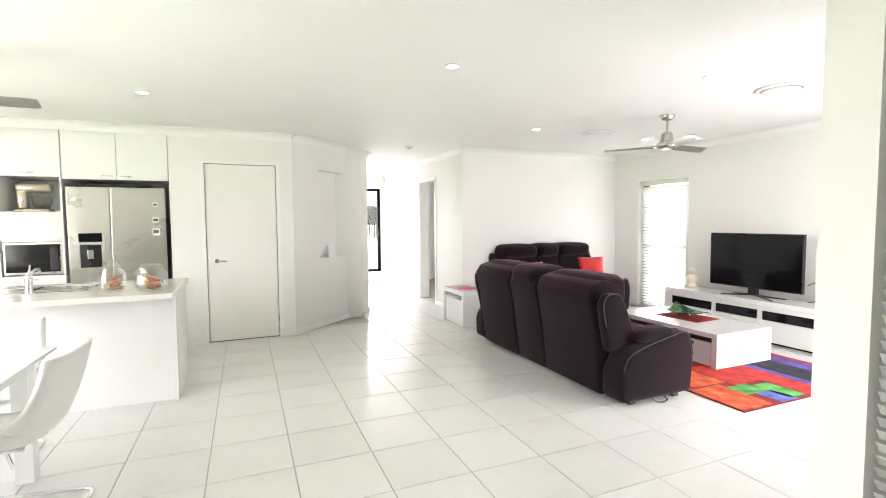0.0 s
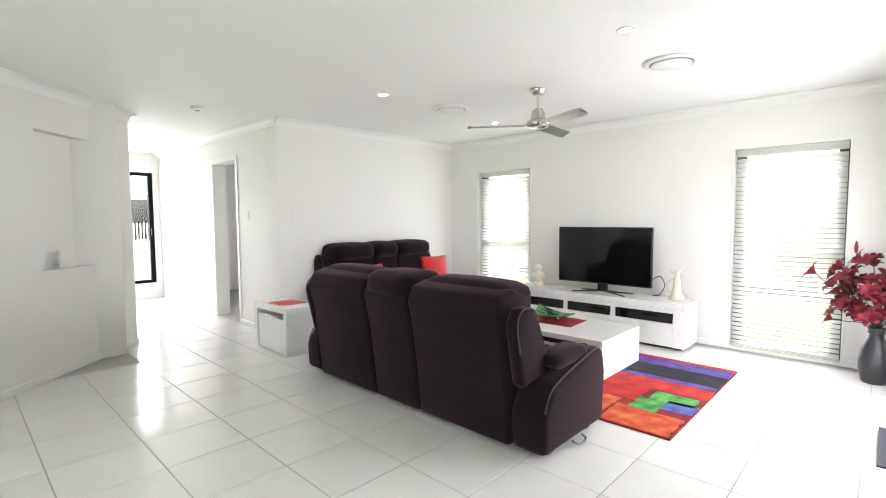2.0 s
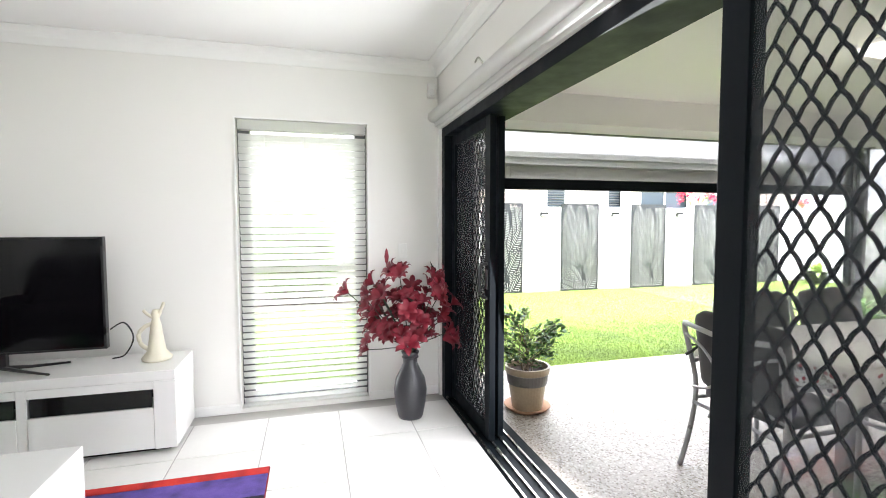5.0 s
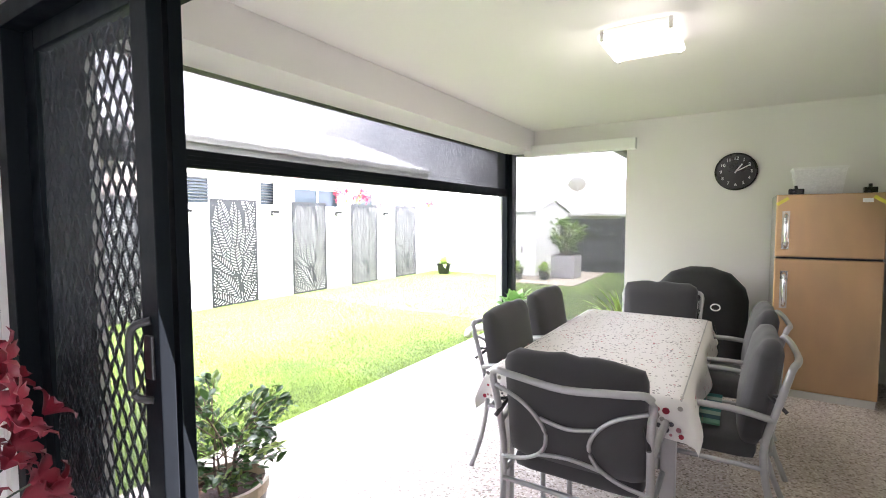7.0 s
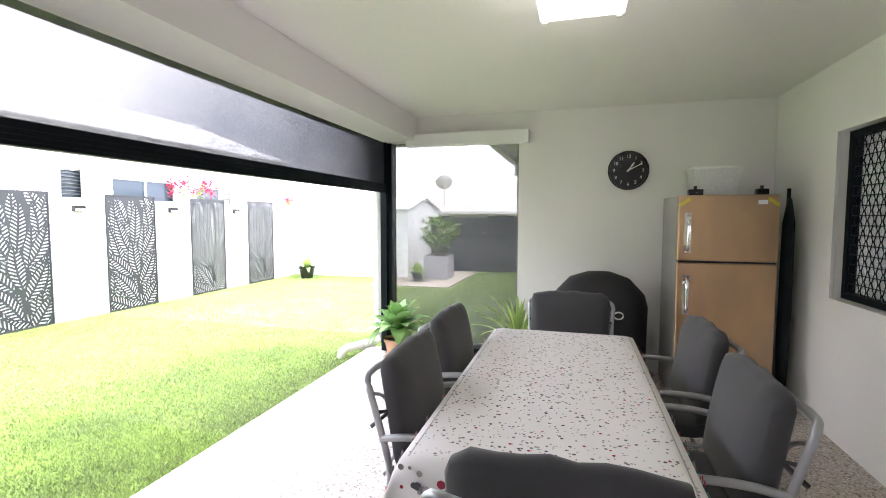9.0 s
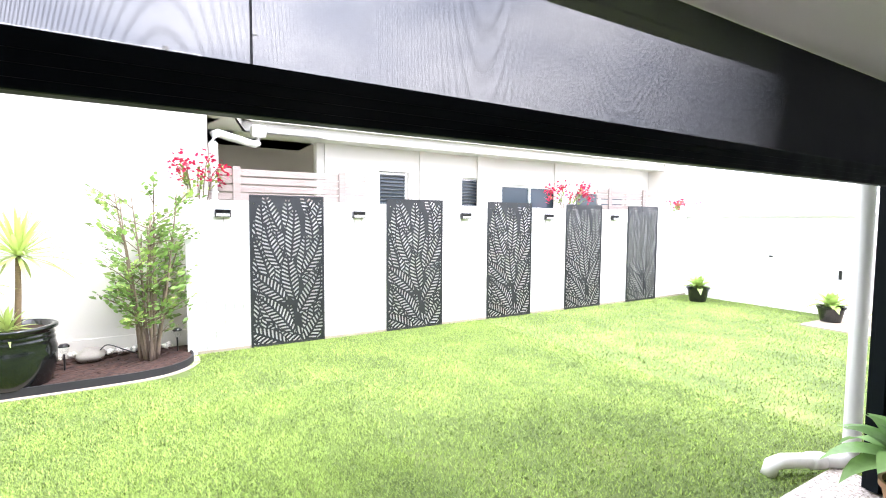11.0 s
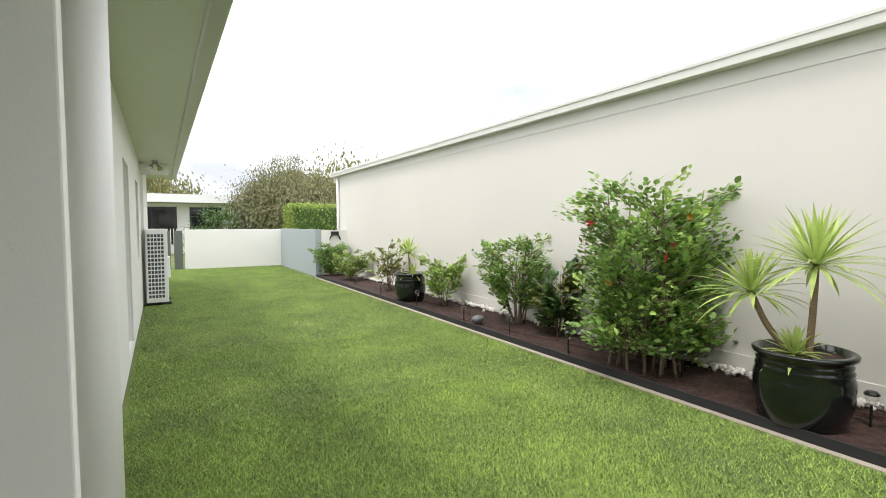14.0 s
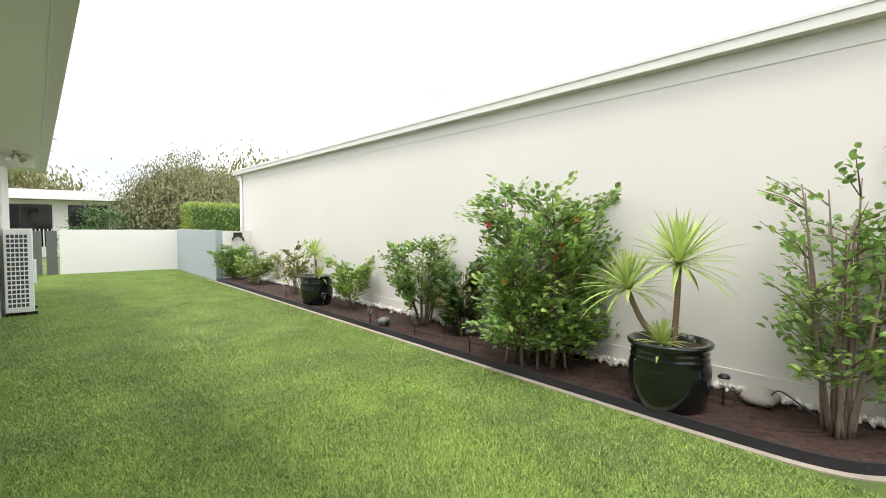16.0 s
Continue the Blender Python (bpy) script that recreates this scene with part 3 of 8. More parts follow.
        part("recline_loop", tube(curve_points([(xo + side * 0.004, 0.08, 0.05), (xo + side * 0.02, 0.04, 0.022), (xo + side * 0.03, -0.02, 0.02), (xo + side * 0.02, -0.06, 0.03), (xo + side * 0.004, -0.04, 0.05)], 4), 0.007, 6), BLACK, s, "black pull loop")
        for yy in (-h + 0.12, h - 0.14):
            part("foot", boxes(((x0 + 0.06, yy - 0.03, 0.0), (x0 + 0.12, yy + 0.03, 0.06)), bevel=0.005), BLACK, s)
    return s


def place_cups(s, w, front):
    arms = [c for c in s.children if c.name.startswith("armrest")]
    for side, c in zip((-1, 1), arms):
        for d in c.children:
            if d.name.startswith("cup_holder"):
                d.location = (side * (w / 2 + 0.125), front, -0.088)


s1 = sofa("plum-brown suede three-seat recliner sofa facing the television", (2.86, 4.09, 0), 90, [0.79, 0.50, 0.79], 0.74, 1.01, "sofas in the living room")
place_cups(s1, 2.08, -0.29)
s2 = sofa("plum-brown suede recliner sofa against the white wall", (4.33, 6.20, 0), 0, [0.62, 0.42, 0.62], 0.90, 1.08, "sofas in the living room")
place_cups(s2, 1.66, -0.37)


def cushion(place, rx, rz, size=0.42):
    c = thing("throw_cushion", "square red sequinned cushion leaning on the sofa", "cushion", place, 0, "red cushions")
    c.matrix_basis = pose(*place, rx, 0, rz)
    bm = bmesh.new()
    n, t = 10, 0.075
    for sgn in (1, -1):
        grid = [[bm.verts.new(((i / n - 0.5) * size * (1 - 0.06 * math.sin(math.pi * j / n)), (j / n - 0.5) * size * (1 - 0.06 * math.sin(math.pi * i / n)), sgn * t * (max(0.0, math.sin(math.pi * i / n) * math.sin(math.pi * j / n))) ** 0.55)) for j in range(n + 1)] for i in range(n + 1)]
        for i in range(n):
            for j in range(n):
                f4 = (grid[i][j], grid[i + 1][j], grid[i + 1][j + 1], grid[i][j + 1])
                bm.faces.new(f4 if sgn > 0 else f4[::-1])
    bmesh.ops.remove_doubles(bm, verts=bm.verts[:], dist=1e-4)
    part("cover", bm, REDC, c, smooth=True)
    return c


cushion((4.93, 6.10, 0.70), 72, -20)
cushion((3.86, 6.10, 0.66), 68, 6)

# side table in two nested boxes
t = thing("side_table", "white lacquered nesting side table with a red mat", "side table", (2.76, 6.28, 0))
part("shell", boxes(((-0.21, -0.36, 0.44), (0.20, 0.36, 0.50)), ((-0.21, 0.30, 0.0), (0.20, 0.36, 0.44)), ((-0.21, -0.36, 0.0), (0.20, -0.30, 0.44)), bevel=0.004), WHITEG, t)
part("inner_box", boxes(((-0.20, -0.28, 0.0), (0.18, 0.28, 0.37)), bevel=0.006), WHITEG, t)
part("handle", tube([(-0.215, -0.20, 0.40), (-0.235, -0.16, 0.40), (-0.235, 0.16, 0.40), (-0.215, 0.20, 0.40)], 0.008), CHROME, t, "chrome bar handle")
mt = thing("table_mat", "red cloth mat on the side table", "table mat", (2.76, 6.28, 0.501))
part("cloth", boxes(((-0.15, -0.16, 0.0), (0.15, 0.16, 0.004)), bevel=0.001), REDC, mt)

# coffee table
t = thing("coffee_table", "low white gloss coffee table with drawers", "coffee table", (4.43, 3.88, 0.012))
part("tabletop", boxes(((-0.41, -0.70, 0.30), (0.41, 0.70, 0.35)), bevel=0.004), WHITEG, t)
part("end_panel", boxes(((-0.41, -0.70, 0.0), (0.41, -0.64, 0.299)), bevel=0.003), WHITEG, t)
part("end_panel", boxes(((-0.41, 0.64, 0.0), (0.41, 0.70, 0.299)), bevel=0.003), WHITEG, t)
part("body", boxes(((-0.36, -0.639, 0.0), (0.36, 0.639, 0.26))), surf("dark_red_inside", (0.06, 0.012, 0.012), 0.4), t, "dark red inside between the drawers")
for side in (-1, 1):
    for y0, y1 in ((-0.63, -0.06), (0.06, 0.63)):
        x0, x1 = sorted((side * 0.362, side * 0.405))
        d = part("drawer", boxes(((x0, y0, 0.015), (x1, y1, 0.245)), bevel=0.003), WHITEG, t)
        part("slot_handle", boxes(((side * 0.405 - 0.004, (y0 + y1) / 2 - 0.09, 0.20), (side * 0.405 + 0.004, (y0 + y1) / 2 + 0.09, 0.228)), bevel=0.002), BLACK, d, "black slot handle")
m = thing("table_runner", "dark red woven mat on the coffee table", "table mat", (4.50, 3.93, 0.3625), 4)
part("cloth", boxes(((-0.20, -0.27, 0.0), (0.20, 0.27, 0.004)), bevel=0.001), surf("dark_red_mat", (0.30, 0.012, 0.018), 0.8, vary=0.15, grain=200, bump=0.3), m)
b = thing("glass_bowl", "folded green and black art glass bowl on small feet", "bowl", (4.50, 3.95, 0.3668), 15)
bm = bmesh.new()
n = 14
GREENG = ramped("green_art_glass", [(0.35, (0.004, 0.008, 0.006)), (0.5, (0.03, 0.12, 0.05)), (0.62, (0.18, 0.36, 0.16)), (0.75, (0.01, 0.02, 0.015))], 0.08, 7, 3, 0.05)
grid = [[None] * (n + 1) for _ in range(n + 1)]
for i in range(n + 1):
    for j in range(n + 1):
        u, v = i / n * 2 - 1, j / n * 2 - 1
        grid[i][j] = bm.verts.new((0.17 * u, 0.20 * v, 0.028 + 0.055 * (u * u) * (0.6 + 0.4 * v) + 0.035 * v * v + 0.02 * u * v))
for i in range(n):
    for j in range(n):
        bm.faces.new((grid[i][j], grid[i + 1][j], grid[i + 1][j + 1], grid[i][j + 1]))
bmesh.ops.solidify(bm, geom=bm.faces[:], thickness=0.008)
part("dish", bm, GREENG, b, smooth=True)
for a in range(3):
    part("foot", lathe([(0.0, 0.0), (0.012, 0.0), (0.014, 0.02), (0.008, 0.034), (0.0, 0.034)], 12), CHROME, b).location = (0.07 * math.cos(a * 2.1), 0.07 * math.sin(a * 2.1), 0)

# television unit, television, ornaments
t = thing("tv_unit", "long white gloss television unit with smoked glass niches", "tv unit", (5.70, 4.04, 0))
part("top", boxes(((-0.23, -1.09, 0.45), (0.23, 1.09, 0.51)), bevel=0.004), WHITEG, t)
for y0, y1 in ((-1.09, -0.97), (0.97, 1.09)):
    part("end_panel", boxes(((-0.23, y0, 0.03), (0.23, y1, 0.449)), bevel=0.003), WHITEG, t)
for y0, y1 in ((-0.33, -0.28), (0.28, 0.33)):
    part("divider", boxes(((-0.225, y0, 0.03), (0.20, y1, 0.449)), bevel=0.002), WHITEG, t)
part("back_panel", boxes(((0.10, -0.969, 0.03), (0.2, 0.969, 0.449))), BLACK, t)
part("plinth", boxes(((-0.17, -1.04, 0.0), (0.19, 1.04, 0.03))), BLACK, t)
for y0, y1 in ((-0.968, -0.332), (-0.278, 0.278), (0.332, 0.968)):
    part("drawer", boxes(((-0.23, y0, 0.035), (-0.02, y1, 0.285)), bevel=0.003), WHITEG, t)
    part("glass_flap", boxes(((-0.222, y0 + 0.01, 0.29), (-0.214, y1 - 0.01, 0.395))), SMOKE, t, "smoked glass flap")
    part("shelf_rail", boxes(((-0.226, y0, 0.398), (-0.05, y1, 0.448)), bevel=0.002), WHITEG, t)
tv = thing("television", "flat black television switched off on a black stand", "television", (5.66, 3.95, 0.511))
part("screen", boxes(((-0.012, -0.57, 0.125), (-0.008, 0.57, 0.79))), SCREEN, tv, "black glossy screen")
part("bezel", boxes(((-0.0075, -0.585, 0.112), (0.03, 0.585, 0.803)), ((-0.016, -0.585, 0.112), (-0.0075, -0.571, 0.803)), ((-0.016, 0.571, 0.112), (-0.0075, 0.585, 0.803)), ((-0.016, -0.571, 0.112), (-0.0075, 0.571, 0.124)), ((-0.016, -0.571, 0.791), (-0.0075, 0.571, 0.803)), bevel=0.002), BLACK, tv)
part("neck", boxes(((-0.005, -0.06, 0.02), (0.035, 0.06, 0.115)), bevel=0.006), BLACK, tv)
for sx, sy in ((-1, -1), (-1, 1), (1, -1), (1, 1)):
    part("stand_leg", tube([(0.01, 0.03 * sy, 0.03), (0.05 * sx, 0.16 * sy, 0.018), (0.13 * sx, 0.33 * sy, 0.008)], [0.014, 0.010, 0.007], 6), BLACK, tv)
c = thing("power_cable", "thin black cable behind the television", "cable", (5.80, 3.30, 0.511))
part("lead", tube(curve_points([(0, 0.1, 0.2), (0, 0.02, 0.24), (0, -0.03, 0.14), (0, 0.02, 0.03), (0.02, 0.10, 0.004)], 5), 0.005, 6), BLACK, c)
o = tagged(new("figurine", mesh_of("figurine", lathe([(0, 0), (0.075, 0), (0.085, 0.012), (0.06, 0.05), (0.05, 0.06), (0.075, 0.10), (0.085, 0.14), (0.06, 0.17), (0.03, 0.185), (0.034, 0.205), (0.048, 0.23), (0.045, 0.26), (0.02, 0.285), (0, 0.29)], 20), IVORY, True)), "small ivory bust on the television unit", "figurine")
o.location = (5.74, 4.90, 0.511)
bm = lathe([(0, 0), (0.085, 0), (0.09, 0.015), (0.055, 0.06), (0.042, 0.14), (0.032, 0.22), (0.026, 0.25), (0.02, 0.27), (0.026, 0.295), (0.018, 0.325), (0, 0.33)], 20)
tube(curve_points([(0, 0.0, 0.24), (0, 0.06, 0.22), (0, 0.10, 0.17), (0, 0.085, 0.10), (0, 0.03, 0.06)], 5), 0.014, 8, bm)
tube(curve_points([(0, 0.0, 0.26), (0, -0.03, 0.32), (0, -0.05, 0.37)], 4), [0.014] * 4 + [0.010] * 5, 8, bm)
tube(curve_points([(0, 0.01, 0.27), (0, 0.05, 0.30), (0, 0.07, 0.325)], 4), 0.010, 8, bm)
o = tagged(new("figurine", mesh_of("figurine", bm, IVORY, True)), "slender ivory dancing figure ornament on the television unit", "figurine")
o.location = (5.74, 3.12, 0.511)

# rug of painted patches
RUGC = {k: ramped("rug_" + k, [(0.3, a), (0.55, b), (0.8, c)], 0.95, 9, 8, 0.9, grain=160, sheen=0.03) for k, a, b, c in [
    ("red", (0.30, 0.006, 0.006), (0.52, 0.014, 0.010), (0.60, 0.05, 0.02)), ("purple", (0.05, 0.03, 0.16), (0.10, 0.06, 0.30), (0.16, 0.10, 0.40)), ("black", (0.004, 0.004, 0.008), (0.010, 0.010, 0.02), (0.04, 0.02, 0.06)),
    ("green", (0.02, 0.16, 0.03), (0.08, 0.36, 0.07), (0.25, 0.50, 0.15)), ("orange", (0.40, 0.02, 0.01), (0.60, 0.10, 0.02), (0.66, 0.28, 0.08)), ("blue", (0.03, 0.06, 0.24), (0.10, 0.13, 0.42), (0.18, 0.22, 0.50)), ("maroon", (0.10, 0.004, 0.006), (0.24, 0.01, 0.008), (0.42, 0.03, 0.015))]}
r = thing("rug", "bright patchwork rug of red, purple, black and green on the tiles", "rug", (3.29, 2.385, 0.001))
part("rug_base", boxes(((0, 0, 0), (1.82, 2.45, 0.012)), bevel=0.003), RUGC["maroon"], r)


def patch(kind, x0, y0, x1, y1):
    bm = bmesh.new()
    n = 16
    top_edge, low = [], []
    for i in range(n + 1):
        u = i / n
        top_edge.append(bm.verts.new((x0 + (x1 - x0) * u, y1 + 0.018 * noise.noise((x0 * 7 + u * 6, y1 * 5, 1)), 0.0145)))
        low.append(bm.verts.new((x0 + (x1 - x0) * u, y0 + 0.018 * noise.noise((x0 * 7 + u * 6, y0 * 5, 4)), 0.0145)))
    for i in range(n):
        bm.faces.new((low[i], low[i + 1], top_edge[i + 1], top_edge[i]))
    for v in bm.verts:
        v.co.x += 0.02 * noise.noise((v.co.y * 9, x0 * 3, 2))
        v.co.x, v.co.y = min(max(v.co.x, 0.006), 1.814), min(max(v.co.y, 0.006), 2.444)
    bm.normal_update()
    bmesh.ops.solidify(bm, geom=bm.faces[:], thickness=0.003)
    part("patch", bm, RUGC[kind], r)


for row in [("purple", 1.52, 0.0, 1.74, 1.0), ("red", 1.74, 0.0, 1.82, 1.0), ("black", 1.20, 0.0, 1.52, 0.95), ("purple", 1.10, 0.0, 1.20, 0.9), ("red", 0.84, 0.0, 1.10, 1.0), ("green", 1.35, 0.95, 1.70, 1.25), ("black", 1.0, 1.0, 1.30, 1.5), ("red", 0.50, 0.42, 0.84, 0.95),
            ("green", 0.62, 0.04, 0.82, 0.36), ("blue", 0.46, 0.0, 0.66, 0.22), ("green", 0.36, 0.22, 0.62, 0.42), ("orange", 0.02, 0.02, 0.36, 0.50), ("maroon", 0.36, 0.04, 0.46, 0.22), ("orange", 0.10, 0.52, 0.48, 0.90), ("black", 0.02, 0.95, 0.50, 1.5), ("blue", 0.55, 1.1, 0.95, 1.6), ("green", 1.3, 1.3, 1.8, 1.9), ("purple", 0.6, 1.7, 1.2, 2.4), ("red", 0.0, 1.6, 0.55, 2.4), ("black", 1.25, 1.95, 1.8, 2.42)]:
    patch(*row)

# vase of red lilies
v = thing("floor_vase", "tall charcoal ceramic floor vase on the tiles", "vase", (5.61, 1.47, 0.001))
part("body", lathe([(0.0, 0.0), (0.085, 0.0), (0.092, 0.02), (0.112, 0.12), (0.118, 0.20), (0.105, 0.28), (0.07, 0.35), (0.052, 0.39), (0.05, 0.44), (0.062, 0.465), (0.064, 0.475), (0.052, 0.478), (0.042, 0.44), (0.04, 0.36), (0.0, 0.34)], 36), VASE, v, smooth=True)
part("neck_ring", lathe([(0.053, 0.425), (0.060, 0.43), (0.060, 0.438), (0.053, 0.443)], 30), VASE, v, smooth=True)
bq = thing("flower_bouquet", "spray of dark red artificial lilies in the vase", "flowers", (5.61, 1.47, 0.30))
pv, pf = [], []
for k in range(6):
    a = k * math.pi / 3
    base = len(pv)
    for i, (rr, w, z) in enumerate([(0.006, 0.006, 0.0), (0.028, 0.020, 0.028), (0.055, 0.026, 0.050), (0.080, 0.018, 0.055), (0.098, 0.003, 0.045)]):
        for sgn, lift in ((-1, 0.006), (0, 0.0), (1, 0.006)):
            x, y = rr, sgn * w
            pv.append((x * math.cos(a) - y * math.sin(a), x * math.sin(a) + y * math.cos(a), z + lift * (1 if i < 4 else 0)))
    for i in range(4):
        for c3 in range(2):
            q = base + i * 3 + c3
            pf.append((q, q + 1, q + 4, q + 3))
LILY = raw("blossom", pv, pf, PETAL, True)
LEAFY = raw("leaf", [(0, 0, 0), (0.02, 0.05, 0.006), (0, 0.055, 0), (-0.02, 0.05, 0.006), (0, 0.13, -0.005)], [(0, 1, 2), (0, 2, 3), (2, 1, 4), (3, 2, 4)], STEMG)
rnd = random.Random(5)
for k in range(84):
    ang_, rad = rnd.uniform(0, 2 * math.pi), 0.27 * math.sqrt(rnd.random())
    h = 0.33 + 0.48 * rnd.random() - 0.5 * rad
    tip = Vector((rad * math.cos(ang_) * 0.7, rad * math.sin(ang_) * 1.15, h))
    if k == 0:
        tip = Vector((0.0, 0.43, 0.56))
    if k < 4:
        tip.z += 0.05
    if k % 3 == 0 or k == 0:
        part("stem", tube(curve_points([(0.02 * math.cos(ang_), 0.02 * math.sin(ang_), -0.1), (0.02 * math.cos(ang_), 0.02 * math.sin(ang_), 0.18), tip * 0.7 + Vector((0, 0, 0.06)), tip], 3), 0.0035, 5), STEMG, bq)
    b = new("blossom", LILY)
    b.parent = bq
    out_dir = Vector((tip.x, tip.y, 0.10 + rnd.uniform(-0.1, 0.2)))
    b.matrix_basis = Matrix.Translation(tip) @ out_dir.to_track_quat("Z", "Y").to_matrix().to_4x4() @ Matrix.Rotation(rnd.uniform(0, 6), 4, "Z") @ Matrix.Scale(rnd.uniform(0.75, 1.1), 4)
part("bud", lathe([(0, 0), (0.012, 0.02), (0.016, 0.06), (0.008, 0.10), (0, 0.12)], 10), PETAL, bq).location = (0.03, 0.16, 0.80)
part("stem", tube(curve_points([(0, 0, 0.1), (0.02, -0.10, 0.50), (0.03, -0.20, 0.74)], 4), 0.003, 5), STEMG, bq)
for k in range(9):
    lf = new("leaf", LEAFY)
    lf.parent = bq
    a = rnd.uniform(0, 6.28)
    lf.matrix_basis = Matrix.Translation((0.08 * math.cos(a), 0.14 * math.sin(a), rnd.uniform(0.3, 0.6))) @ Euler((rnd.uniform(0, 1), rnd.uniform(-0.5, 0.5), a)).to_matrix().to_4x4()
lf = new("leaf", LEAFY)
lf.parent = bq
lf.matrix_basis = Matrix.Translation((0.03, -0.20, 0.70)) @ Euler((1.3, 0.2, 0.3)).to_matrix().to_4x4()


# ceiling fittings
def ceiling_fan(place, first, label):
    f = thing("ceiling_fan", label, "ceiling fan", place, first, "ceiling fans")
    part("canopy", lathe([(0.0, 0.0), (0.075, 0.0), (0.078, -0.012), (0.062, -0.028), (0.060, -0.04), (0.035, -0.06), (0.0, -0.062)], 28), NICKEL, f, smooth=True)
    part("rod", tube([(0, 0, -0.05), (0, 0, -0.20)], 0.012, 12), NICKEL, f)
    part("motor", lathe([(0.0, -0.18), (0.035, -0.18), (0.055, -0.20), (0.062, -0.23), (0.066, -0.285), (0.10, -0.295), (0.106, -0.32), (0.10, -0.345), (0.07, -0.36), (0.03, -0.372), (0.0, -0.374)], 32), NICKEL, f, smooth=True)
    for k in range(3):
        bm = bmesh.new()
        n = 12
        rows = []
        for i in range(n + 1):
            u = i / n
            x, w = 0.13 + 0.53 * u, 0.052 + 0.016 * u
            if i == n:
                w *= 0.55
            if i == n - 1:
                w *= 0.92
            rows.append([bm.verts.new((x, sgn * w, -0.335 - sgn * 0.020 + 0.004 * (1 - abs(sgn)))) for sgn in (-1, 0, 1)])
        for a, b in zip(rows, rows[1:]):
            for c in range(2):
                bm.faces.new((a[c], b[c], b[c + 1], a[c + 1]))
        bmesh.ops.solidify(bm, geom=bm.faces[:], thickness=0.006)
        bm.transform(Matrix.Rotation(k * 2 * math.pi / 3, 4, "Z"))
        bl = part("blade", bm, BLADE, f)
        arm = boxes(((0.07, -0.022, -0.338), (0.17, 0.022, -0.326)), bevel=0.003)
        arm.transform(Matrix.Rotation(k * 2 * math.pi / 3, 4, "Z"))
        part("bracket", arm, NICKEL, bl)
    return f


ceiling_fan((4.05, 3.86, CZ), 6, "three-blade brushed metal ceiling fan in the living room")
ceiling_fan((-2.12, 3.95, CZ), 0, "three-blade brushed metal ceiling fan over the dining table")
vent = None
for x, y in ((4.055, 4.97), (4.095, 2.70)):
    if vent is None:
        vent = thing("ceiling_vent", "round white air conditioning vent in the ceiling", "ceiling vent", (x, y, CZ), 0, "round ceiling vents")
        part("ring", lathe([(0.155, -0.002), (0.20, -0.002), (0.205, -0.008), (0.175, -0.024), (0.158, -0.02), (0.155, -0.002)], 40), WHITEP, vent, smooth=True)
        part("plate", lathe([(0.0, -0.018), (0.145, -0.018), (0.148, -0.024), (0.140, -0.030), (0.0, -0.032)], 40), WHITEP, vent, smooth=True)
        part("throat", lathe([(0.0, -0.001), (0.156, -0.001), (0.156, -0.004), (0.0, -0.004)], 32), BLACK, vent, "dark gap round the plate")
    else:
        copy_thing(vent, pose(x, y, CZ))
dl = None
for x, y in ((3.15, 5.03), (5.08, 2.70), (5.01, 5.09), (3.225, 2.70), (-1.01, 4.81), (1.2, 3.2), (-2.6, 5.4)):
    if dl is None:
        dl = thing("downlight", "small round recessed downlight glowing in the ceiling", "downlight", (x, y, CZ), 0, "ceiling downlights")
        part("rim", lathe([(0.040, -0.001), (0.055, -0.001), (0.057, -0.004), (0.052, -0.009), (0.040, -0.008)], 28), WHITEP, dl, smooth=True)
        part("lens", lathe([(0.0, -0.005), (0.039, -0.005), (0.039, -0.002), (0.0, -0.002)], 24), LAMPG, dl, "glowing lens")
    else:
        copy_thing(dl, pose(x, y, CZ))
sd = thing("smoke_alarm", "round white smoke alarm on the ceiling", "smoke alarm", (2.09, 6.84, CZ))
part("case", lathe([(0.0, -0.001), (0.062, -0.001), (0.062, -0.018), (0.050, -0.034), (0.0, -0.036)], 28), WHITEP, sd, smooth=True)
part("led_ring", lathe([(0.020, -0.0365), (0.026, -0.039), (0.020, -0.0415)], 20), BLACK, sd)
sn = thing("motion_sensor", "small white alarm sensor high in the corner", "sensor", (5.95, 1.22, 2.42))
part("case", soft_box((-0.02, -0.03, -0.055), (0.046, 0.03, 0.055), 0.012), WHITEP, sn, smooth=True)
part("lens", soft_box((-0.026, -0.02, -0.045), (-0.018, 0.02, 0.0), 0.003), WHITEG, sn)


def wall_plate(place, turn, label):
    p = thing("light_switch", label, "light switch", place, turn, "wall switches")
    part("plate", boxes(((-0.036, -0.008, -0.058), (0.036, 0.0, 0.058)), bevel=0.002), WHITEP, p)
    part("rocker", boxes(((-0.010, -0.012, -0.016), (0.010, -0.008, 0.016)), bevel=0.001), WHITEP, p)


wall_plate((2.9185, 7.55, 1.48), -90, "white light switch plate on the hallway wall")
wall_plate((3.14, 6.7385, 1.47), 0, "white light switch plate on the living room wall")
wall_plate((5.9985, 1.45, 1.17), -90, "small white switch plate beside the sliding door")


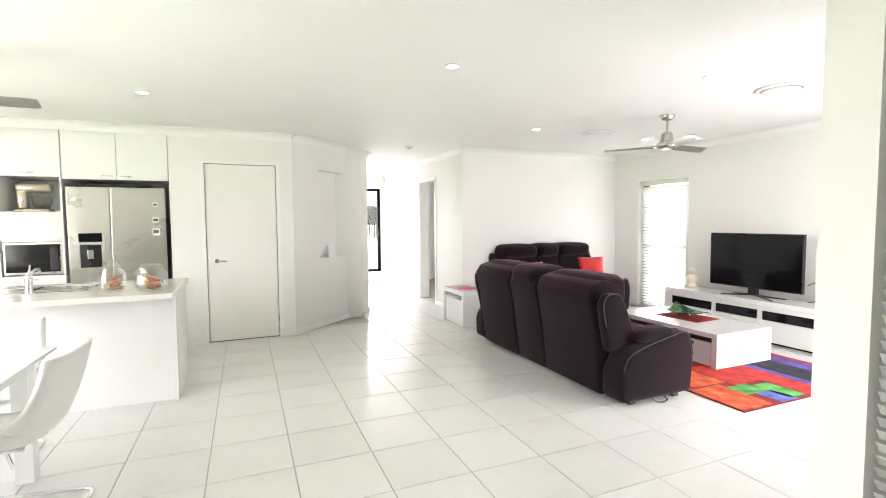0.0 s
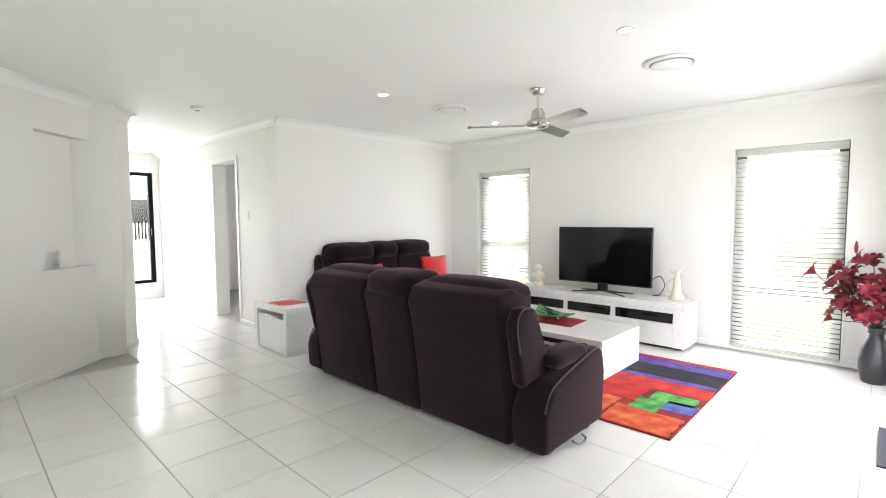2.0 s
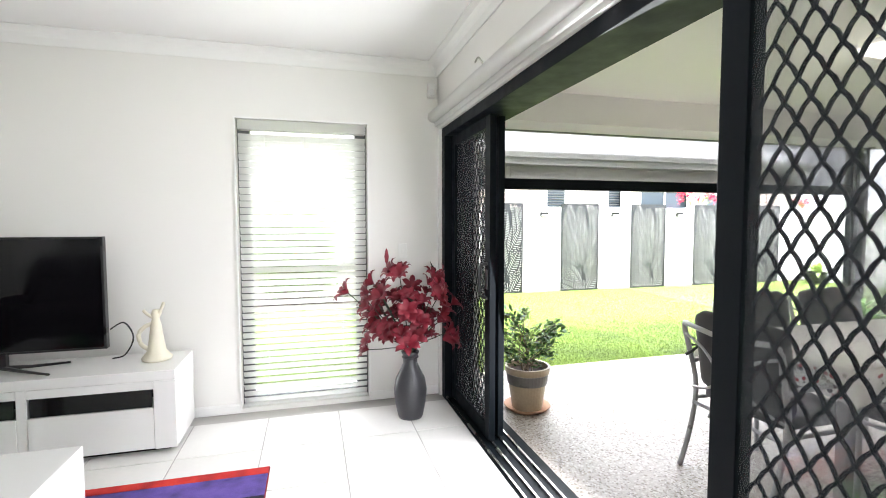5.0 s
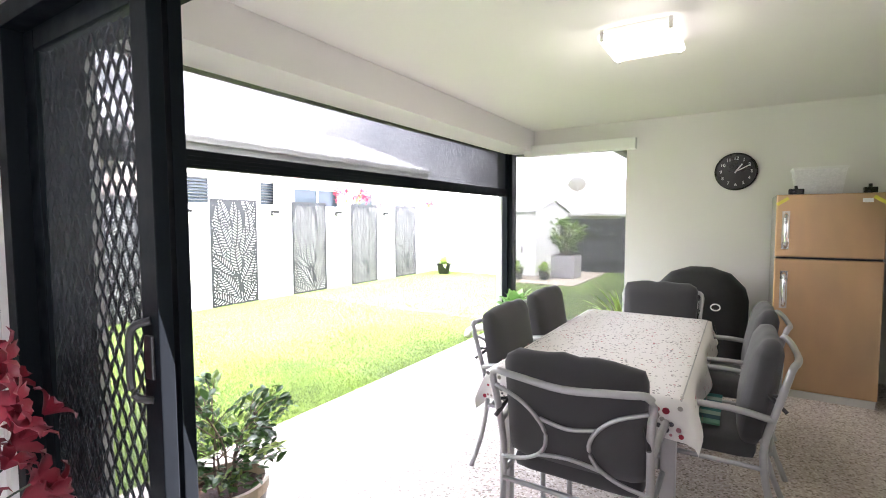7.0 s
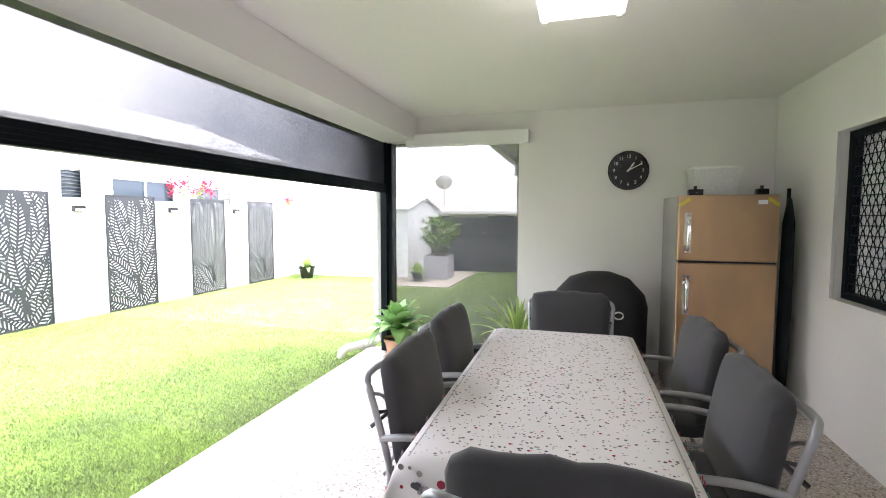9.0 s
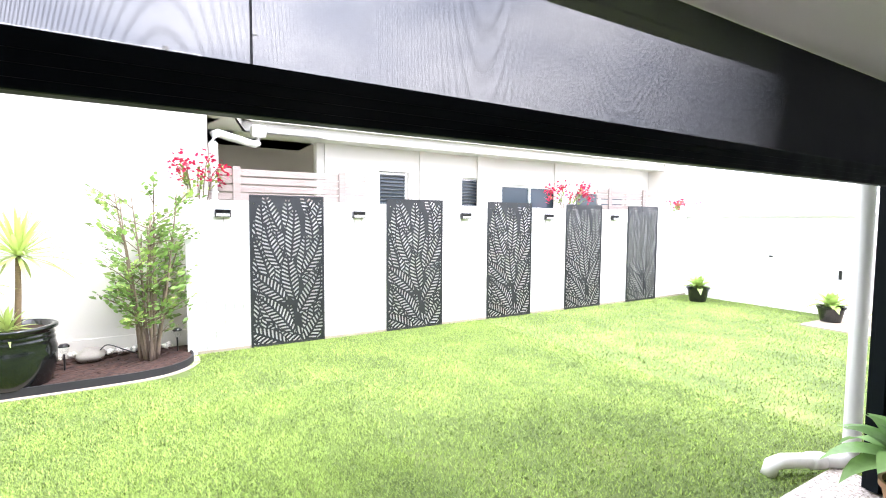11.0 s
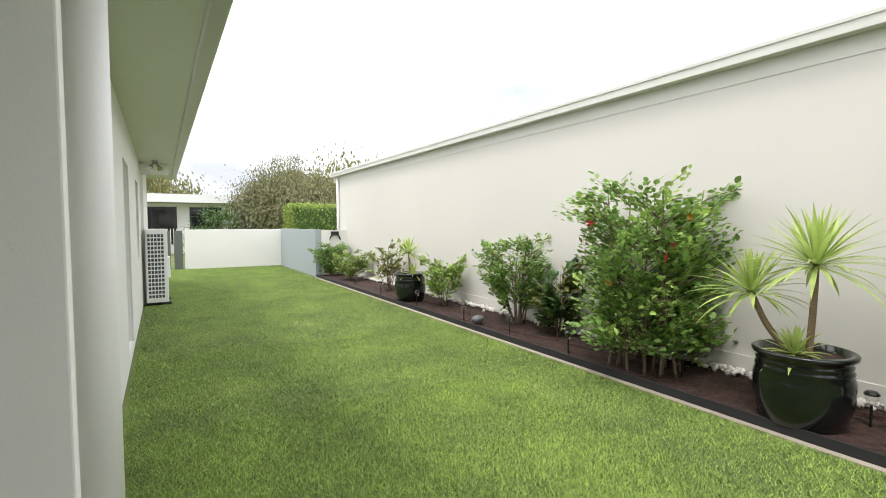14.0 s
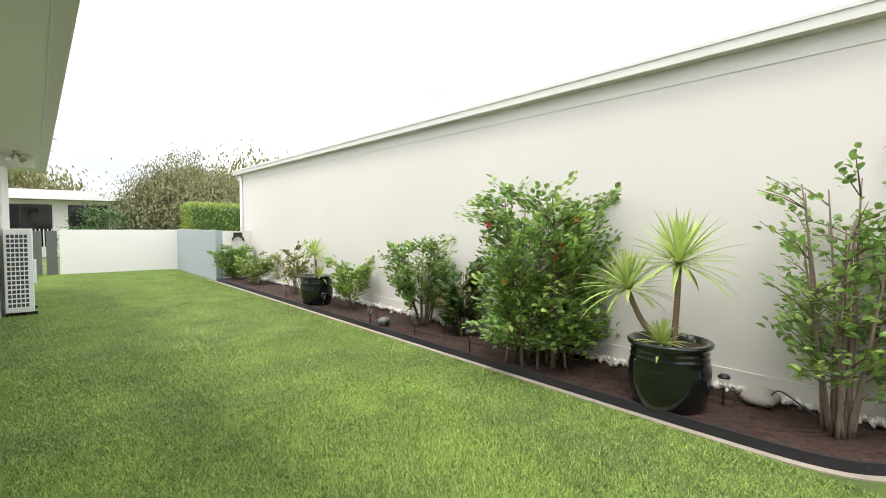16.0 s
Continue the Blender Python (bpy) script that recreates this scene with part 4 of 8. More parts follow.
# tall windows with slatted blinds in the east wall
def tall_window(name, y0, y1, z0, z1, x, xb, count):
    w = tagged(new(name), "tall white framed sash window", "window", "", "structure")
    some = [((x, y0, z0), (x + 0.06, y0 + 0.085, z1)), ((x, y1 - 0.085, z0), (x + 0.06, y1, z1)), ((x, y0 + 0.085, z0), (x + 0.06, y1 - 0.085, z0 + 0.05)), ((x, y0 + 0.085, z1 - 0.045), (x + 0.06, y1 - 0.085, z1))]
    part("window_frame", boxes(*some), GREYAL, w)
    mid = (z0 + z1) / 2
    part("sash_rail", boxes(((x, y0 + 0.085, mid - 0.02), (x + 0.055, y1 - 0.085, mid + 0.02))), WHITEP, w)
    for a, b in ((z0 + 0.05, mid - 0.02), (mid + 0.02, z1 - 0.045)):
        g = part("pane", boxes(((x + 0.025, y0 + 0.085, a), (x + 0.03, y1 - 0.085, b))), GLASS, w)
        g.visible_shadow = False
    v = thing("venetian_blind", "white wooden slat blind lowered over the tall window", "blind", (xb, (y0 + y1) / 2, z0), 0, "slat blinds")
    wd = (y1 - y0) / 2 - 0.012
    part("headrail", boxes(((-0.034, -wd, z1 - z0 - 0.075), (0.034, wd, z1 - z0 - 0.004)), bevel=0.003), SLAT, v)
    bm = boxes(((-0.025, -wd, -0.0015), (0.025, wd, 0.0015)))
    me = mesh_of("slat", bm, SLAT)
    n = int((z1 - z0 - 0.12) / count)
    for k in range(n):
        s = new("slat", me)
        s.parent = v
        s.matrix_basis = pose(0, 0, 0.045 + k * count, 0, 57, 0)
    part("bottom_rail", boxes(((-0.026, -wd, 0.006), (0.026, wd, 0.024)), bevel=0.003), SLAT, v)
    for yy in (-wd * 0.6, 0.0, wd * 0.6):
        part("ladder_cord", boxes(((-0.028, yy - 0.0012, 0.02), (-0.026, yy + 0.0012, z1 - z0 - 0.08))), SLAT, v)
    return w


tall_window("window_1", 5.21, 6.17, 0.03, 2.14, 6.09, 6.04, 0.0485)
tall_window("window_2", 1.72, 2.65, 0.03, 2.14, 6.09, 6.04, 0.0485)
tall_window("window_3", -0.35, 0.97, 0.06, 2.30, 2.20, 1.955, 0.0485)
for y0, y1 in ((5.21, 6.17), (1.72, 2.65)):
    structure("trim_window", boxes(((5.985, y0 - 0.012, 2.14), (5.9995, y1 + 0.012, 2.152)), ((5.985, y0 - 0.012, 0.02), (5.9995, y0, 2.14)), ((5.985, y1, 0.02), (5.9995, y1 + 0.012, 2.14))), TRIM, "thin white window bead", "trim")

# sliding door: jambs, head, tracks, screens
dr = tagged(new("door_slider"), "black aluminium sliding door set open to the patio", "door", "", "structure")
part("jamb", boxes(((5.87, 0.90, 0.0), (5.949, 1.14, 2.129)), bevel=0.003), DARKAL, dr)
part("jamb", boxes(((2.751, 0.90, 0.0), (2.82, 1.14, 2.129)), bevel=0.003), DARKAL, dr)
part("head", boxes(((2.82, 0.90, 2.06), (5.87, 1.14, 2.129)), bevel=0.003), DARKAL, dr)
for yy in (0.93, 0.99, 1.06, 1.12):
    part("track", boxes(((2.82, yy - 0.006, 0.002), (5.87, yy + 0.006, 0.016))), NICKEL, dr)


def door_leaf(name, x0, x1, y, mesh, label, handle=0):
    leaf = part(name, boxes(((x0, y - 0.02, 0.02), (x0 + 0.085, y + 0.02, 2.055)), ((x1 - 0.085, y - 0.02, 0.02), (x1, y + 0.02, 2.055)), ((x0 + 0.085, y - 0.02, 0.02), (x1 - 0.085, y + 0.02, 0.11)), ((x0 + 0.085, y - 0.02, 1.985), (x1 - 0.085, y + 0.02, 2.055)), bevel=0.003), DARKAL, dr, label)
    if mesh:
        bm = bmesh.new()
        wx, wz = 0.062, 0.098
        nx = int((x1 - x0 - 0.17) / wx) + 1
        nz = int(1.88 / wz) + 1
        for i in range(nx):
            for j in range(nz):
                cx, cz = x0 + 0.085 + i * wx, 0.11 + j * wz
                for ox in (0, 1):
                    px, pz = cx + ox * wx / 2, cz + ox * wz / 2
                    if px + wx / 2 > x1 - 0.08 or pz + wz / 2 > 1.99:
                        continue
                    ring = [(px - wx * 0.5, pz), (px - wx * 0.28, pz + wz * 0.30), (px, pz + wz * 0.5), (px + wx * 0.28, pz + wz * 0.30), (px + wx * 0.5, pz)]
                    for a, b in zip(ring, ring[1:]):
                        d = Vector((b[0] - a[0], 0, b[1] - a[1])).normalized()
                        s = Vector((-d.z, 0, d.x)) * 0.0042
                        A, B = Vector((a[0], y, a[1])), Vector((b[0], y, b[1]))
                        lo = [bm.verts.new(p + q + Vector((0, t, 0))) for p in (A, B) for q in (s, -s) for t in (-0.003, 0.003)]
                        for f4 in ((0, 4, 5, 1), (2, 3, 7, 6), (0, 2, 6, 4), (1, 5, 7, 3)):
                            bm.faces.new([lo[i4] for i4 in f4])
        part("diamond_grille", bm, DARKAL, leaf, "black diamond security grille")
        g = part("insect_mesh", boxes(((x0 + 0.085, y + 0.006, 0.11), (x1 - 0.085, y + 0.0075, 1.985))), screen_cloth("insect_mesh_cloth", (0.15, 0.165, 0.18), 0.87), leaf, "fine grey insect mesh")
        g.visible_shadow = False
    else:
        g = part("pane", boxes(((x0 + 0.085, y - 0.004, 0.11), (x1 - 0.085, y + 0.004, 1.985))), GLASS, leaf)
        g.visible_shadow = False
    if handle:
        hx = x0 + 0.04 if handle < 0 else x1 - 0.04
        part("handle", tube(curve_points([(hx, y + 0.02, 0.92), (hx - 0.03 * handle, y + 0.055, 0.94), (hx - 0.035 * handle, y + 0.06, 1.03), (hx - 0.03 * handle, y + 0.055, 1.12), (hx, y + 0.02, 1.14)], 4), 0.011, 8), BLACK, leaf, "black pull handle")
        part("lock_plate", boxes(((hx - 0.018, y + 0.02, 0.98), (hx + 0.018, y + 0.03, 1.10)), bevel=0.003), BLACK, leaf)


door_leaf("screen_leaf", 5.05, 5.87, 1.06, True, "black screen door leaf with diamond grille", -1)
door_leaf("glass_leaf", 5.09, 5.865, 0.985, False, "black framed glass door leaf")
door_leaf("glass_leaf", 2.83, 3.40, 1.0, False, "black framed glass door leaf")
door_leaf("screen_leaf", 2.83, 3.36, 1.06, True, "black screen door leaf with diamond grille")
rb = thing("roller_blind", "white fabric roller blind rolled up over the sliding door", "blind", (4.27, 1.21, 2.20))
bm = tube([(-1.62, 0, 0.015), (1.68, 0, 0.015)], 0.042, 20)
part("roll", bm, SLAT, rb, smooth=True)
part("bottom_bar", boxes(((-1.62, -0.030, -0.062), (1.68, -0.012, -0.028)), bevel=0.004), SLAT, rb)
part("hook", tube(curve_points([(0.55, 0.0, 0.06), (0.55, 0.03, 0.10), (0.55, 0.05, 0.07)], 3), 0.005, 6), NICKEL, rb)
dm = thing("door_mat", "narrow dark grey rubber mat inside the sliding door", "door mat", (4.10, 1.30, 0.001))
part("mat", boxes(((-0.34, -0.12, 0), (0.34, 0.12, 0.012)), bevel=0.004), surf("dark_rubber", (0.03, 0.033, 0.045), 0.75, vary=0.2, scale=20, grain=120, bump=0.4), dm)
part("rib_band", boxes(((-0.30, -0.09, 0.0125), (0.30, 0.09, 0.015))), surf("ribbed_rubber", (0.045, 0.05, 0.065), 0.85, vary=0.3, scale=60, grain=60, bump=0.8), dm)


# ---- kitchen, dining and hall ----
BENCH = surf("pale_stone_benchtop", (0.70, 0.68, 0.63), 0.18, vary=0.05, scale=30, grain=200, bump=0.0)
CLEARG = glass("clear_jar_glass", (0.97, 0.98, 0.97))
FROST = surf("frosted_table_glass", (0.70, 0.78, 0.75), 0.10, vary=0.02, bump=0)
WLEATHER = surf("white_leather", (0.78, 0.77, 0.75), 0.4, vary=0.03, scale=6, grain=160, bump=0.08)
MIXERC = surf("champagne_enamel", (0.50, 0.43, 0.34), 0.25, 0.5, vary=0.04)
BISCUIT = surf("biscuit_crumb", (0.52, 0.25, 0.14), 0.9, vary=0.3, scale=20, grain=60, bump=0.5)

d = tagged(new("door_pantry"), "closed flush cream pantry door", "door", "", "structure")
part("leaf", boxes(((-0.668, 6.492, 0.012), (0.148, 6.53, 2.218)), bevel=0.003), DOORP, d)
part("gap_shadow", boxes(((-0.672, 6.51, 0.0), (0.152, 6.55, 0.010))), BLACK, d)
part("handle", tube([(-0.56, 6.49, 1.02), (-0.56, 6.455, 1.02), (-0.56, 6.445, 1.02), (-0.45, 6.445, 1.02)], 0.008, 8), NICKEL, d, "satin lever handle")
part("rose", lathe([(0, 0), (0.025, 0), (0.025, 0.006), (0, 0.008)], 20), NICKEL, d).matrix_basis = pose(-0.56, 6.491, 1.02, 90)
for z in (0.25, 1.95):
    part("hinge", boxes(((0.146, 6.482, z - 0.05), (0.156, 6.492, z + 0.05))), NICKEL, d)


def cupboard(label, lo, hi, doors, handles_low=True):
    c = thing("kitchen_cupboard", label, "cupboard", lo, 0, "white kitchen cupboards")
    w, dp, h = [hi[i] - lo[i] for i in range(3)]
    part("body", boxes(((0, 0.022, 0), (w, dp, h))), WHITEG, c)
    for k in range(doors):
        a, b = w * k / doors + 0.002, w * (k + 1) / doors - 0.002
        dd = part("door", boxes(((a, 0.0, 0.002), (b, 0.02, h - 0.002)), bevel=0.002), WHITEG, c)
        hx = (b - 0.14) if (doors == 2 and k == 0) else (a + 0.03 if doors == 2 else (a + b) / 2 - 0.055)
        hz = 0.035 if handles_low else h - 0.045
        part("handle", boxes(((hx, -0.022, hz), (hx + 0.11, -0.014, hz + 0.012)), ((hx + 0.005, -0.014, hz), (hx + 0.013, 0.0, hz + 0.012)), ((hx + 0.097, -0.014, hz), (hx + 0.105, 0.0, hz + 0.012)), bevel=0.001), NICKEL, dd, "satin bar handle")
    return c


cupboard("white gloss cupboard over the fridge", (-2.09, 6.49, 2.0), (-1.055, 7.14, 2.54), 2)
cupboard("white gloss cupboard over the mixer niche", (-2.68, 6.49, 2.02), (-2.095, 7.14, 2.54), 1)
cupboard("white gloss drawer unit under the microwave", (-2.68, 6.49, 0.10), (-2.095, 7.14, 0.93), 1, False)
cupboard("white gloss wall cupboard beside the tower", (-3.62, 6.80, 1.76), (-2.685, 7.14, 2.54), 2)
cupboard("white gloss base cupboard below the window", (-4.4, 6.52, 0.10), (-2.685, 7.14, 0.90), 3, False)
t = thing("kitchen_tower", "white appliance tower with an open niche", "cupboard", (-2.68, 6.49, 0.935))
part("side_panel", boxes(((0, 0, 0), (0.02, 0.65, 1.08))), WHITEG, t)
part("side_panel", boxes(((0.565, 0, 0), (0.585, 0.65, 1.08))), WHITEG, t)
part("back_panel", boxes(((0.02, 0.60, 0), (0.565, 0.65, 1.08))), WHITEG, t)
part("shelf", boxes(((0.02, 0.0, 0.655), (0.565, 0.60, 0.70))), WHITEG, t)
part("roller_front", boxes(((0.02, 0.01, 0.40), (0.565, 0.03, 0.652))), WHITEG, t)
part("shelf", boxes(((0.02, 0.03, 0.37), (0.565, 0.60, 0.398))), WHITEG, t)
structure("trim_bulkhead", boxes(((-3.62, 6.50, 2.545), (-1.052, 7.14, CZ - 0.001))), WALL, "white bulkhead over the kitchen cupboards", "trim")
mw = thing("microwave", "steel framed microwave oven with a black door", "microwave", (-2.655, 6.50, 0.94))
part("case", boxes(((0, 0.02, 0), (0.535, 0.45, 0.36)), bevel=0.004), STEEL, mw)
part("door", boxes(((0.03, 0.0, 0.03), (0.505, 0.019, 0.335)), bevel=0.003), SMOKE, mw, "black glass door")
part("control_strip", boxes(((0.42, -0.002, 0.05), (0.49, 0.0, 0.31))), BLACK, mw)
mx = thing("stand_mixer", "champagne stand mixer with a glass bowl", "mixer", (-2.42, 6.74, 1.636))
part("base", soft_box((-0.16, -0.10, 0.0), (0.16, 0.10, 0.035), 0.015), MIXERC, mx, smooth=True)
part("column", soft_box((-0.15, -0.055, 0.03), (-0.06, 0.055, 0.26), 0.025), MIXERC, mx, smooth=True)
part("head", soft_box((-0.17, -0.06, 0.22), (0.17, 0.06, 0.33), 0.04), MIXERC, mx, smooth=True)
bw = part("bowl", lathe([(0.0, 0.04), (0.06, 0.04), (0.095, 0.09), (0.10, 0.17), (0.105, 0.175), (0.095, 0.17), (0.09, 0.09), (0.0, 0.05)], 24), CLEARG, mx, "clear glass bowl", True)
bw.location = (0.07, 0, 0)
part("knob", lathe([(0, 0), (0.02, 0), (0.02, 0.012), (0, 0.014)], 16), CHROME, mx).matrix_basis = pose(-0.10, -0.056, 0.12, 90)

fr = thing("kitchen_fridge", "large steel french door fridge with a water dispenser", "fridge", (-2.085, 6.50, 0.0))
part("case", boxes(((0.01, 0.06, 0.02), (1.01, 0.64, 1.94))), BLACK, fr, "dark grey case")
for a, b in ((0.02, 0.425), (0.432, 0.985)):
    dd = part("door", boxes(((a, 0.0, 0.66), (b, 0.055, 1.915)), bevel=0.006), STEEL, fr)
part("drawer", boxes(((0.02, 0.0, 0.04), (0.985, 0.055, 0.65)), bevel=0.006), STEEL, fr)
dp = part("dispenser", boxes(((0.10, -0.006, 0.98), (0.36, 0.0, 1.42)), bevel=0.003), STEEL, fr, "recessed water dispenser")
part("recess", boxes(((0.13, -0.010, 1.0), (0.33, -0.0065, 1.26))), BLACK, dp)
part("paddle", boxes(((0.20, -0.026, 1.10), (0.26, -0.011, 1.20)), bevel=0.003), CHROME, dp)
part("panel", boxes(((0.12, -0.012, 1.29), (0.34, -0.0065, 1.39))), SCREEN, dp)
NOTEC = surf("paper_note", (0.75, 0.74, 0.70), 0.8)
for k, (z, w, h2) in enumerate(((1.72, 0.05, 0.06), (1.54, 0.07, 0.07), (1.40, 0.08, 0.09))):
    nt = thing("fridge_note", "small paper note stuck on the fridge door", "note", (-2.085 + 0.88, 6.4985, z), 0, "notes on the fridge")
    part("paper", boxes(((-w / 2, -0.003, -h2 / 2), (w / 2, 0.0, h2 / 2))), NOTEC, nt)
    part("print_bar", boxes(((-w / 3, -0.0045, -h2 / 5), (w / 3, -0.0032, h2 / 6))), surf("note_ink", (0.25, 0.08, 0.07) if k == 2 else (0.12, 0.13, 0.13), 0.8), nt)

i = thing("kitchen_island", "white kitchen island with an overhanging stone top", "kitchen island", (0, 0, 0))
part("body", boxes(((-3.6, 4.52, 0.0), (-0.82, 5.25, 0.905)), bevel=0.002), WHITEG, i)
part("end_panel", boxes(((-0.819, 4.50, 0.0), (-0.79, 5.26, 0.905)), bevel=0.002), WHITEG, i)
part("benchtop", boxes(((-3.65, 4.20, 0.908), (-0.77, 5.32, 0.952)), bevel=0.004), BENCH, i, "pale stone benchtop")
sk = thing("kitchen_sink", "steel double sink set in the island top", "sink", (-1.85, 4.86, 0.9525))
part("rim", boxes(((-0.42, -0.22, 0.0), (0.42, -0.19, 0.006)), ((-0.42, 0.19, 0.0), (0.42, 0.22, 0.006)), ((-0.42, -0.19, 0.0), (-0.39, 0.19, 0.006)), ((0.39, -0.19, 0.0), (0.42, 0.19, 0.006)), ((-0.02, -0.19, 0.0), (0.02, 0.19, 0.006)), bevel=0.002), CHROME, sk)
part("bowl", boxes(((-0.389, -0.189, 0.0005), (-0.021, 0.189, 0.002))), STEEL, sk)
part("bowl", boxes(((0.021, -0.189, 0.0005), (0.389, 0.189, 0.002))), STEEL, sk)
tp = thing("kitchen_tap", "chrome mixer tap behind the sink", "tap", (-1.80, 4.62, 0.9525))
part("body", lathe([(0, 0), (0.028, 0), (0.030, 0.01), (0.024, 0.03), (0.024, 0.12), (0.028, 0.13), (0.02, 0.15), (0, 0.155)], 20), CHROME, tp, smooth=True)
part("spout", tube(curve_points([(0, 0, 0.10), (0, 0.08, 0.17), (0, 0.20, 0.18), (0, 0.22, 0.15)], 5), 0.011, 10), CHROME, tp, smooth=True)
part("lever", tube([(0, 0, 0.15), (0.02, -0.03, 0.20), (0.03, -0.05, 0.23)], [0.009, 0.007, 0.006], 8), CHROME, tp)
for x, y, s in ((-1.23, 4.52, 0.92), (-0.95, 4.46, 1.12)):
    j = thing("biscuit_jar", "clear glass jar of biscuits with a knobbed lid", "jar", (x, y, 0.953), 0, "glass jars on the island")
    jar = part("jar", lathe([(0.0, 0.0), (0.07 * s, 0.0), (0.085 * s, 0.02), (0.09 * s, 0.07), (0.082 * s, 0.12), (0.058 * s, 0.15), (0.062 * s, 0.158), (0.052 * s, 0.156), (0.076 * s, 0.118), (0.083 * s, 0.07), (0.078 * s, 0.024), (0.0, 0.008)], 28), CLEARG, j, smooth=True)
    part("lid", lathe([(0.0, 0.158), (0.066 * s, 0.158), (0.068 * s, 0.166), (0.045 * s, 0.178), (0.015 * s, 0.184), (0.018 * s, 0.196), (0.024 * s, 0.205), (0.012 * s, 0.222), (0.0, 0.224)], 24), CLEARG, j, "glass lid with a knob", True)
    rr = random.Random(int(100 * s))
    for k in range(12):
        bm = lathe([(0, 0), (0.028, 0), (0.032, 0.007), (0.028, 0.014), (0, 0.016)], 12)
        bm.transform(pose(rr.uniform(-0.036, 0.036), rr.uniform(-0.036, 0.036), 0.012 + 0.007 * k, rr.uniform(-25, 25), rr.uniform(-25, 25), 0))
        part("biscuit", bm, BISCUIT, j)
    j.scale = (1.18, 1.18, 1.22)

w = tagged(new("window_kitchen"), "kitchen splashback window with thin slats", "window", "", "structure")
part("window_frame", boxes(((-3.7, 7.18, 1.04), (-3.66, 7.24, 1.75)), ((-2.78, 7.18, 1.04), (-2.74, 7.24, 1.75)), ((-3.66, 7.18, 1.04), (-2.78, 7.24, 1.08)), ((-3.66, 7.18, 1.71), (-2.78, 7.24, 1.75))), WHITEP, w)
me = mesh_of("slat", boxes(((-0.43, -0.012, -0.001), (0.43, 0.012, 0.001))), SLAT)
for k in range(24):
    o = new("slat", me)
    o.parent = w
    o.matrix_basis = pose(-3.22, 7.17, 1.10 + k * 0.026, 25)
kt = thing("counter_canister", "small dark canister on the back counter", "canister", (-2.86, 6.70, 0.952))
part("body", lathe([(0, 0), (0.06, 0), (0.062, 0.15), (0.05, 0.17), (0, 0.172)], 20), BLACK, kt, smooth=True)
part("lid", lathe([(0, 0.173), (0.052, 0.173), (0.05, 0.19), (0.012, 0.195), (0.012, 0.215), (0, 0.216)], 20), CHROME, kt, smooth=True)
structure("benchtop_back", boxes(((-4.4, 6.50, 0.908), (-2.69, 7.148, 0.95))), BENCH, "pale stone back counter", "benchtop")

t = thing("dining_table", "white dining table with a frosted glass top", "dining table", (-2.25, 2.95, 0))
part("tabletop", boxes(((-0.93, -0.62, 0.735), (0.93, 0.60, 0.752)), bevel=0.004), FROST, t, "frosted glass top")
part("apron", boxes(((-0.85, -0.52, 0.655), (0.85, 0.50, 0.732)), bevel=0.004), WHITEG, t)
for x, y in ((-0.8, -0.48), (0.8, -0.48), (-0.8, 0.46), (0.8, 0.46)):
    part("leg", boxes(((x - 0.045, y - 0.045, 0.0), (x + 0.045, y + 0.045, 0.654)), bevel=0.004), WHITEG, t)


def dining_chair(place, turn):
    """A one-piece upholstered shell on a chrome cantilever base."""
    c = thing("cantilever_chair", "white leather shell chair on a chrome cantilever frame", "chair", place, turn, "chairs at the dining table")
    line = curve_points([(0, -0.25, 0.455), (0, -0.10, 0.435), (0, 0.06, 0.430), (0, 0.16, 0.465), (0, 0.215, 0.56), (0, 0.255, 0.70), (0, 0.29, 0.86)], 4)
    bm = bmesh.new()
    rows = []
    for k, p in enumerate(line):
        u = k / (len(line) - 1)
        d = (line[min(k + 1, len(line) - 1)] - line[max(k - 1, 0)]).normalized()
        n = Vector((0, -d.z, d.y))
        hug = 0.03 + 0.10 * math.exp(-((u - 0.5) / 0.22) ** 2)
        wide = 0.235 - 0.03 * max(0.0, u - 0.7)
        rows.append([bm.verts.new(p + Vector((wide * (i / 5 - 1), 0, 0)) + n * hug * abs(i / 5 - 1) ** 3) for i in range(11)])
    for a, b in zip(rows, rows[1:]):
        for i in range(10):
            bm.faces.new((a[i], a[i + 1], b[i + 1], b[i]))
    edges = [[v[i].co.copy() for v in rows] for i in (0, 10)]
    bm.normal_update()
    bmesh.ops.solidify(bm, geom=bm.faces[:], thickness=0.032)
    bmesh.ops.recalc_face_normals(bm, faces=bm.faces[:])
    part("shell", bm, WLEATHER, c, smooth=True)
    for e in edges:
        part("rim", tube([p + Vector((0, 0.004, -0.030)) for p in e[:16]], 0.008, 8), CHROME, c, "chrome edge trim", True)
    for sx in (-1, 1):
        part("side_bar", tube(curve_points([(0.09 * sx, 0.10, 0.395), (0.10 * sx, -0.10, 0.39), (0.12 * sx, -0.20, 0.36), (0.16 * sx, -0.21, 0.18), (0.20 * sx, -0.20, 0.04), (0.205 * sx, -0.12, 0.013), (0.205 * sx, 0.20, 0.013), (0.16 * sx, 0.28, 0.013), (0.0, 0.29, 0.013)], 5), 0.012, 10), CHROME, c, smooth=True)
    part("cross_bar", tube([(-0.09, 0.08, 0.397), (0.09, 0.08, 0.397)], 0.011, 8), CHROME, c)
    return c


dc = dining_chair((-1.36, 2.98, 0), -97)
for x, y, r in ((-1.75, 3.72, 0), (-2.65, 3.72, 0), (-3.22, 2.95, 90)):
    copy_thing(dc, pose(x, y, 0, 0, 0, r))

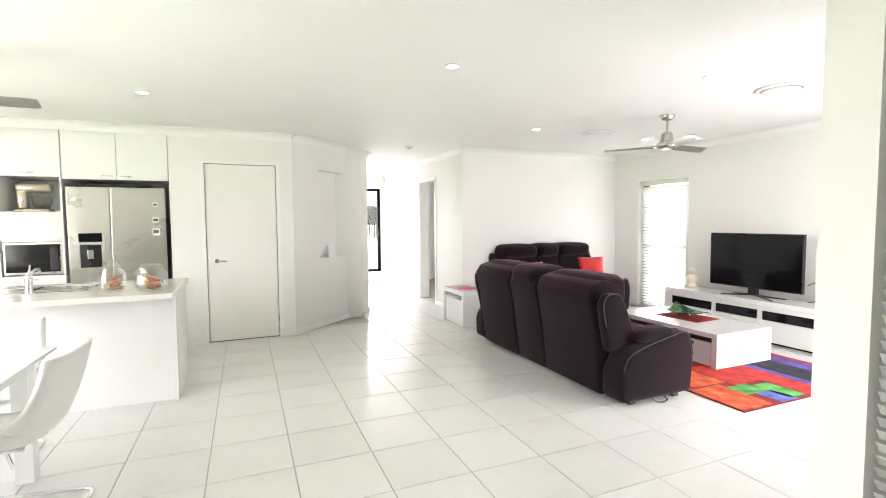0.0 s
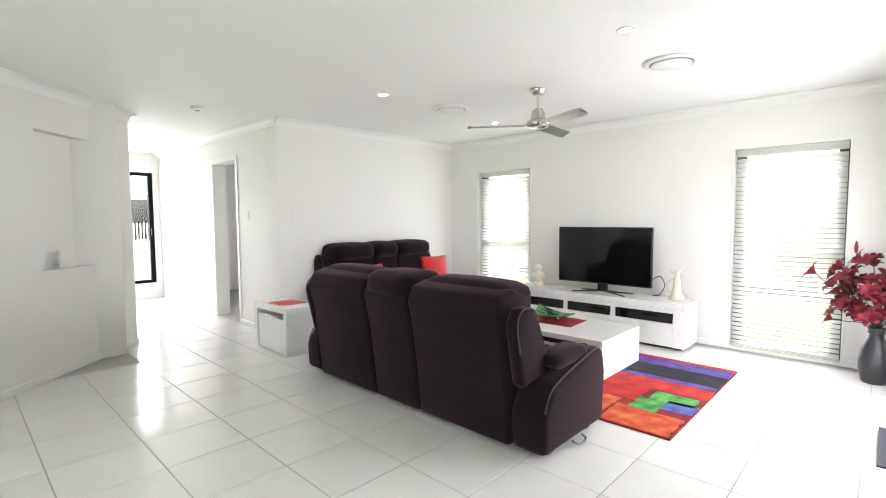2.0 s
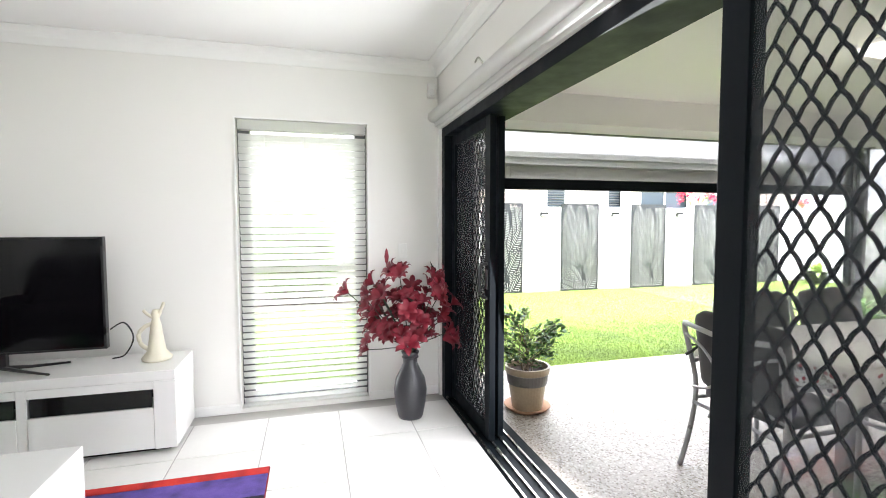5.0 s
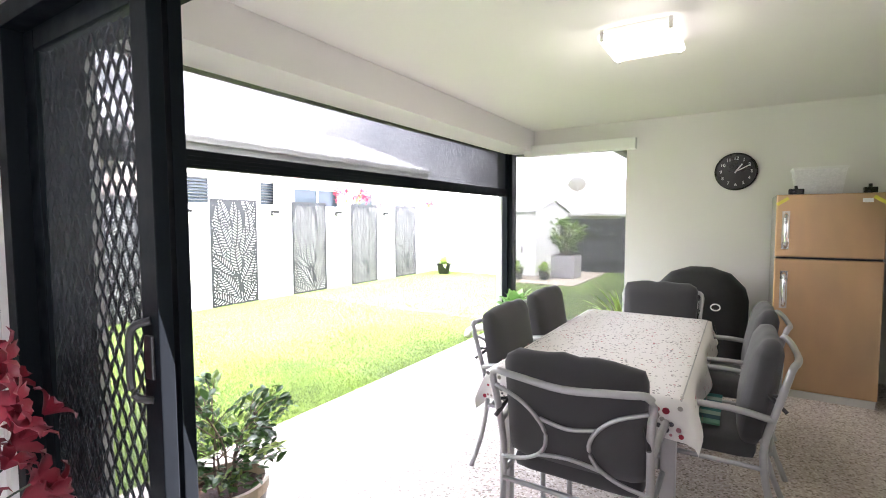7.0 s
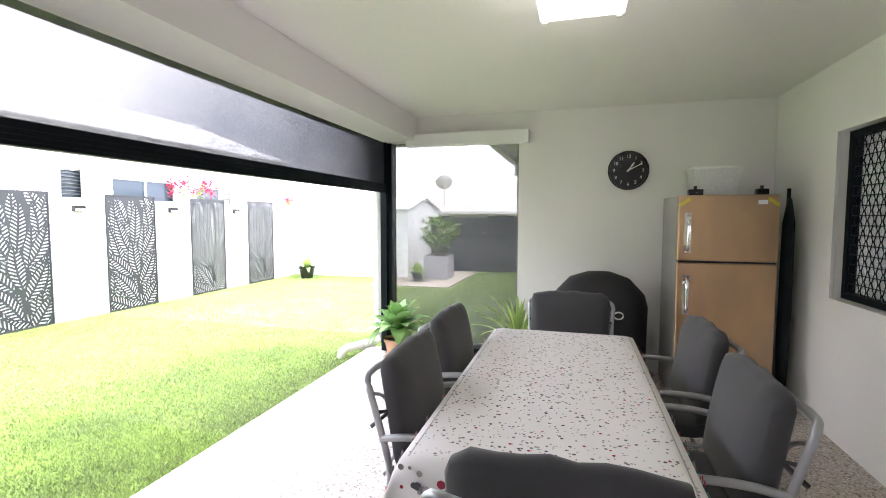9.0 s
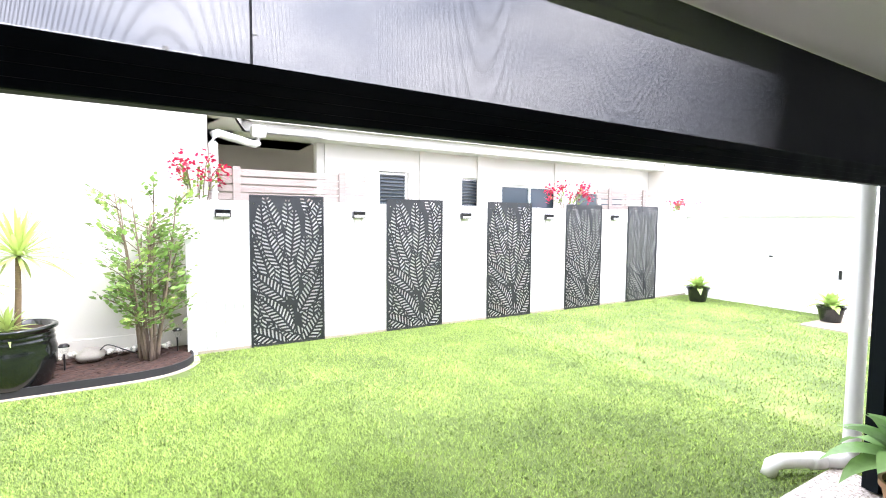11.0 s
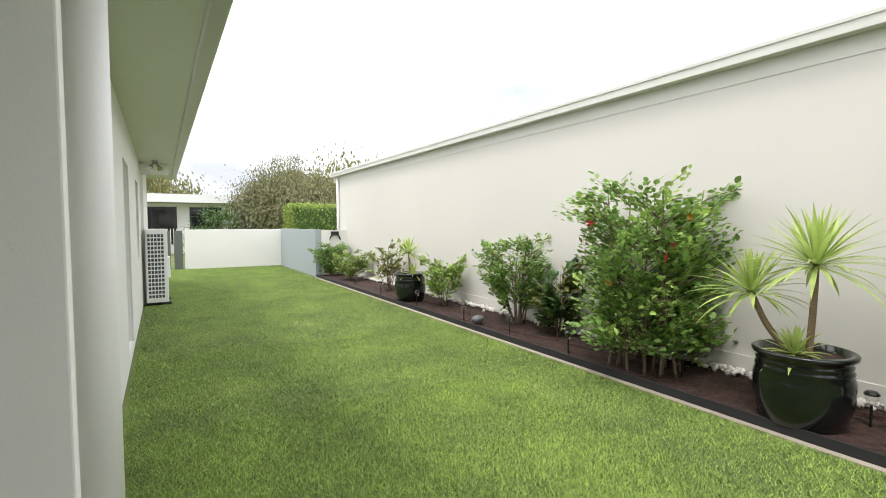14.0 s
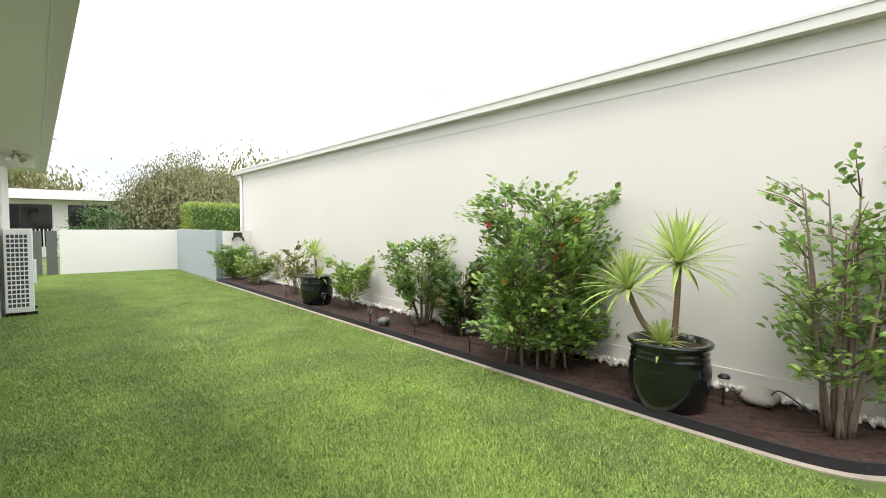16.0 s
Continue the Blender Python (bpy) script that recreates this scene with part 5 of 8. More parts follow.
ph = thing("intercom_handset", "small white cordless phone in the wall niche", "phone", tuple(ang @ Vector((0.80, 0.05, 0.982))), 44)
part("cradle", soft_box((-0.04, -0.03, 0.0), (0.04, 0.035, 0.04), 0.01), WHITEP, ph, smooth=True)
part("handset", soft_box((-0.022, -0.015, 0.03), (0.022, 0.02, 0.17), 0.01), WHITEP, ph, smooth=True)

w = tagged(new("window_hall"), "tall black framed window at the end of the hall", "window", "", "structure")
part("window_frame", boxes(((1.981, 11.22, 0.281), (2.05, 11.30, 2.279)), ((2.75, 11.22, 0.281), (2.819, 11.30, 2.279)), ((2.05, 11.22, 0.281), (2.75, 11.30, 0.34)), ((2.05, 11.22, 2.22), (2.75, 11.30, 2.279))), DARKAL, w)
g = part("pane", boxes(((2.05, 11.255, 0.34), (2.75, 11.262, 2.22))), GLASS, w)
g.visible_shadow = False
part("handle", tube([(2.765, 11.22, 1.15), (2.765, 11.18, 1.15), (2.765, 11.18, 1.27), (2.765, 11.22, 1.27)], 0.008, 6), NICKEL, w)

# bedroom seen through the doorway
w = tagged(new("window_bedroom"), "bedroom window with black bars", "window", "", "structure")
part("window_frame", boxes(((5.64, 7.5, 1.0), (5.70, 7.55, 2.1)), ((5.64, 8.55, 1.0), (5.70, 8.6, 2.1)), ((5.64, 7.55, 1.0), (5.70, 8.55, 1.05)), ((5.64, 7.55, 2.05), (5.70, 8.55, 2.1)), ((5.64, 7.55, 1.52), (5.70, 8.55, 1.56))), DARKAL, w)
for y in (9.05, 9.25, 9.42):
    cu = thing("curtain", "grey bedroom curtain hanging in folds", "curtain", (5.52, y, 0.002), 0, "bedroom curtains")
    bm = bmesh.new()
    rows = [[bm.verts.new((0.03 * math.sin(i * 1.6), (i - 6) * 0.016, z)) for i in range(13)] for z in (0.0, 1.1, 2.6)]
    for a, b in zip(rows, rows[1:]):
        for i in range(12):
            bm.faces.new((a[i], a[i + 1], b[i + 1], b[i]))
    bmesh.ops.solidify(bm, geom=bm.faces[:], thickness=0.004)
    part("cloth", bm, surf("grey_curtain", (0.25, 0.26, 0.28), 0.9), cu, smooth=True)
bt = thing("bedside_cabinet", "white bedside cabinet with a cloth over its side", "cabinet", (4.7, 9.6, 0), 0)
part("body", boxes(((-0.25, -0.25, 0.12), (0.25, 0.25, 0.62)), bevel=0.005), WHITEG, bt)
part("cloth", boxes(((-0.256, -0.16, 0.20), (-0.251, 0.10, 0.622)), ((-0.256, -0.16, 0.621), (0.1, 0.10, 0.627))), surf("pink_print_cloth", (0.50, 0.25, 0.25), 0.9, vary=0.5, scale=20), bt, "pink printed cloth")
for x in (-0.2, 0.2):
    for y in (-0.2, 0.2):
        part("leg", boxes(((x - 0.02, y - 0.02, 0), (x + 0.02, y + 0.02, 0.119))), BLACK, bt)

# ---- alfresco ----
SILVER = surf("silver_powder_coat", (0.40, 0.40, 0.41), 0.35, 0.6, vary=0.06, scale=10)
CUSH = surf("charcoal_outdoor_cloth", (0.045, 0.044, 0.047), 0.9, vary=0.2, scale=8, grain=260, bump=0.25, sheen=0.2)
# steel doors; the warm tones they reflect are put into the colour
WARMSTEEL = ramped("warm_reflection_steel", [(0.32, (0.42, 0.30, 0.19)), (0.55, (0.58, 0.38, 0.21)), (0.75, (0.44, 0.32, 0.21))], 0.34, 1.6, 3, 0.04, stretch=(1.2, 1.2, 0.5))
WARMSTEEL.node_tree.nodes["Principled BSDF"].inputs["Metallic"].default_value = 0.85
TERRA = surf("terracotta", (0.42, 0.24, 0.15), 0.8, vary=0.15, scale=6, grain=80, bump=0.2)
CLOTH = surf("white_tablecloth", (0.74, 0.71, 0.70), 0.75, vary=0.04, scale=5, grain=220, bump=0.1)

t = thing("patio_table", "rectangular silver metal patio table", "table", (4.33, -1.17, -0.012))
part("tabletop", boxes(((-0.41, -0.87, 0.685), (0.41, 0.87, 0.708)), bevel=0.004), SILVER, t)
part("apron", boxes(((-0.37, -0.82, 0.62), (-0.34, 0.82, 0.684)), ((0.34, -0.82, 0.62), (0.37, 0.82, 0.684)), ((-0.34, -0.82, 0.62), (0.34, -0.79, 0.684)), ((-0.34, 0.79, 0.62), (0.34, 0.82, 0.684))), SILVER, t)
for x in (-0.36, 0.36):
    for y in (-0.81, 0.81):
        part("leg", boxes(((x - 0.028, y - 0.028, 0.0), (x + 0.028, y + 0.028, 0.684)), bevel=0.006), SILVER, t)
tc = thing("tablecloth", "white tablecloth printed with grey and red dots on the patio table", "tablecloth", (4.33, -1.17, 0.7))
bm = bmesh.new()
nx, ny, ex, ey, drop = 26, 44, 0.42, 0.88, 0.14
rows = []
for i in range(nx + 1):
    row = []
    for j in range(ny + 1):
        u, v = (i / nx * 2 - 1) * (ex + drop), (j / ny * 2 - 1) * (ey + drop)
        ou, ov = max(0.0, abs(u) - ex), max(0.0, abs(v) - ey)
        dz = -min(math.hypot(ou, ov), 0.21)
        wave = 0.018 * math.sin(9 * (u if ov > ou else v)) * (max(ou, ov) / drop)
        x = math.copysign(min(abs(u), ex + 0.012 + 0.25 * ou + (wave if ou > 0 else 0)), u)
        y = math.copysign(min(abs(v), ey + 0.012 + 0.25 * ov + (wave if ov > 0 else 0)), v)
        row.append(bm.verts.new((x, y, dz)))
    rows.append(row)
for i in range(nx):
    for j in range(ny):
        bm.faces.new((rows[i][j], rows[i + 1][j], rows[i + 1][j + 1], rows[i][j + 1]))
part("cloth", bm, CLOTH, tc, smooth=True)
rr = random.Random(11)
inks = [surf("ink_" + n, c, 0.8) for n, c in (("grey", (0.20, 0.18, 0.19)), ("dark", (0.09, 0.085, 0.10)), ("red", (0.38, 0.03, 0.06)), ("rose", (0.48, 0.22, 0.25)), ("stone", (0.38, 0.35, 0.33)))]
dots = [bmesh.new() for _ in inks]
for k in range(2300):
    cx, cy = rr.uniform(-0.41, 0.41), rr.uniform(-0.87, 0.87)
    q = rr.choices(range(5), (5, 3, 1.2, 1.2, 5))[0]
    r0 = rr.choice((0.0025, 0.003, 0.0045, 0.006))
    bmesh.ops.create_circle(dots[q], cap_ends=True, segments=7, radius=r0, matrix=Matrix.Translation((cx, cy, 0.0012)))
for k in range(260):
    side = rr.choice((0, 1, 1, 2, 3))
    q = rr.choices(range(5), (3, 4, 5, 3, 2))[0]
    s, hgt, r0 = rr.uniform(-1, 1), rr.uniform(0.02, 0.13), rr.choice((0.006, 0.010, 0.014))
    if side in (0, 2):
        m = Matrix.Translation(((1 if side == 0 else -1) * (ex + 0.020 + 0.25 * hgt + 0.018 * abs(math.sin(9 * s * ey)) * hgt / drop), s * ey, -hgt)) @ Matrix.Rotation(math.pi / 2, 4, "Y")
    else:
        m = Matrix.Translation((s * ex, (1 if side == 1 else -1) * (ey + 0.020 + 0.25 * hgt + 0.018 * abs(math.sin(9 * s * ex)) * hgt / drop), -hgt)) @ Matrix.Rotation(math.pi / 2, 4, "X")
    bmesh.ops.create_circle(dots[q], cap_ends=True, segments=8, radius=r0, matrix=m)
for bm, ink in zip(dots, inks):
    tagged(part("printed_dots", bm, ink, tc, "printed dot pattern"), kind="stuff")


def patio_chair():
    c = thing("patio_chair", "silver tube patio chair with charcoal cushions", "chair", (4.27, -0.24, -0.012), 0, "chairs round the patio table")
    part("seat_cushion", puffed((-0.25, -0.27, 0.39), (0.25, 0.20, 0.48), 0.035, (0, 0, 0.015), 6), CUSH, c, smooth=True)
    bc = puffed((-0.272, 0.12, 0.46), (0.268, 0.215, 0.902), 0.045, (0, 0.025, 0.015), 8)
    for v in bc.verts:
        v.co.y += 0.16 * max(0.0, v.co.z - 0.45)
        v.co.z += 0.006 * math.sin(40 * v.co.x) * (1 if v.co.z > 0.86 else 0)
    part("back_cushion", bc, CUSH, c, smooth=True)
    frame_ = part("back_frame", tube(curve_points([(-0.27, 0.33, 0.0), (-0.275, 0.26, 0.20), (-0.28, 0.22, 0.45), (-0.285, 0.27, 0.68), (-0.29, 0.305, 0.82), (-0.20, 0.33, 0.83), (0, 0.345, 0.815), (0.20, 0.33, 0.83), (0.29, 0.305, 0.82), (0.285, 0.27, 0.68), (0.28, 0.22, 0.45), (0.275, 0.26, 0.20), (0.27, 0.33, 0.0)], 4), 0.0145, 8), SILVER, c, smooth=True)
    for sx in (-1, 1):
        part("back_scroll", tube(curve_points([(0.283 * sx, 0.30, 0.77), (0.16 * sx, 0.30, 0.715), (0.085 * sx, 0.285, 0.62), (0.10 * sx, 0.265, 0.53), (0.18 * sx, 0.25, 0.475), (0.278 * sx, 0.245, 0.455)], 5), 0.008, 7), SILVER, frame_, smooth=True)
        part("armrest", tube(curve_points([(0.285 * sx, 0.25, 0.60), (0.295 * sx, 0.10, 0.625), (0.30 * sx, -0.12, 0.62), (0.295 * sx, -0.21, 0.585)], 4), [0.015] * 13, 8), SILVER, c, smooth=True)
        part("front_leg", tube(curve_points([(0.295 * sx, -0.21, 0.585), (0.285 * sx, -0.235, 0.40), (0.28 * sx, -0.25, 0.0)], 4), 0.0135, 8), SILVER, c, smooth=True)
        part("side_rail", tube([(0.28 * sx, 0.235, 0.385), (0.283 * sx, -0.235, 0.385)], 0.011, 8), SILVER, c)
        part("cushion_tie", tube([(0.285 * sx, 0.27, 0.70), (0.255 * sx, 0.225, 0.70), (0.285 * sx, 0.295, 0.64)], 0.009, 5), CUSH, c)
    part("back_scroll", tube(curve_points([(-0.105, 0.284, 0.665), (0.0, 0.288, 0.648), (0.105, 0.284, 0.665)], 4), 0.008, 7), SILVER, frame_, smooth=True)
    part("back_scroll", tube(curve_points([(-0.12, 0.262, 0.51), (0.0, 0.266, 0.525), (0.12, 0.262, 0.51)], 4), 0.008, 7), SILVER, frame_, smooth=True)
    part("lower_rail", tube([(-0.278, 0.235, 0.36), (0.278, 0.235, 0.36)], 0.011, 8), SILVER, c)
    part("front_rail", tube([(-0.282, -0.238, 0.38), (0.282, -0.238, 0.38)], 0.011, 8), SILVER, c)
    return c


pc = patio_chair()
for x, y, r in ((4.70, -0.88, -90), (4.72, -1.60, -92), (3.86, -0.86, 90), (3.84, -1.62, 92), (4.28, -2.20, 180)):
    copy_thing(pc, pose(x, y, -0.012, 0, 0, r))
tw = thing("striped_towel", "green and teal striped towel on a chair seat", "towel", (3.90, -0.86, 0.49), 90)
for k in range(8):
    part("stripe", boxes(((-0.21 + k * 0.052, -0.20, 0.0), (-0.159 + k * 0.052, 0.10, 0.010)), bevel=0.003), surf("towel_stripe", ((0.03, 0.16, 0.15), (0.25, 0.34, 0.28), (0.02, 0.07, 0.09), (0.10, 0.25, 0.18))[k % 4], 0.95, bump=0.4), tw)

f = thing("patio_fridge", "two-door steel fridge on the patio with warm reflections put into its colour", "fridge", (3.18, -2.875, -0.012))
part("case", boxes(((-0.33, -0.66, 0.03), (0.33, -0.05, 1.61)), bevel=0.006), surf("grey_fridge_side", (0.33, 0.32, 0.30), 0.4, 0.4), f)
for z0, z1, hz in ((1.12, 1.61, 1.33), (0.06, 1.105, 0.86)):
    dd = part("door", boxes(((-0.33, -0.045, z0), (0.33, 0.0, z1)), bevel=0.012, seg=3), WARMSTEEL, f)
    part("handle", tube(curve_points([(0.265, 0.0, hz - 0.13), (0.265, 0.04, hz - 0.10), (0.265, 0.05, hz), (0.265, 0.04, hz + 0.10), (0.265, 0.0, hz + 0.13)], 5), 0.014, 10), CHROME, dd, "curved chrome handle", True)
    part("handle_plate", boxes(((0.24, 0.001, hz - 0.15), (0.29, 0.006, hz + 0.15)), bevel=0.002), STEEL, dd)
part("plinth", boxes(((-0.32, -0.05, 0.0), (0.32, -0.01, 0.055))), GUTTER, f)
part("badge", boxes(((-0.25, 0.001, 1.54), (-0.19, 0.004, 1.57))), WHITEP, f)
part("door_seam", boxes(((-0.32, -0.03, 1.106), (0.32, -0.004, 1.119))), BLACK, f)
for sx, lab in ((-0.29, "a"), (0.29, "b")):
    tp = thing("warning_tape", "yellow tape stuck on the fridge corner", "tape", (3.18 + sx, -2.8735, 1.55), 0, "yellow tapes")
    tp.matrix_basis = pose(3.18 + sx, -2.8735, 1.545, 0, 35 if sx > 0 else -35, 0)
    part("strip", boxes(((-0.045, -0.001, -0.012), (0.045, 0.001, 0.012))), surf("yellow_tape", (0.62, 0.56, 0.06), 0.6), tp)
bk = thing("storage_basket", "white woven plastic basket on top of the fridge", "basket", (3.235, -3.08, 1.60))
bm = bmesh.new()
lo = [bm.verts.new((x * 0.14, y * 0.10, 0)) for x, y in ((-1, -1), (1, -1), (1, 1), (-1, 1))]
hi = [bm.verts.new((x * 0.165, y * 0.125, 0.20)) for x, y in ((-1, -1), (1, -1), (1, 1), (-1, 1))]
bm.faces.new(lo[::-1])
for k in range(4):
    bm.faces.new((lo[k], lo[(k + 1) % 4], hi[(k + 1) % 4], hi[k]))
bmesh.ops.solidify(bm, geom=bm.faces[:], thickness=0.006)
part("body", bm, surf("woven_white_plastic", (0.86, 0.85, 0.85), 0.6, vary=0.10, scale=70, grain=90, bump=0.8), bk)
part("rim", boxes(((-0.172, -0.132, 0.195), (0.172, -0.122, 0.212)), ((-0.172, 0.122, 0.195), (0.172, 0.132, 0.212)), ((-0.172, -0.122, 0.195), (-0.162, 0.122, 0.212)), ((0.162, -0.122, 0.195), (0.172, 0.122, 0.212)), bevel=0.002), WHITEP, bk)
for x, y, s in ((3.38, -2.98, 0.05), (2.93, -3.0, 0.04)):
    g = thing("small_gadget", "small black gadget on top of the fridge", "gadget", (x, y, 1.60))
    part("case", soft_box((-s, -0.03, 0.0), (s, 0.03, 0.045), 0.006), BLACK, g)
    part("knob", lathe([(0, 0.045), (0.012, 0.045), (0.012, 0.07), (0, 0.072)], 12), BLACK, g)
mp = thing("mop", "dark handled mop standing beside the fridge", "mop", (2.73, -3.05, -0.012))
part("pole", tube([(0, 0, 0.02), (0.0, -0.02, 1.66)], 0.014, 8), DARKAL, mp)
part("cover", lathe([(0, 0.1), (0.03, 0.1), (0.045, 0.5), (0.04, 1.4), (0.015, 1.58), (0, 1.6)], 14), surf("dark_teal_cloth", (0.012, 0.02, 0.025), 0.9), mp, smooth=True)

b = thing("barbecue", "barbecue under a black fabric cover by the end wall", "barbecue", (4.05, -3.24, -0.012))
prof = [(0.37, 0.0), (0.375, 0.30), (0.385, 0.70), (0.36, 0.80), (0.25, 0.92), (0.10, 0.975), (0.0, 0.98)]
bm = bmesh.new()
rings = []
for r, z in prof:
    ring = []
    for k in range(40):
        a = 2 * math.pi * k / 40
        fold = 1 + 0.03 * math.sin(9 * a) * (1 - z)
        cx, cy = math.copysign(abs(math.cos(a)) ** 0.7, math.cos(a)), math.copysign(abs(math.sin(a)) ** 0.7, math.sin(a))
        ring.append(bm.verts.new((max(r, 0.01) * cx * fold, 0.30 / 0.38 * max(r, 0.01) * cy * fold, z)))
    rings.append(ring)
for a, c in zip(rings, rings[1:]):
    for k in range(40):
        bm.faces.new((a[k], a[(k + 1) % 40], c[(k + 1) % 40], c[k]))
bm.faces.new(rings[-1])
part("cover", bm, surf("black_cover_cloth", (0.010, 0.010, 0.011), 0.7, vary=0.3, scale=7, grain=200, bump=0.3), b, smooth=True)
part("logo_ring", tube([(-0.14 + 0.035 * math.cos(k * math.pi / 10), 0.306, 0.66 + 0.028 * math.sin(k * math.pi / 10)) for k in range(20)], 0.006, 6, closed=True), WHITEP, b, "white ring mark")
for k in range(4):
    part("logo_bar", boxes(((-0.04 + k * 0.03, 0.302, 0.635), (-0.018 + k * 0.03, 0.308, 0.685))), WHITEP, b, "white bar mark")

ck = thing("wall_clock", "round black wall clock showing ten past one", "clock", (3.80, -3.650, 1.86))
ck.matrix_basis = pose(3.80, -3.650, 1.86, -90, 180, 0)
part("case", lathe([(0, 0), (0.17, 0), (0.178, 0.012), (0.178, 0.030), (0.165, 0.036), (0.160, 0.026), (0, 0.026)], 48), BLACK, ck, smooth=False)
for k in range(1, 13):
    cv = bpy.data.curves.new("numeral", "FONT")
    cv.body, cv.size, cv.align_x, cv.align_y = str(k), 0.042, "CENTER", "CENTER"
    cv.materials.append(WHITEP)
    nm = new("numeral", cv)
    nm.parent = ck
    a = radians(90 - 30 * k)
    nm.matrix_basis = pose(0.125 * math.cos(a), 0.125 * math.sin(a), 0.028)
for deg, ln, wd, nm in ((90 - 35, 0.085, 0.006, "hour_pointer"), (90 - 62, 0.13, 0.004, "minute_pointer")):
    bm = boxes(((-0.015, -wd, 0.030), (ln, wd, 0.032)))
    bm.transform(Matrix.Rotation(radians(deg), 4, "Z"))
    part(nm, bm, WHITEP, ck, "white pointer")

cl = thing("ceiling_light", "square frosted ceiling light glowing on the patio ceiling", "ceiling light", (4.245, -1.18, 2.449))
part("base", boxes(((-0.16, -0.18, -0.03), (0.16, 0.18, -0.001)), bevel=0.003), WHITEP, cl)
part("diffuser", boxes(((-0.195, -0.215, -0.066), (0.195, 0.215, -0.038)), bevel=0.008), glow("frosted_lit_glass", (1.0, 0.96, 0.84), 0.3), cl, "glowing frosted glass")
for sx in (-1, 1):
    for sy in (-1, 1):
        part("clip", boxes(((sx * 0.17 - 0.01, sy * 0.218 - 0.006, -0.075), (sx * 0.17 + 0.01, sy * 0.218 + 0.006, -0.015))), CHROME, cl)
lamp_point("patio_light", (4.245, -1.18, 2.30), 1.3, 0.12, (1.0, 0.94, 0.80))

w = tagged(new("window_servery"), "dark framed servery window with a security grille and blind", "window", "", "structure")
x = 2.50
part("window_frame", boxes(((x, -2.655, 0.905), (x + 0.06, -2.615, 1.985)), ((x, -1.165, 0.905), (x + 0.06, -1.125, 1.985)), ((x, -2.615, 0.905), (x + 0.06, -1.165, 0.945)), ((x, -2.615, 1.945), (x + 0.06, -1.165, 1.985)), ((x, -1.93, 0.945), (x + 0.06, -1.88, 1.945))), DARKAL, w)
bm = bmesh.new()
for i in range(9):
    for j in range(16):
        ring = [(x + 0.05, -2.58 + i * 0.075 + (j % 2) * 0.037 + 0.032 * math.cos(k * math.pi / 3), 0.98 + j * 0.062 + 0.036 * math.sin(k * math.pi / 3)) for k in range(6)]
        tube(ring, 0.004, 4, bm, True)
part("security_grille", bm, DARKAL, w, "black patterned security grille")
g = part("pane", boxes(((x + 0.02, -2.615, 0.945), (x + 0.026, -1.165, 1.945))), GLASS, w)
me = mesh_of("slat", boxes(((-0.022, -0.36, -0.001), (0.022, 0.36, 0.001))), SLAT)
for k in range(22):
    o = new("slat", me)
    o.parent = w
    o.matrix_basis = pose(x - 0.03, -1.53, 0.97 + k * 0.044, 0, 35, 0)
rr = random.Random(3)
for k, (c, h) in enumerate((((0.55, 0.34, 0.06), 0.11), ((0.60, 0.12, 0.10), 0.10), ((0.06, 0.09, 0.30), 0.11), ((0.55, 0.30, 0.10), 0.09), ((0.50, 0.36, 0.08), 0.12), ((0.08, 0.07, 0.07), 0.08), ((0.55, 0.38, 0.22), 0.07))):
    s = thing("sauce_tin", "small printed tin on the servery sill", "tin", (2.59, -1.85 + k * 0.10, 0.901), rr.uniform(0, 90), "tins on the sill")
    part("can", lathe([(0, 0), (0.032, 0), (0.034, 0.004), (0.034, h - 0.004), (0.032, h), (0, h)], 20), surf("tin_print", c, 0.45, vary=0.3, scale=30), s, smooth=False)
    part("lid", lathe([(0, h), (0.03, h), (0.031, h + 0.008), (0, h + 0.009)], 18), (CHROME if k % 2 else WHITEP), s)
ar = thing("wall_art", "twisted wire branch of red berries on the wall", "wall art", (2.63, -0.82, 1.15))
BERRY = surf("dried_red_berry", (0.28, 0.05, 0.03), 0.5, vary=0.3, scale=30)
rr = random.Random(8)
stem = [(0.012, 0.10, 0.0), (0.016, 0.06, 0.35), (0.016, 0.0, 0.65), (0.014, -0.02, 0.95)]
part("stem", tube(curve_points(stem, 6), 0.005, 6), STEMG, ar)
for k, (y, z) in enumerate(((-0.04, 1.0), (-0.14, 0.84), (-0.26, 0.80), (-0.10, 0.62), (-0.20, 0.66), (0.12, 0.9), (0.18, 0.7))):
    part("twig", tube(curve_points([(0.014, 0.02, 0.35 + 0.3 * z * 0.8), (0.016, y * 0.6, z - 0.08), (0.016, y, z)], 4), 0.003, 5), STEMG, ar)
    for q in range(9):
        bm = bmesh.new()
        bmesh.ops.create_icosphere(bm, subdivisions=1, radius=0.013, matrix=Matrix.Translation((0.02, y + rr.uniform(-0.05, 0.05), z + rr.uniform(-0.05, 0.05))))
        part("berry", bm, BERRY, ar)
bx = thing("storage_box", "white plastic tub against the patio wall", "storage box", (2.80, -0.30, -0.012))
part("tub", boxes(((-0.15, -0.20, 0.0), (0.15, 0.20, 0.36)), bevel=0.015), WHITEP, bx)
part("lid", boxes(((-0.16, -0.21, 0.361), (0.16, 0.21, 0.385)), bevel=0.006), WHITEP, bx)

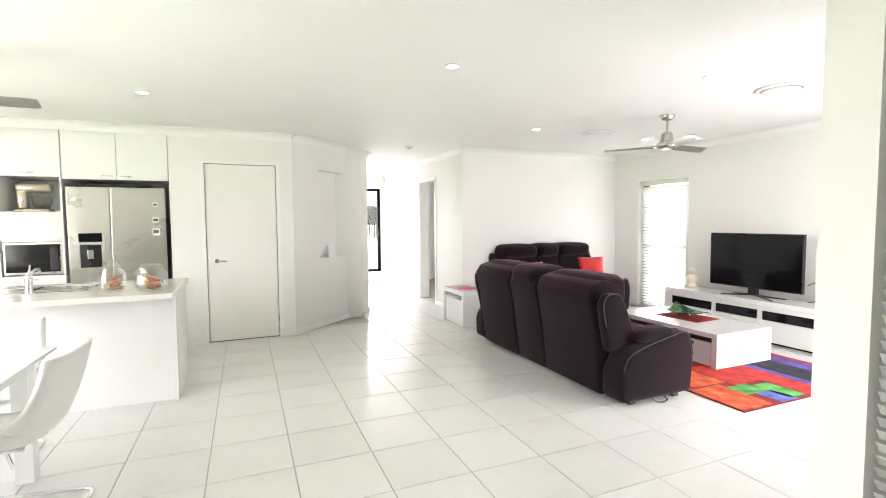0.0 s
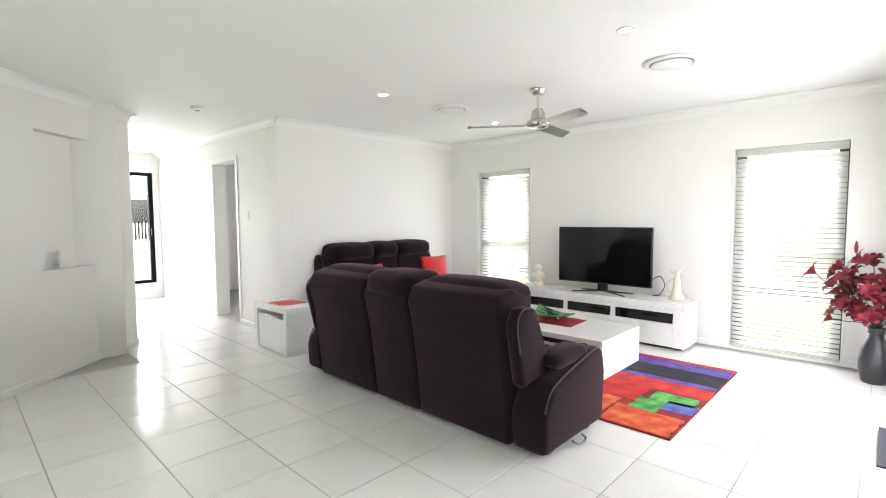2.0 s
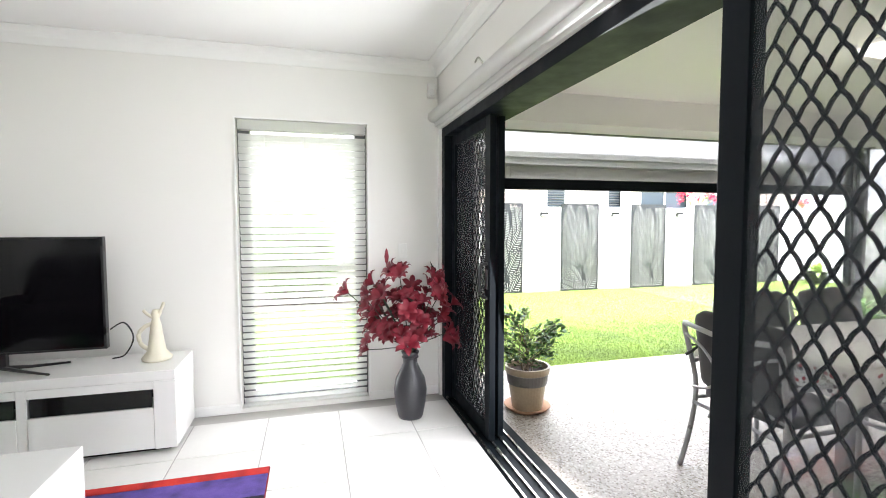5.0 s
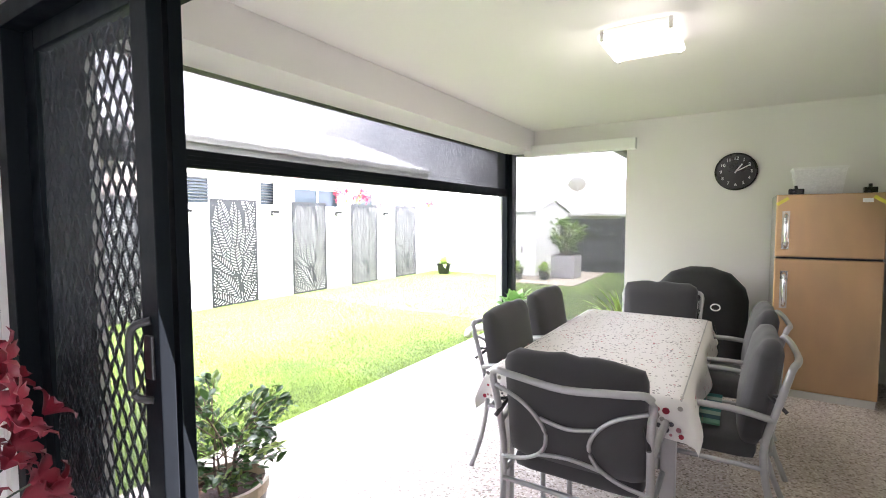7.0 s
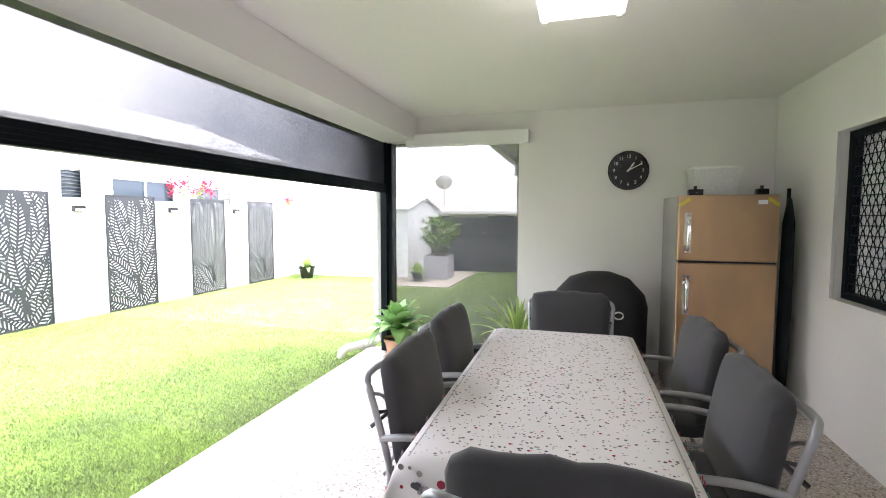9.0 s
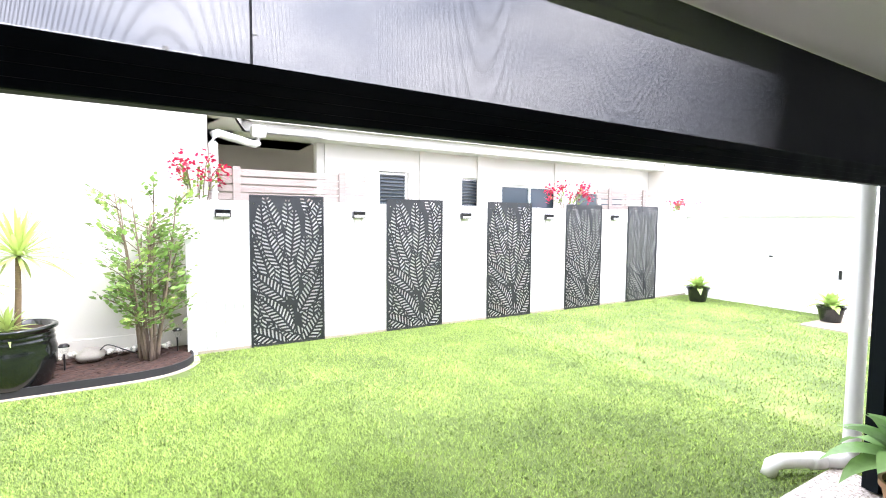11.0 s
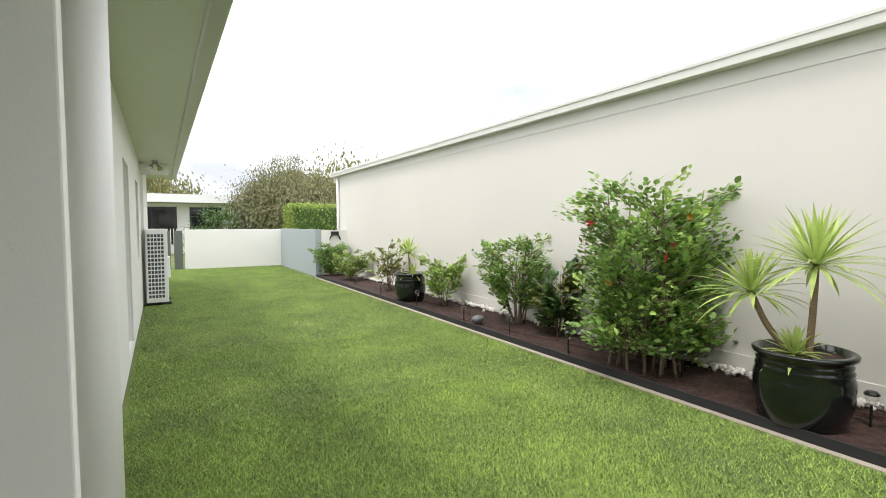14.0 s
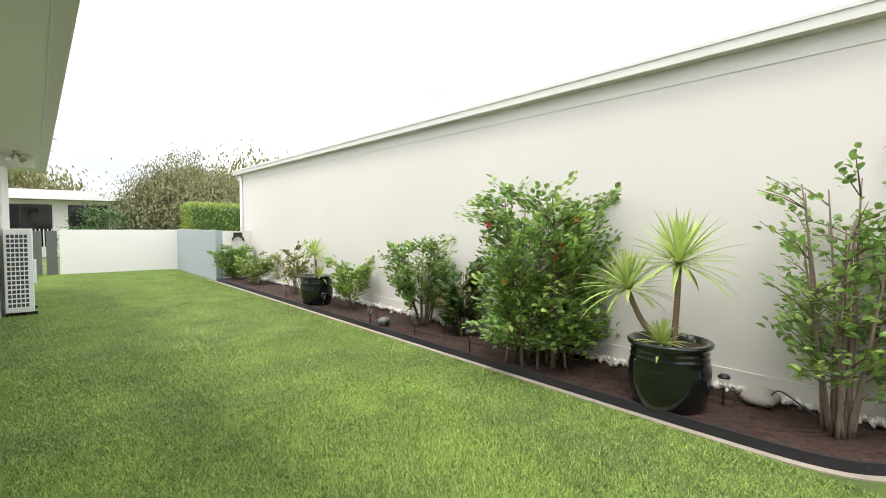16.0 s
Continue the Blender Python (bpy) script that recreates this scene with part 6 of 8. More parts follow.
# outdoor screens
CLOTH1 = screen_cloth("outdoor_screen_cloth", (0.020, 0.022, 0.028), 0.46)
CORDM = surf("dark_screen_thread", (0.020, 0.022, 0.028), 0.8, vary=0.1, bump=0)
CLOTH2 = screen_cloth("outdoor_screen_cloth_sheer", (0.07, 0.073, 0.075), 0.42)
z1 = thing("outdoor_screen", "half lowered black mesh screen on the open side of the patio", "blind", (6.20, -1.43, 0), 0, "outdoor screens")
part("fabric", boxes(((-0.0005, -2.18, 1.782), (0.0005, 2.18, 2.208))), CLOTH1, z1, "dark see-through mesh")
cord = bmesh.new()
for k in range(2905):
    yk = -2.178 + k * 0.0015
    add_box(cord, (-0.0011, yk - 0.00019, 1.784), (-0.0006, yk + 0.00019, 2.206))
tagged(part("warp_thread", cord, CORDM, z1, "dark upright threads of the mesh"), kind="stuff")
part("bottom_bar", boxes(((-0.022, -2.18, 1.685), (0.022, 2.18, 1.781)), bevel=0.006), DARKAL, z1)
for k in range(3):
    part("bar_groove", boxes(((-0.0245, -2.175, 1.703 + k * 0.022), (-0.0221, 2.175, 1.709 + k * 0.022))), DARKAL, z1)
for y in (-2.205, 2.20):
    part("side_channel", boxes(((-0.028, y - 0.024, 0.0), (0.028, y + 0.024, 2.208)), bevel=0.003), DARKAL, z1)
z2 = thing("outdoor_screen", "fully lowered grey mesh screen at the patio end", "blind", (5.42, -3.72, 0), 0, "outdoor screens")
part("fabric", boxes(((-0.62, -0.002, 0.075), (0.70, 0.002, 2.20))), CLOTH2, z2, "sheer grey mesh")
part("bottom_bar", boxes(((-0.62, -0.022, -0.01), (0.70, 0.022, 0.074)), bevel=0.005), DARKAL, z2)
part("cassette", boxes(((-0.72, 0.071, 2.145), (0.52, 0.16, 2.27)), bevel=0.008), WHITEP, z2, "white cassette")
structure("post", boxes(((6.13, -3.79, -0.2), (6.26, -3.652, 2.208)), bevel=0.004), DARKAL, "black corner post of the patio", "post")


# plants on the patio
def pot_round(name, label, place, r, h, material, saucer=None, soil=True):
    p = thing(name, label, "plant pot", place)
    part("pot", lathe([(0.0, 0.0), (r * 0.68, 0.0), (r * 0.72, 0.02), (r * 0.95, h * 0.8), (r * 0.97, h * 0.84), (r * 1.05, h * 0.86), (r * 1.06, h), (r * 0.95, h), (r * 0.90, h * 0.86), (0.0, h * 0.84)], 36), material, p, smooth=False)
    if saucer:
        part("saucer", lathe([(0.0, -0.001), (r * 0.9, -0.001), (r * 1.1, 0.028), (r * 1.06, 0.032), (r * 0.86, 0.008), (0.0, 0.006)], 36), saucer, p, smooth=True)
    if soil:
        part("soil", lathe([(0.0, h * 0.88), (r * 0.92, h * 0.87)], 24), MULCH, p)
    return p


LEAFS = {k: surf("leaf_" + k, c, 0.45, vary=0.35, scale=6, grain=40, bump=0.1, each=0.4) for k, c in [("mid", (0.15, 0.245, 0.06)), ("deep", (0.060, 0.115, 0.030)), ("light", (0.24, 0.335, 0.085)), ("lime", (0.33, 0.41, 0.12)), ("olive", (0.18, 0.18, 0.06)), ("yellow", (0.45, 0.36, 0.04)), ("jade", (0.055, 0.115, 0.030)), ("agave", (0.17, 0.30, 0.09))]}
for leaf_mat in LEAFS.values():
    per_piece(leaf_mat, 0.6, 1.45)
    ln_, ll_ = leaf_mat.node_tree.nodes, leaf_mat.node_tree.links
    thin, leaf_mix = ln_.new("ShaderNodeBsdfTranslucent"), ln_.new("ShaderNodeMixShader")
    leaf_mix.inputs["Fac"].default_value = 0.35
    ll_.new(ln_["Principled BSDF"].inputs["Base Color"].links[0].from_socket, thin.inputs["Color"])
    ll_.new(ln_["Principled BSDF"].outputs[0], leaf_mix.inputs[1])
    ll_.new(thin.outputs[0], leaf_mix.inputs[2])
    ll_.new(leaf_mix.outputs[0], ln_["Material Output"].inputs["Surface"])
BARK = surf("grey_brown_bark", (0.20, 0.15, 0.11), 0.9, vary=0.25, scale=12, grain=70, bump=0.5)
REDF = surf("red_flower", (0.55, 0.012, 0.03), 0.6, vary=0.2)
PINKF = surf("crimson_bract", (0.66, 0.025, 0.11), 0.6, vary=0.2)


def leaf_shape(length, width, curl=0.15, plain=False):
    """One folded, drooping leaf."""
    v = []
    outline = ((0, 0.08), (0.5, 1.0), (1.0, 0.02)) if plain else ((0, 0.08), (0.25, 0.8), (0.55, 1.0), (0.8, 0.6), (1.0, 0.02))
    for u, w in outline:
        z = -curl * length * u * u
        v += [(-width / 2 * w, length * u, z + 0.10 * width * w), (0, length * u, z), (width / 2 * w, length * u, z + 0.10 * width * w)]
    f = []
    for i in range(len(outline) - 1):
        f += [(3 * i, 3 * i + 1, 3 * i + 4, 3 * i + 3), (3 * i + 1, 3 * i + 2, 3 * i + 5, 3 * i + 4)]
    return v, f


def leaf_mass(places, length, width, curl, rr, up=0.3, plain=False):
    """Many leaves in one mesh: each place is (point, outward)."""
    lv, lf = leaf_shape(1.0, width / length, curl, plain)
    V, F = [], []
    for p, o in places:
        s = length * rr.uniform(0.65, 1.25)
        d = (Vector(o) + Vector((rr.uniform(-0.7, 0.7), rr.uniform(-0.7, 0.7), rr.uniform(-0.5, 0.5) + up))).normalized()
        q = d.to_track_quat("Y", "Z").to_matrix() @ Matrix.Rotation(rr.uniform(-0.8, 0.8), 3, "Y")
        base = len(V)
        V += [Vector(p) + q @ (Vector(c) * s) for c in lv]
        F += [tuple(base + i for i in f) for f in lf]
    return V, F


def shrub(name, label, place, height, width, seed, leaf="mid", leaf_len=0.07, leaf_w=0.04, trunks=5, twigs=26, per=16, low=0.25, second=None, spread=1.0, tilt=0.5, foot=0.05):
    """A shrub: tapering stems that fork into twigs, leaves along the twigs."""
    rr = random.Random(seed)
    s = thing(name, label, "shrub", place)
    bm = bmesh.new()
    tips = []
    for k in range(trunks):
        a = 2 * math.pi * k / trunks + rr.uniform(-0.4, 0.4)
        rad = width * 0.5 * rr.uniform(0.05, 0.8)
        top = Vector((rad * math.cos(a) * spread, rad * math.sin(a), height * rr.uniform(0.62, 0.9)))
        bs = foot * rr.uniform(0.3, 1.0)
        base = Vector((bs * math.cos(a), bs * math.sin(a), -0.02))
        mid = base.lerp(top, 0.45) + Vector((rr.uniform(-0.05, 0.05), rr.uniform(-0.05, 0.05), height * 0.04))
        line = curve_points([base, mid, top], 5)
        r0 = 0.006 + 0.0055 * height
        tube(line, [r0 * (1 - 0.75 * i / (len(line) - 1)) for i in range(len(line))], 6, bm)
        for q in range(max(2, twigs // trunks)):
            u = rr.uniform(low, 1.0)
            p = line[min(len(line) - 1, int(u * (len(line) - 1)))]
            aa = a + rr.uniform(-1.6, 1.6)
            ln = width * rr.uniform(0.14, 0.36)
            e = p + Vector((ln * math.cos(aa), ln * math.sin(aa), ln * rr.uniform(0.2, 1.1) * (1 - tilt * 0.4)))
            e.z = min(e.z, height * rr.uniform(0.93, 1.0))
            m = p.lerp(e, 0.5) + Vector((0, 0, 0.02))
            tube([p, m, e], [r0 * 0.35, r0 * 0.25, r0 * 0.12], 4, bm)
            tips.append((p, e))
    part("stem", bm, BARK, s, smooth=True)
    sets = {leaf: [], (second or leaf): []}
    for n, (p, e) in enumerate(tips):
        for q in range(per):
            u = 0.25 + 0.75 * rr.random() ** 0.7
            at = p.lerp(e, u) + Vector((rr.uniform(-1, 1), rr.uniform(-1, 1), rr.uniform(-1, 1))) * 0.05 * width
            key = second if second and (n % 4 == 0) else leaf
            sets[key].append((at, (e - p).normalized()))
    for key, places in sets.items():
        if places:
            V, F = leaf_mass(places, leaf_len, leaf_w, 0.25, rr)
            o = new("foliage", raw("foliage", V, F, LEAFS[key]))
            o.parent = s
            tagged(o, kind="stuff")
    s["tips"] = len(tips)
    return s, tips


def blossoms(s, tips, count, seed, material, size=0.035):
    rr = random.Random(seed)
    for k in range(count):
        p, e = rr.choice(tips)
        bm = bmesh.new()
        for q in range(5):
            a = q * 1.2566
            vs = [bm.verts.new(c) for c in ((0, 0, 0), (size * math.cos(a - 0.5), size * math.sin(a - 0.5), size * 0.4), (1.2 * size * math.cos(a), 1.2 * size * math.sin(a), size * 0.3), (size * math.cos(a + 0.5), size * math.sin(a + 0.5), size * 0.4))]
            bm.faces.new(vs)
        bm.transform(Matrix.Translation(e + Vector((-0.03, 0, 0.01))) @ Euler((rr.uniform(-1, 1), -1.2, rr.uniform(-1, 1))).to_matrix().to_4x4())
        part("blossom", bm, material, s, "bright open flower")


pj = pot_round("plant_pot", "glazed sand and grey clay pot with a saucer on the patio", (5.55, 0.58, -0.011), 0.16, 0.33, surf("sand_glaze", (0.48, 0.38, 0.26), 0.35, vary=0.25, scale=4), TERRA)
part("glaze_band", lathe([(0.150, 0.20), (0.157, 0.24), (0.160, 0.275), (0.156, 0.28), (0.148, 0.20)], 36), surf("grey_glaze", (0.20, 0.19, 0.18), 0.3, vary=0.2), pj, "grey glazed band")
shrub("jade_plant", "bushy jade plant with thick green leaves", (5.55, 0.58, 0.26), 0.46, 0.62, 21, "jade", 0.048, 0.026, 6, 60, 13, 0.3, "light")


def rosette(name, label, place, count, length, width, rise, seed, mat_name, category="plant", fold=0.12):
    """A rosette of long leaves from one point."""
    rr = random.Random(seed)
    p = thing(name, label, category, place)
    fill_rosette(p, Vector((0, 0, 0)), count, length, width, rise, rr, mat_name, fold)
    return p


def fill_rosette(p, at, count, length, width, rise, rr, mat_name, fold=0.12, sag=1.0):
    for k in range(count):
        a = k * 2.39996 + rr.uniform(-0.2, 0.2)
        e = rise[0] + (rise[1] - rise[0]) * (k / max(1, count - 1)) + rr.uniform(-0.08, 0.08)
        L = length * rr.uniform(0.8, 1.1) * (0.75 + 0.25 * math.cos(e))
        V, F = [], []
        n = 7
        for i in range(n + 1):
            u = i / n
            w = width * (0.45 + 1.6 * u * (1 - u) * 1.4) * (1 - u ** 6) * 0.6
            bend = e - sag * 0.9 * u * u * (1.2 - e / 1.6) * 0.5
            x, z = L * u * math.cos(bend), L * u * math.sin(bend)
            for sgn, up in ((-1, fold), (0, 0), (1, fold)):
                V.append(at + Vector((x * math.cos(a) - sgn * w * math.sin(a), x * math.sin(a) + sgn * w * math.cos(a), z + up * w)))
        for i in range(n):
            for c in range(2):
                q = i * 3 + c
                F.append((q, q + 1, q + 4, q + 3))
        o = new("leaf", raw("leaf", V, F, LEAFS[mat_name], True))
        o.parent = p


pot_round("plant_pot", "terracotta pot on a saucer by the patio post", (5.97, -3.40, -0.011), 0.135, 0.22, TERRA, TERRA)
rosette("agave", "pale green foxtail agave in a terracotta pot", (5.97, -3.40, 0.30), 34, 0.40, 0.125, (0.0, 1.5), 4, "agave", fold=0.25)
pot_round("plant_pot", "dark pot at the patio end wall", (4.76, -3.44, -0.011), 0.13, 0.24, BLACK)
rosette("cordyline", "green strappy cordyline in a dark pot", (4.76, -3.44, 0.22), 30, 0.60, 0.032, (0.6, 1.5), 6, "light")


# ---- garden ----
WHITEB = surf("white_fence_paint", (0.74, 0.73, 0.71), 0.6, vary=0.05, scale=5, grain=50, bump=0.15, each=0.3, stretch=(4, 4, 0.5))
CONC = surf("pale_concrete", (0.33, 0.285, 0.225), 0.9, vary=0.15, scale=5, grain=120, bump=0.4)
BLKGLAZE = surf("black_glaze", (0.006, 0.008, 0.008), 0.15, vary=0.1, bump=0.01, coat=0.2)
WEATHER = surf("weathered_timber", (0.25, 0.21, 0.19), 0.9, vary=0.30, scale=3, grain=40, bump=0.5, each=0.4, stretch=(2, 1, 14))
DARKFENCE = surf("charcoal_fence_paint", (0.055, 0.058, 0.062), 0.75, vary=0.15, scale=4, each=0.3)
YTRUNK = surf("yucca_bark", (0.22, 0.15, 0.09), 0.9, vary=0.3, scale=18, grain=60, bump=0.6, stretch=(1, 1, 4))
STONE = surf("white_pebble", (0.66, 0.63, 0.58), 0.7, vary=0.15, scale=10)
NBCREAM = surf("cream_eave_paint", (0.62, 0.61, 0.56), 0.5, vary=0.03)
DPIPE = surf("painted_downpipe", (0.70, 0.69, 0.66), 0.45, vary=0.03)
BLUEW = surf("blue_grey_render", (0.33, 0.37, 0.38), 0.85, vary=0.05, scale=0.8, grain=200, bump=0.2)

# planting bed with edging and concrete strip
edge = curve_points([(11.18, -0.50, 0), (10.95, -0.50, 0), (10.72, -0.38, 0), (10.57, -0.10, 0), (10.53, 0.5, 0), (10.53, 2.0, 0), (10.545, 5.0, 0), (10.565, 9.0, 0), (10.585, 13.0, 0)], 6)


def ribbon(points, inner, outer, z0, z1):
    """A low kerb along points between two offsets to its left."""
    bm = bmesh.new()
    rows = []
    for i, p in enumerate(points):
        d = (points[min(i + 1, len(points) - 1)] - points[max(i - 1, 0)]).normalized()
        n = Vector((-d.y, d.x, 0))
        rows.append([bm.verts.new(p + n * o + Vector((0, 0, z))) for o, z in ((inner, z0), (inner, z1), (outer, z1), (outer, z0))])
    for a, b in zip(rows, rows[1:]):
        for k in range(4):
            bm.faces.new((a[k], a[(k + 1) % 4], b[(k + 1) % 4], b[k]))
    bm.faces.new(rows[0]), bm.faces.new(rows[-1][::-1])
    bmesh.ops.recalc_face_normals(bm, faces=bm.faces[:])
    return bm


structure("edging_bed", ribbon(edge, 0.0, -0.02, -0.12, 0.008), surf("dark_edging", (0.016, 0.016, 0.018), 0.7, vary=0.2), "dark plastic garden bed edging", "edging")
structure("strip_concrete", ribbon(edge, 0.065, 0.002, -0.12, -0.066), CONC, "pale concrete mowing strip along the bed", "edging")
bm = bmesh.new()
loop = [bm.verts.new((p.x + 0.02, p.y + (0.02 if p.y < 0 else 0), 0)) for p in edge] + [bm.verts.new((11.57, 13.0, 0)), bm.verts.new((11.57, -0.5, 0))]
face = bm.faces.new(loop)
bmesh.ops.triangulate(bm, faces=[face])
bmesh.ops.subdivide_edges(bm, edges=bm.edges[:], cuts=3)
for v in bm.verts:
    v.co.z = -0.02 + 0.025 * noise.noise(v.co * 3)
bmesh.ops.recalc_face_normals(bm, faces=bm.faces[:])
structure("mulch_bed", bm, MULCH, "dark brown bark mulch in the garden bed", "garden bed")
rr = random.Random(17)
V, F = [], []
for k in range(2600):
    x, y, s = rr.uniform(10.58, 11.52), rr.uniform(-0.4, 8.0), rr.uniform(0.010, 0.03)
    a = rr.uniform(0, 6.28)
    dx, dy = s * math.cos(a), s * math.sin(a)
    z = 0.004 + 0.012 * rr.random() + 0.025 * noise.noise((x * 3, y * 3, 0))
    b = len(V)
    V += [(x - dx, y - dy, z), (x + dy * 0.35, y - dx * 0.35, z + 0.006), (x + dx, y + dy, z + 0.01 * rr.random()), (x - dy * 0.35, y + dx * 0.35, z + 0.002)]
    F.append((b, b + 1, b + 2, b + 3))
tagged(new("bark_chips", raw("bark_chips", V, F, MULCH)), "loose brown bark chips over the bed", "mulch", "", "stuff")
bm = bmesh.new()
for k in range(900):
    y = rr.uniform(-0.3, 12.5)
    x = 11.54 - abs(rr.gauss(0, 0.075))
    r = rr.uniform(0.018, 0.036)
    bmesh.ops.create_icosphere(bm, subdivisions=1, radius=r, matrix=Matrix.Translation((x, y, 0.012 + 0.4 * r)) @ Euler((rr.random() * 3, rr.random() * 3, 0)).to_matrix().to_4x4() @ Matrix.Diagonal((1.2, 0.9, 0.65, 1)))
tagged(new("white_pebbles", mesh_of("white_pebbles", bm, STONE)), "white pebbles along the foot of the rendered wall", "pebbles", "", "stuff")

# neighbouring house
nb = tagged(new("neighbour_house"), "neighbouring beige rendered house with a pale metal roof", "house", "", "structure")
part("wall", boxes(((11.57, -0.73, -0.2), (11.80, 13.9, 2.90))), NBWALL, nb)
part("wall", boxes(((11.80, -0.73, -0.2), (13.4, -0.60, 2.90))), NBWALL, nb)
# porch wall coloured darker than the house render, for the recess's shade
part("porch_wall", boxes(((14.6, -3.6, -0.2), (14.8, -0.6, 2.95))), surf("shaded_porch_wall", (0.34, 0.30, 0.26), 0.9), nb, "recessed porch wall with its shade put into the colour")
WIN = [(-4.31, -3.69, 0.9, 2.38), (-6.08, -5.51, 0.9, 2.35), (-8.20, -6.54, 0.9, 2.26), (-10.56, -8.75, 0.9, 2.2)]
part("wall", wall_mesh((13.4, -11.4, -0.2), (13.6, -2.55, 2.95), 1, WIN), NBWALL, nb)
for y0, y1, z0, z1 in WIN:
    bars = [((13.46, y0, z0), (13.50, y0 + 0.05, z1)), ((13.46, y1 - 0.05, z0), (13.50, y1, z1)), ((13.46, y0 + 0.05, z1 - 0.05), (13.50, y1 - 0.05, z1))]
    if y1 - y0 > 1:
        bars.append(((13.46, (y0 + y1) / 2 - 0.02, z0), (13.50, (y0 + y1) / 2 + 0.02, z1 - 0.05)))
    w = part("window", boxes(*bars), WHITEP, nb)
    part("pane", boxes(((13.50, y0, z0), (13.52, y1, z1))), surf("dim_window_glass", (0.06, 0.08, 0.10), 0.08, bump=0), w)
    if y1 - y0 < 1:
        me = mesh_of("louvre", boxes(((-0.02, -(y1 - y0) / 2 + 0.05, -0.004), (0.02, (y1 - y0) / 2 - 0.05, 0.004))), surf("grey_louvre", (0.16, 0.17, 0.18), 0.5))
        for k in range(22):
            o = new("louvre", me)
            o.parent = w
            o.matrix_basis = pose(13.47, (y0 + y1) / 2, z0 + 0.30 + k * 0.065, 0, 30, 0)
for y in (-3.1, -4.95, -6.3, -8.45):
    part("pier", boxes(((13.36, y - 0.02, -0.2), (13.399, y + 0.42, 2.92))), NBWALL, nb)
part("return_wall", boxes(((12.9, -11.6, -0.2), (13.6, -11.41, 2.95))), NBWALL, nb)


def eave_run(points, name, top=3.07):
    """Gutter, fascia and soffit along points, outside to the left."""
    pts = [Vector((x, y, 0)) for x, y in points]
    for nm, inn, outr, z0, z1, mat in (("gutter", -0.02, 0.10, top - 0.11, top, NBCREAM), ("gutter_lip", 0.10, 0.112, top - 0.025, top + 0.004, NBCREAM), ("fascia", -0.06, -0.022, top - 0.27, top - 0.02, NBCREAM), ("soffit", -0.62, -0.06, top - 0.262, top - 0.25, NBCREAM)):
        part(nm, ribbon(pts, inn, outr, z0, z1), mat, nb)


eave_run([(12.93, -1.33), (11.54, -0.98), (11.54, 14.3)], "eave", 3.06)
eave_run([(12.93, -12.0), (12.93, -1.2)], "eave", 3.06)
porch = bmesh.new()
pf_ = [porch.verts.new((x, y, 2.80)) for x, y in ((11.81, -0.74), (11.81, -1.06), (12.90, -1.34), (12.90, -2.54), (14.59, -2.54), (14.59, -0.74))]
porch.faces.new(pf_)
bmesh.ops.solidify(porch, geom=porch.faces[:], thickness=0.04)
part("porch_ceiling", porch, NBCREAM, nb)
part("footing", boxes(((11.555, -0.72, -0.2), (11.569, 13.9, 0.17)), bevel=0.003), NBWALL, nb, "slightly proud rendered footing")
roof = bmesh.new()
for quad in (((11.48, 14.3, 3.06), (11.48, -1.0, 3.06), (16.5, -1.0, 4.85), (16.5, 14.3, 4.85)), ((11.48, -1.0, 3.06), (12.9, -1.35, 3.06), (16.5, -1.35, 4.4), (16.5, -1.0, 4.85)), ((12.9, -1.0, 3.06), (12.9, -12.0, 3.06), (16.5, -12.0, 4.4), (16.5, -1.0, 4.4))):
    roof.faces.new([roof.verts.new(c) for c in quad])
bmesh.ops.recalc_face_normals(roof, faces=roof.faces[:])
bmesh.ops.solidify(roof, geom=roof.faces[:], thickness=0.04)
rf = part("roof", roof, ROOFW, nb)
me = mesh_of("roof_rib", boxes(((0.0, -0.012, 0.0), (5.3, 0.012, 0.018))), ROOFW)
for k in range(34):
    o = new("roof_rib", me)
    o.parent = rf
    o.matrix_basis = pose(11.50, -0.9 + k * 0.45, 3.07, 0, -19.6, 0)
part("downpipe", tube([(12.72, -1.50, 2.70), (12.70, -1.48, 2.60), (12.60, -1.42, 2.56), (11.74, -0.86, 2.54), (11.66, -0.81, 2.51), (11.64, -0.80, 2.40), (11.64, -0.80, 0.1)], 0.052, 14), DPIPE, nb, "cream downpipe", True)
part("rainhead", boxes(((12.64, -1.60, 2.68), (12.86, -1.40, 2.86)), bevel=0.03), DPIPE, nb)
part("downpipe", tube([(11.53, 13.80, -0.1), (11.53, 13.80, 2.9)], 0.045, 12), DPIPE, nb, "cream downpipe", True)
part("vent_pipe", tube([(13.6, -0.35, 3.8), (13.6, -0.35, 4.05)], 0.05, 10), GUTTER, nb)
an = thing("antenna", "thin television mast on the neighbouring roof", "antenna", (14.2, -1.65, 3.86))
part("mast", tube([(0, 0, 0), (0, 0, 1.5)], 0.024, 8), DARKFENCE, an)
part("base", boxes(((-0.14, -0.14, -0.1), (0.14, 0.14, 0.03))), GUTTER, an)
part("dish_arm", tube([(0, 0, 0.8), (0.05, -0.10, 0.85)], 0.02, 6), GUTTER, an)


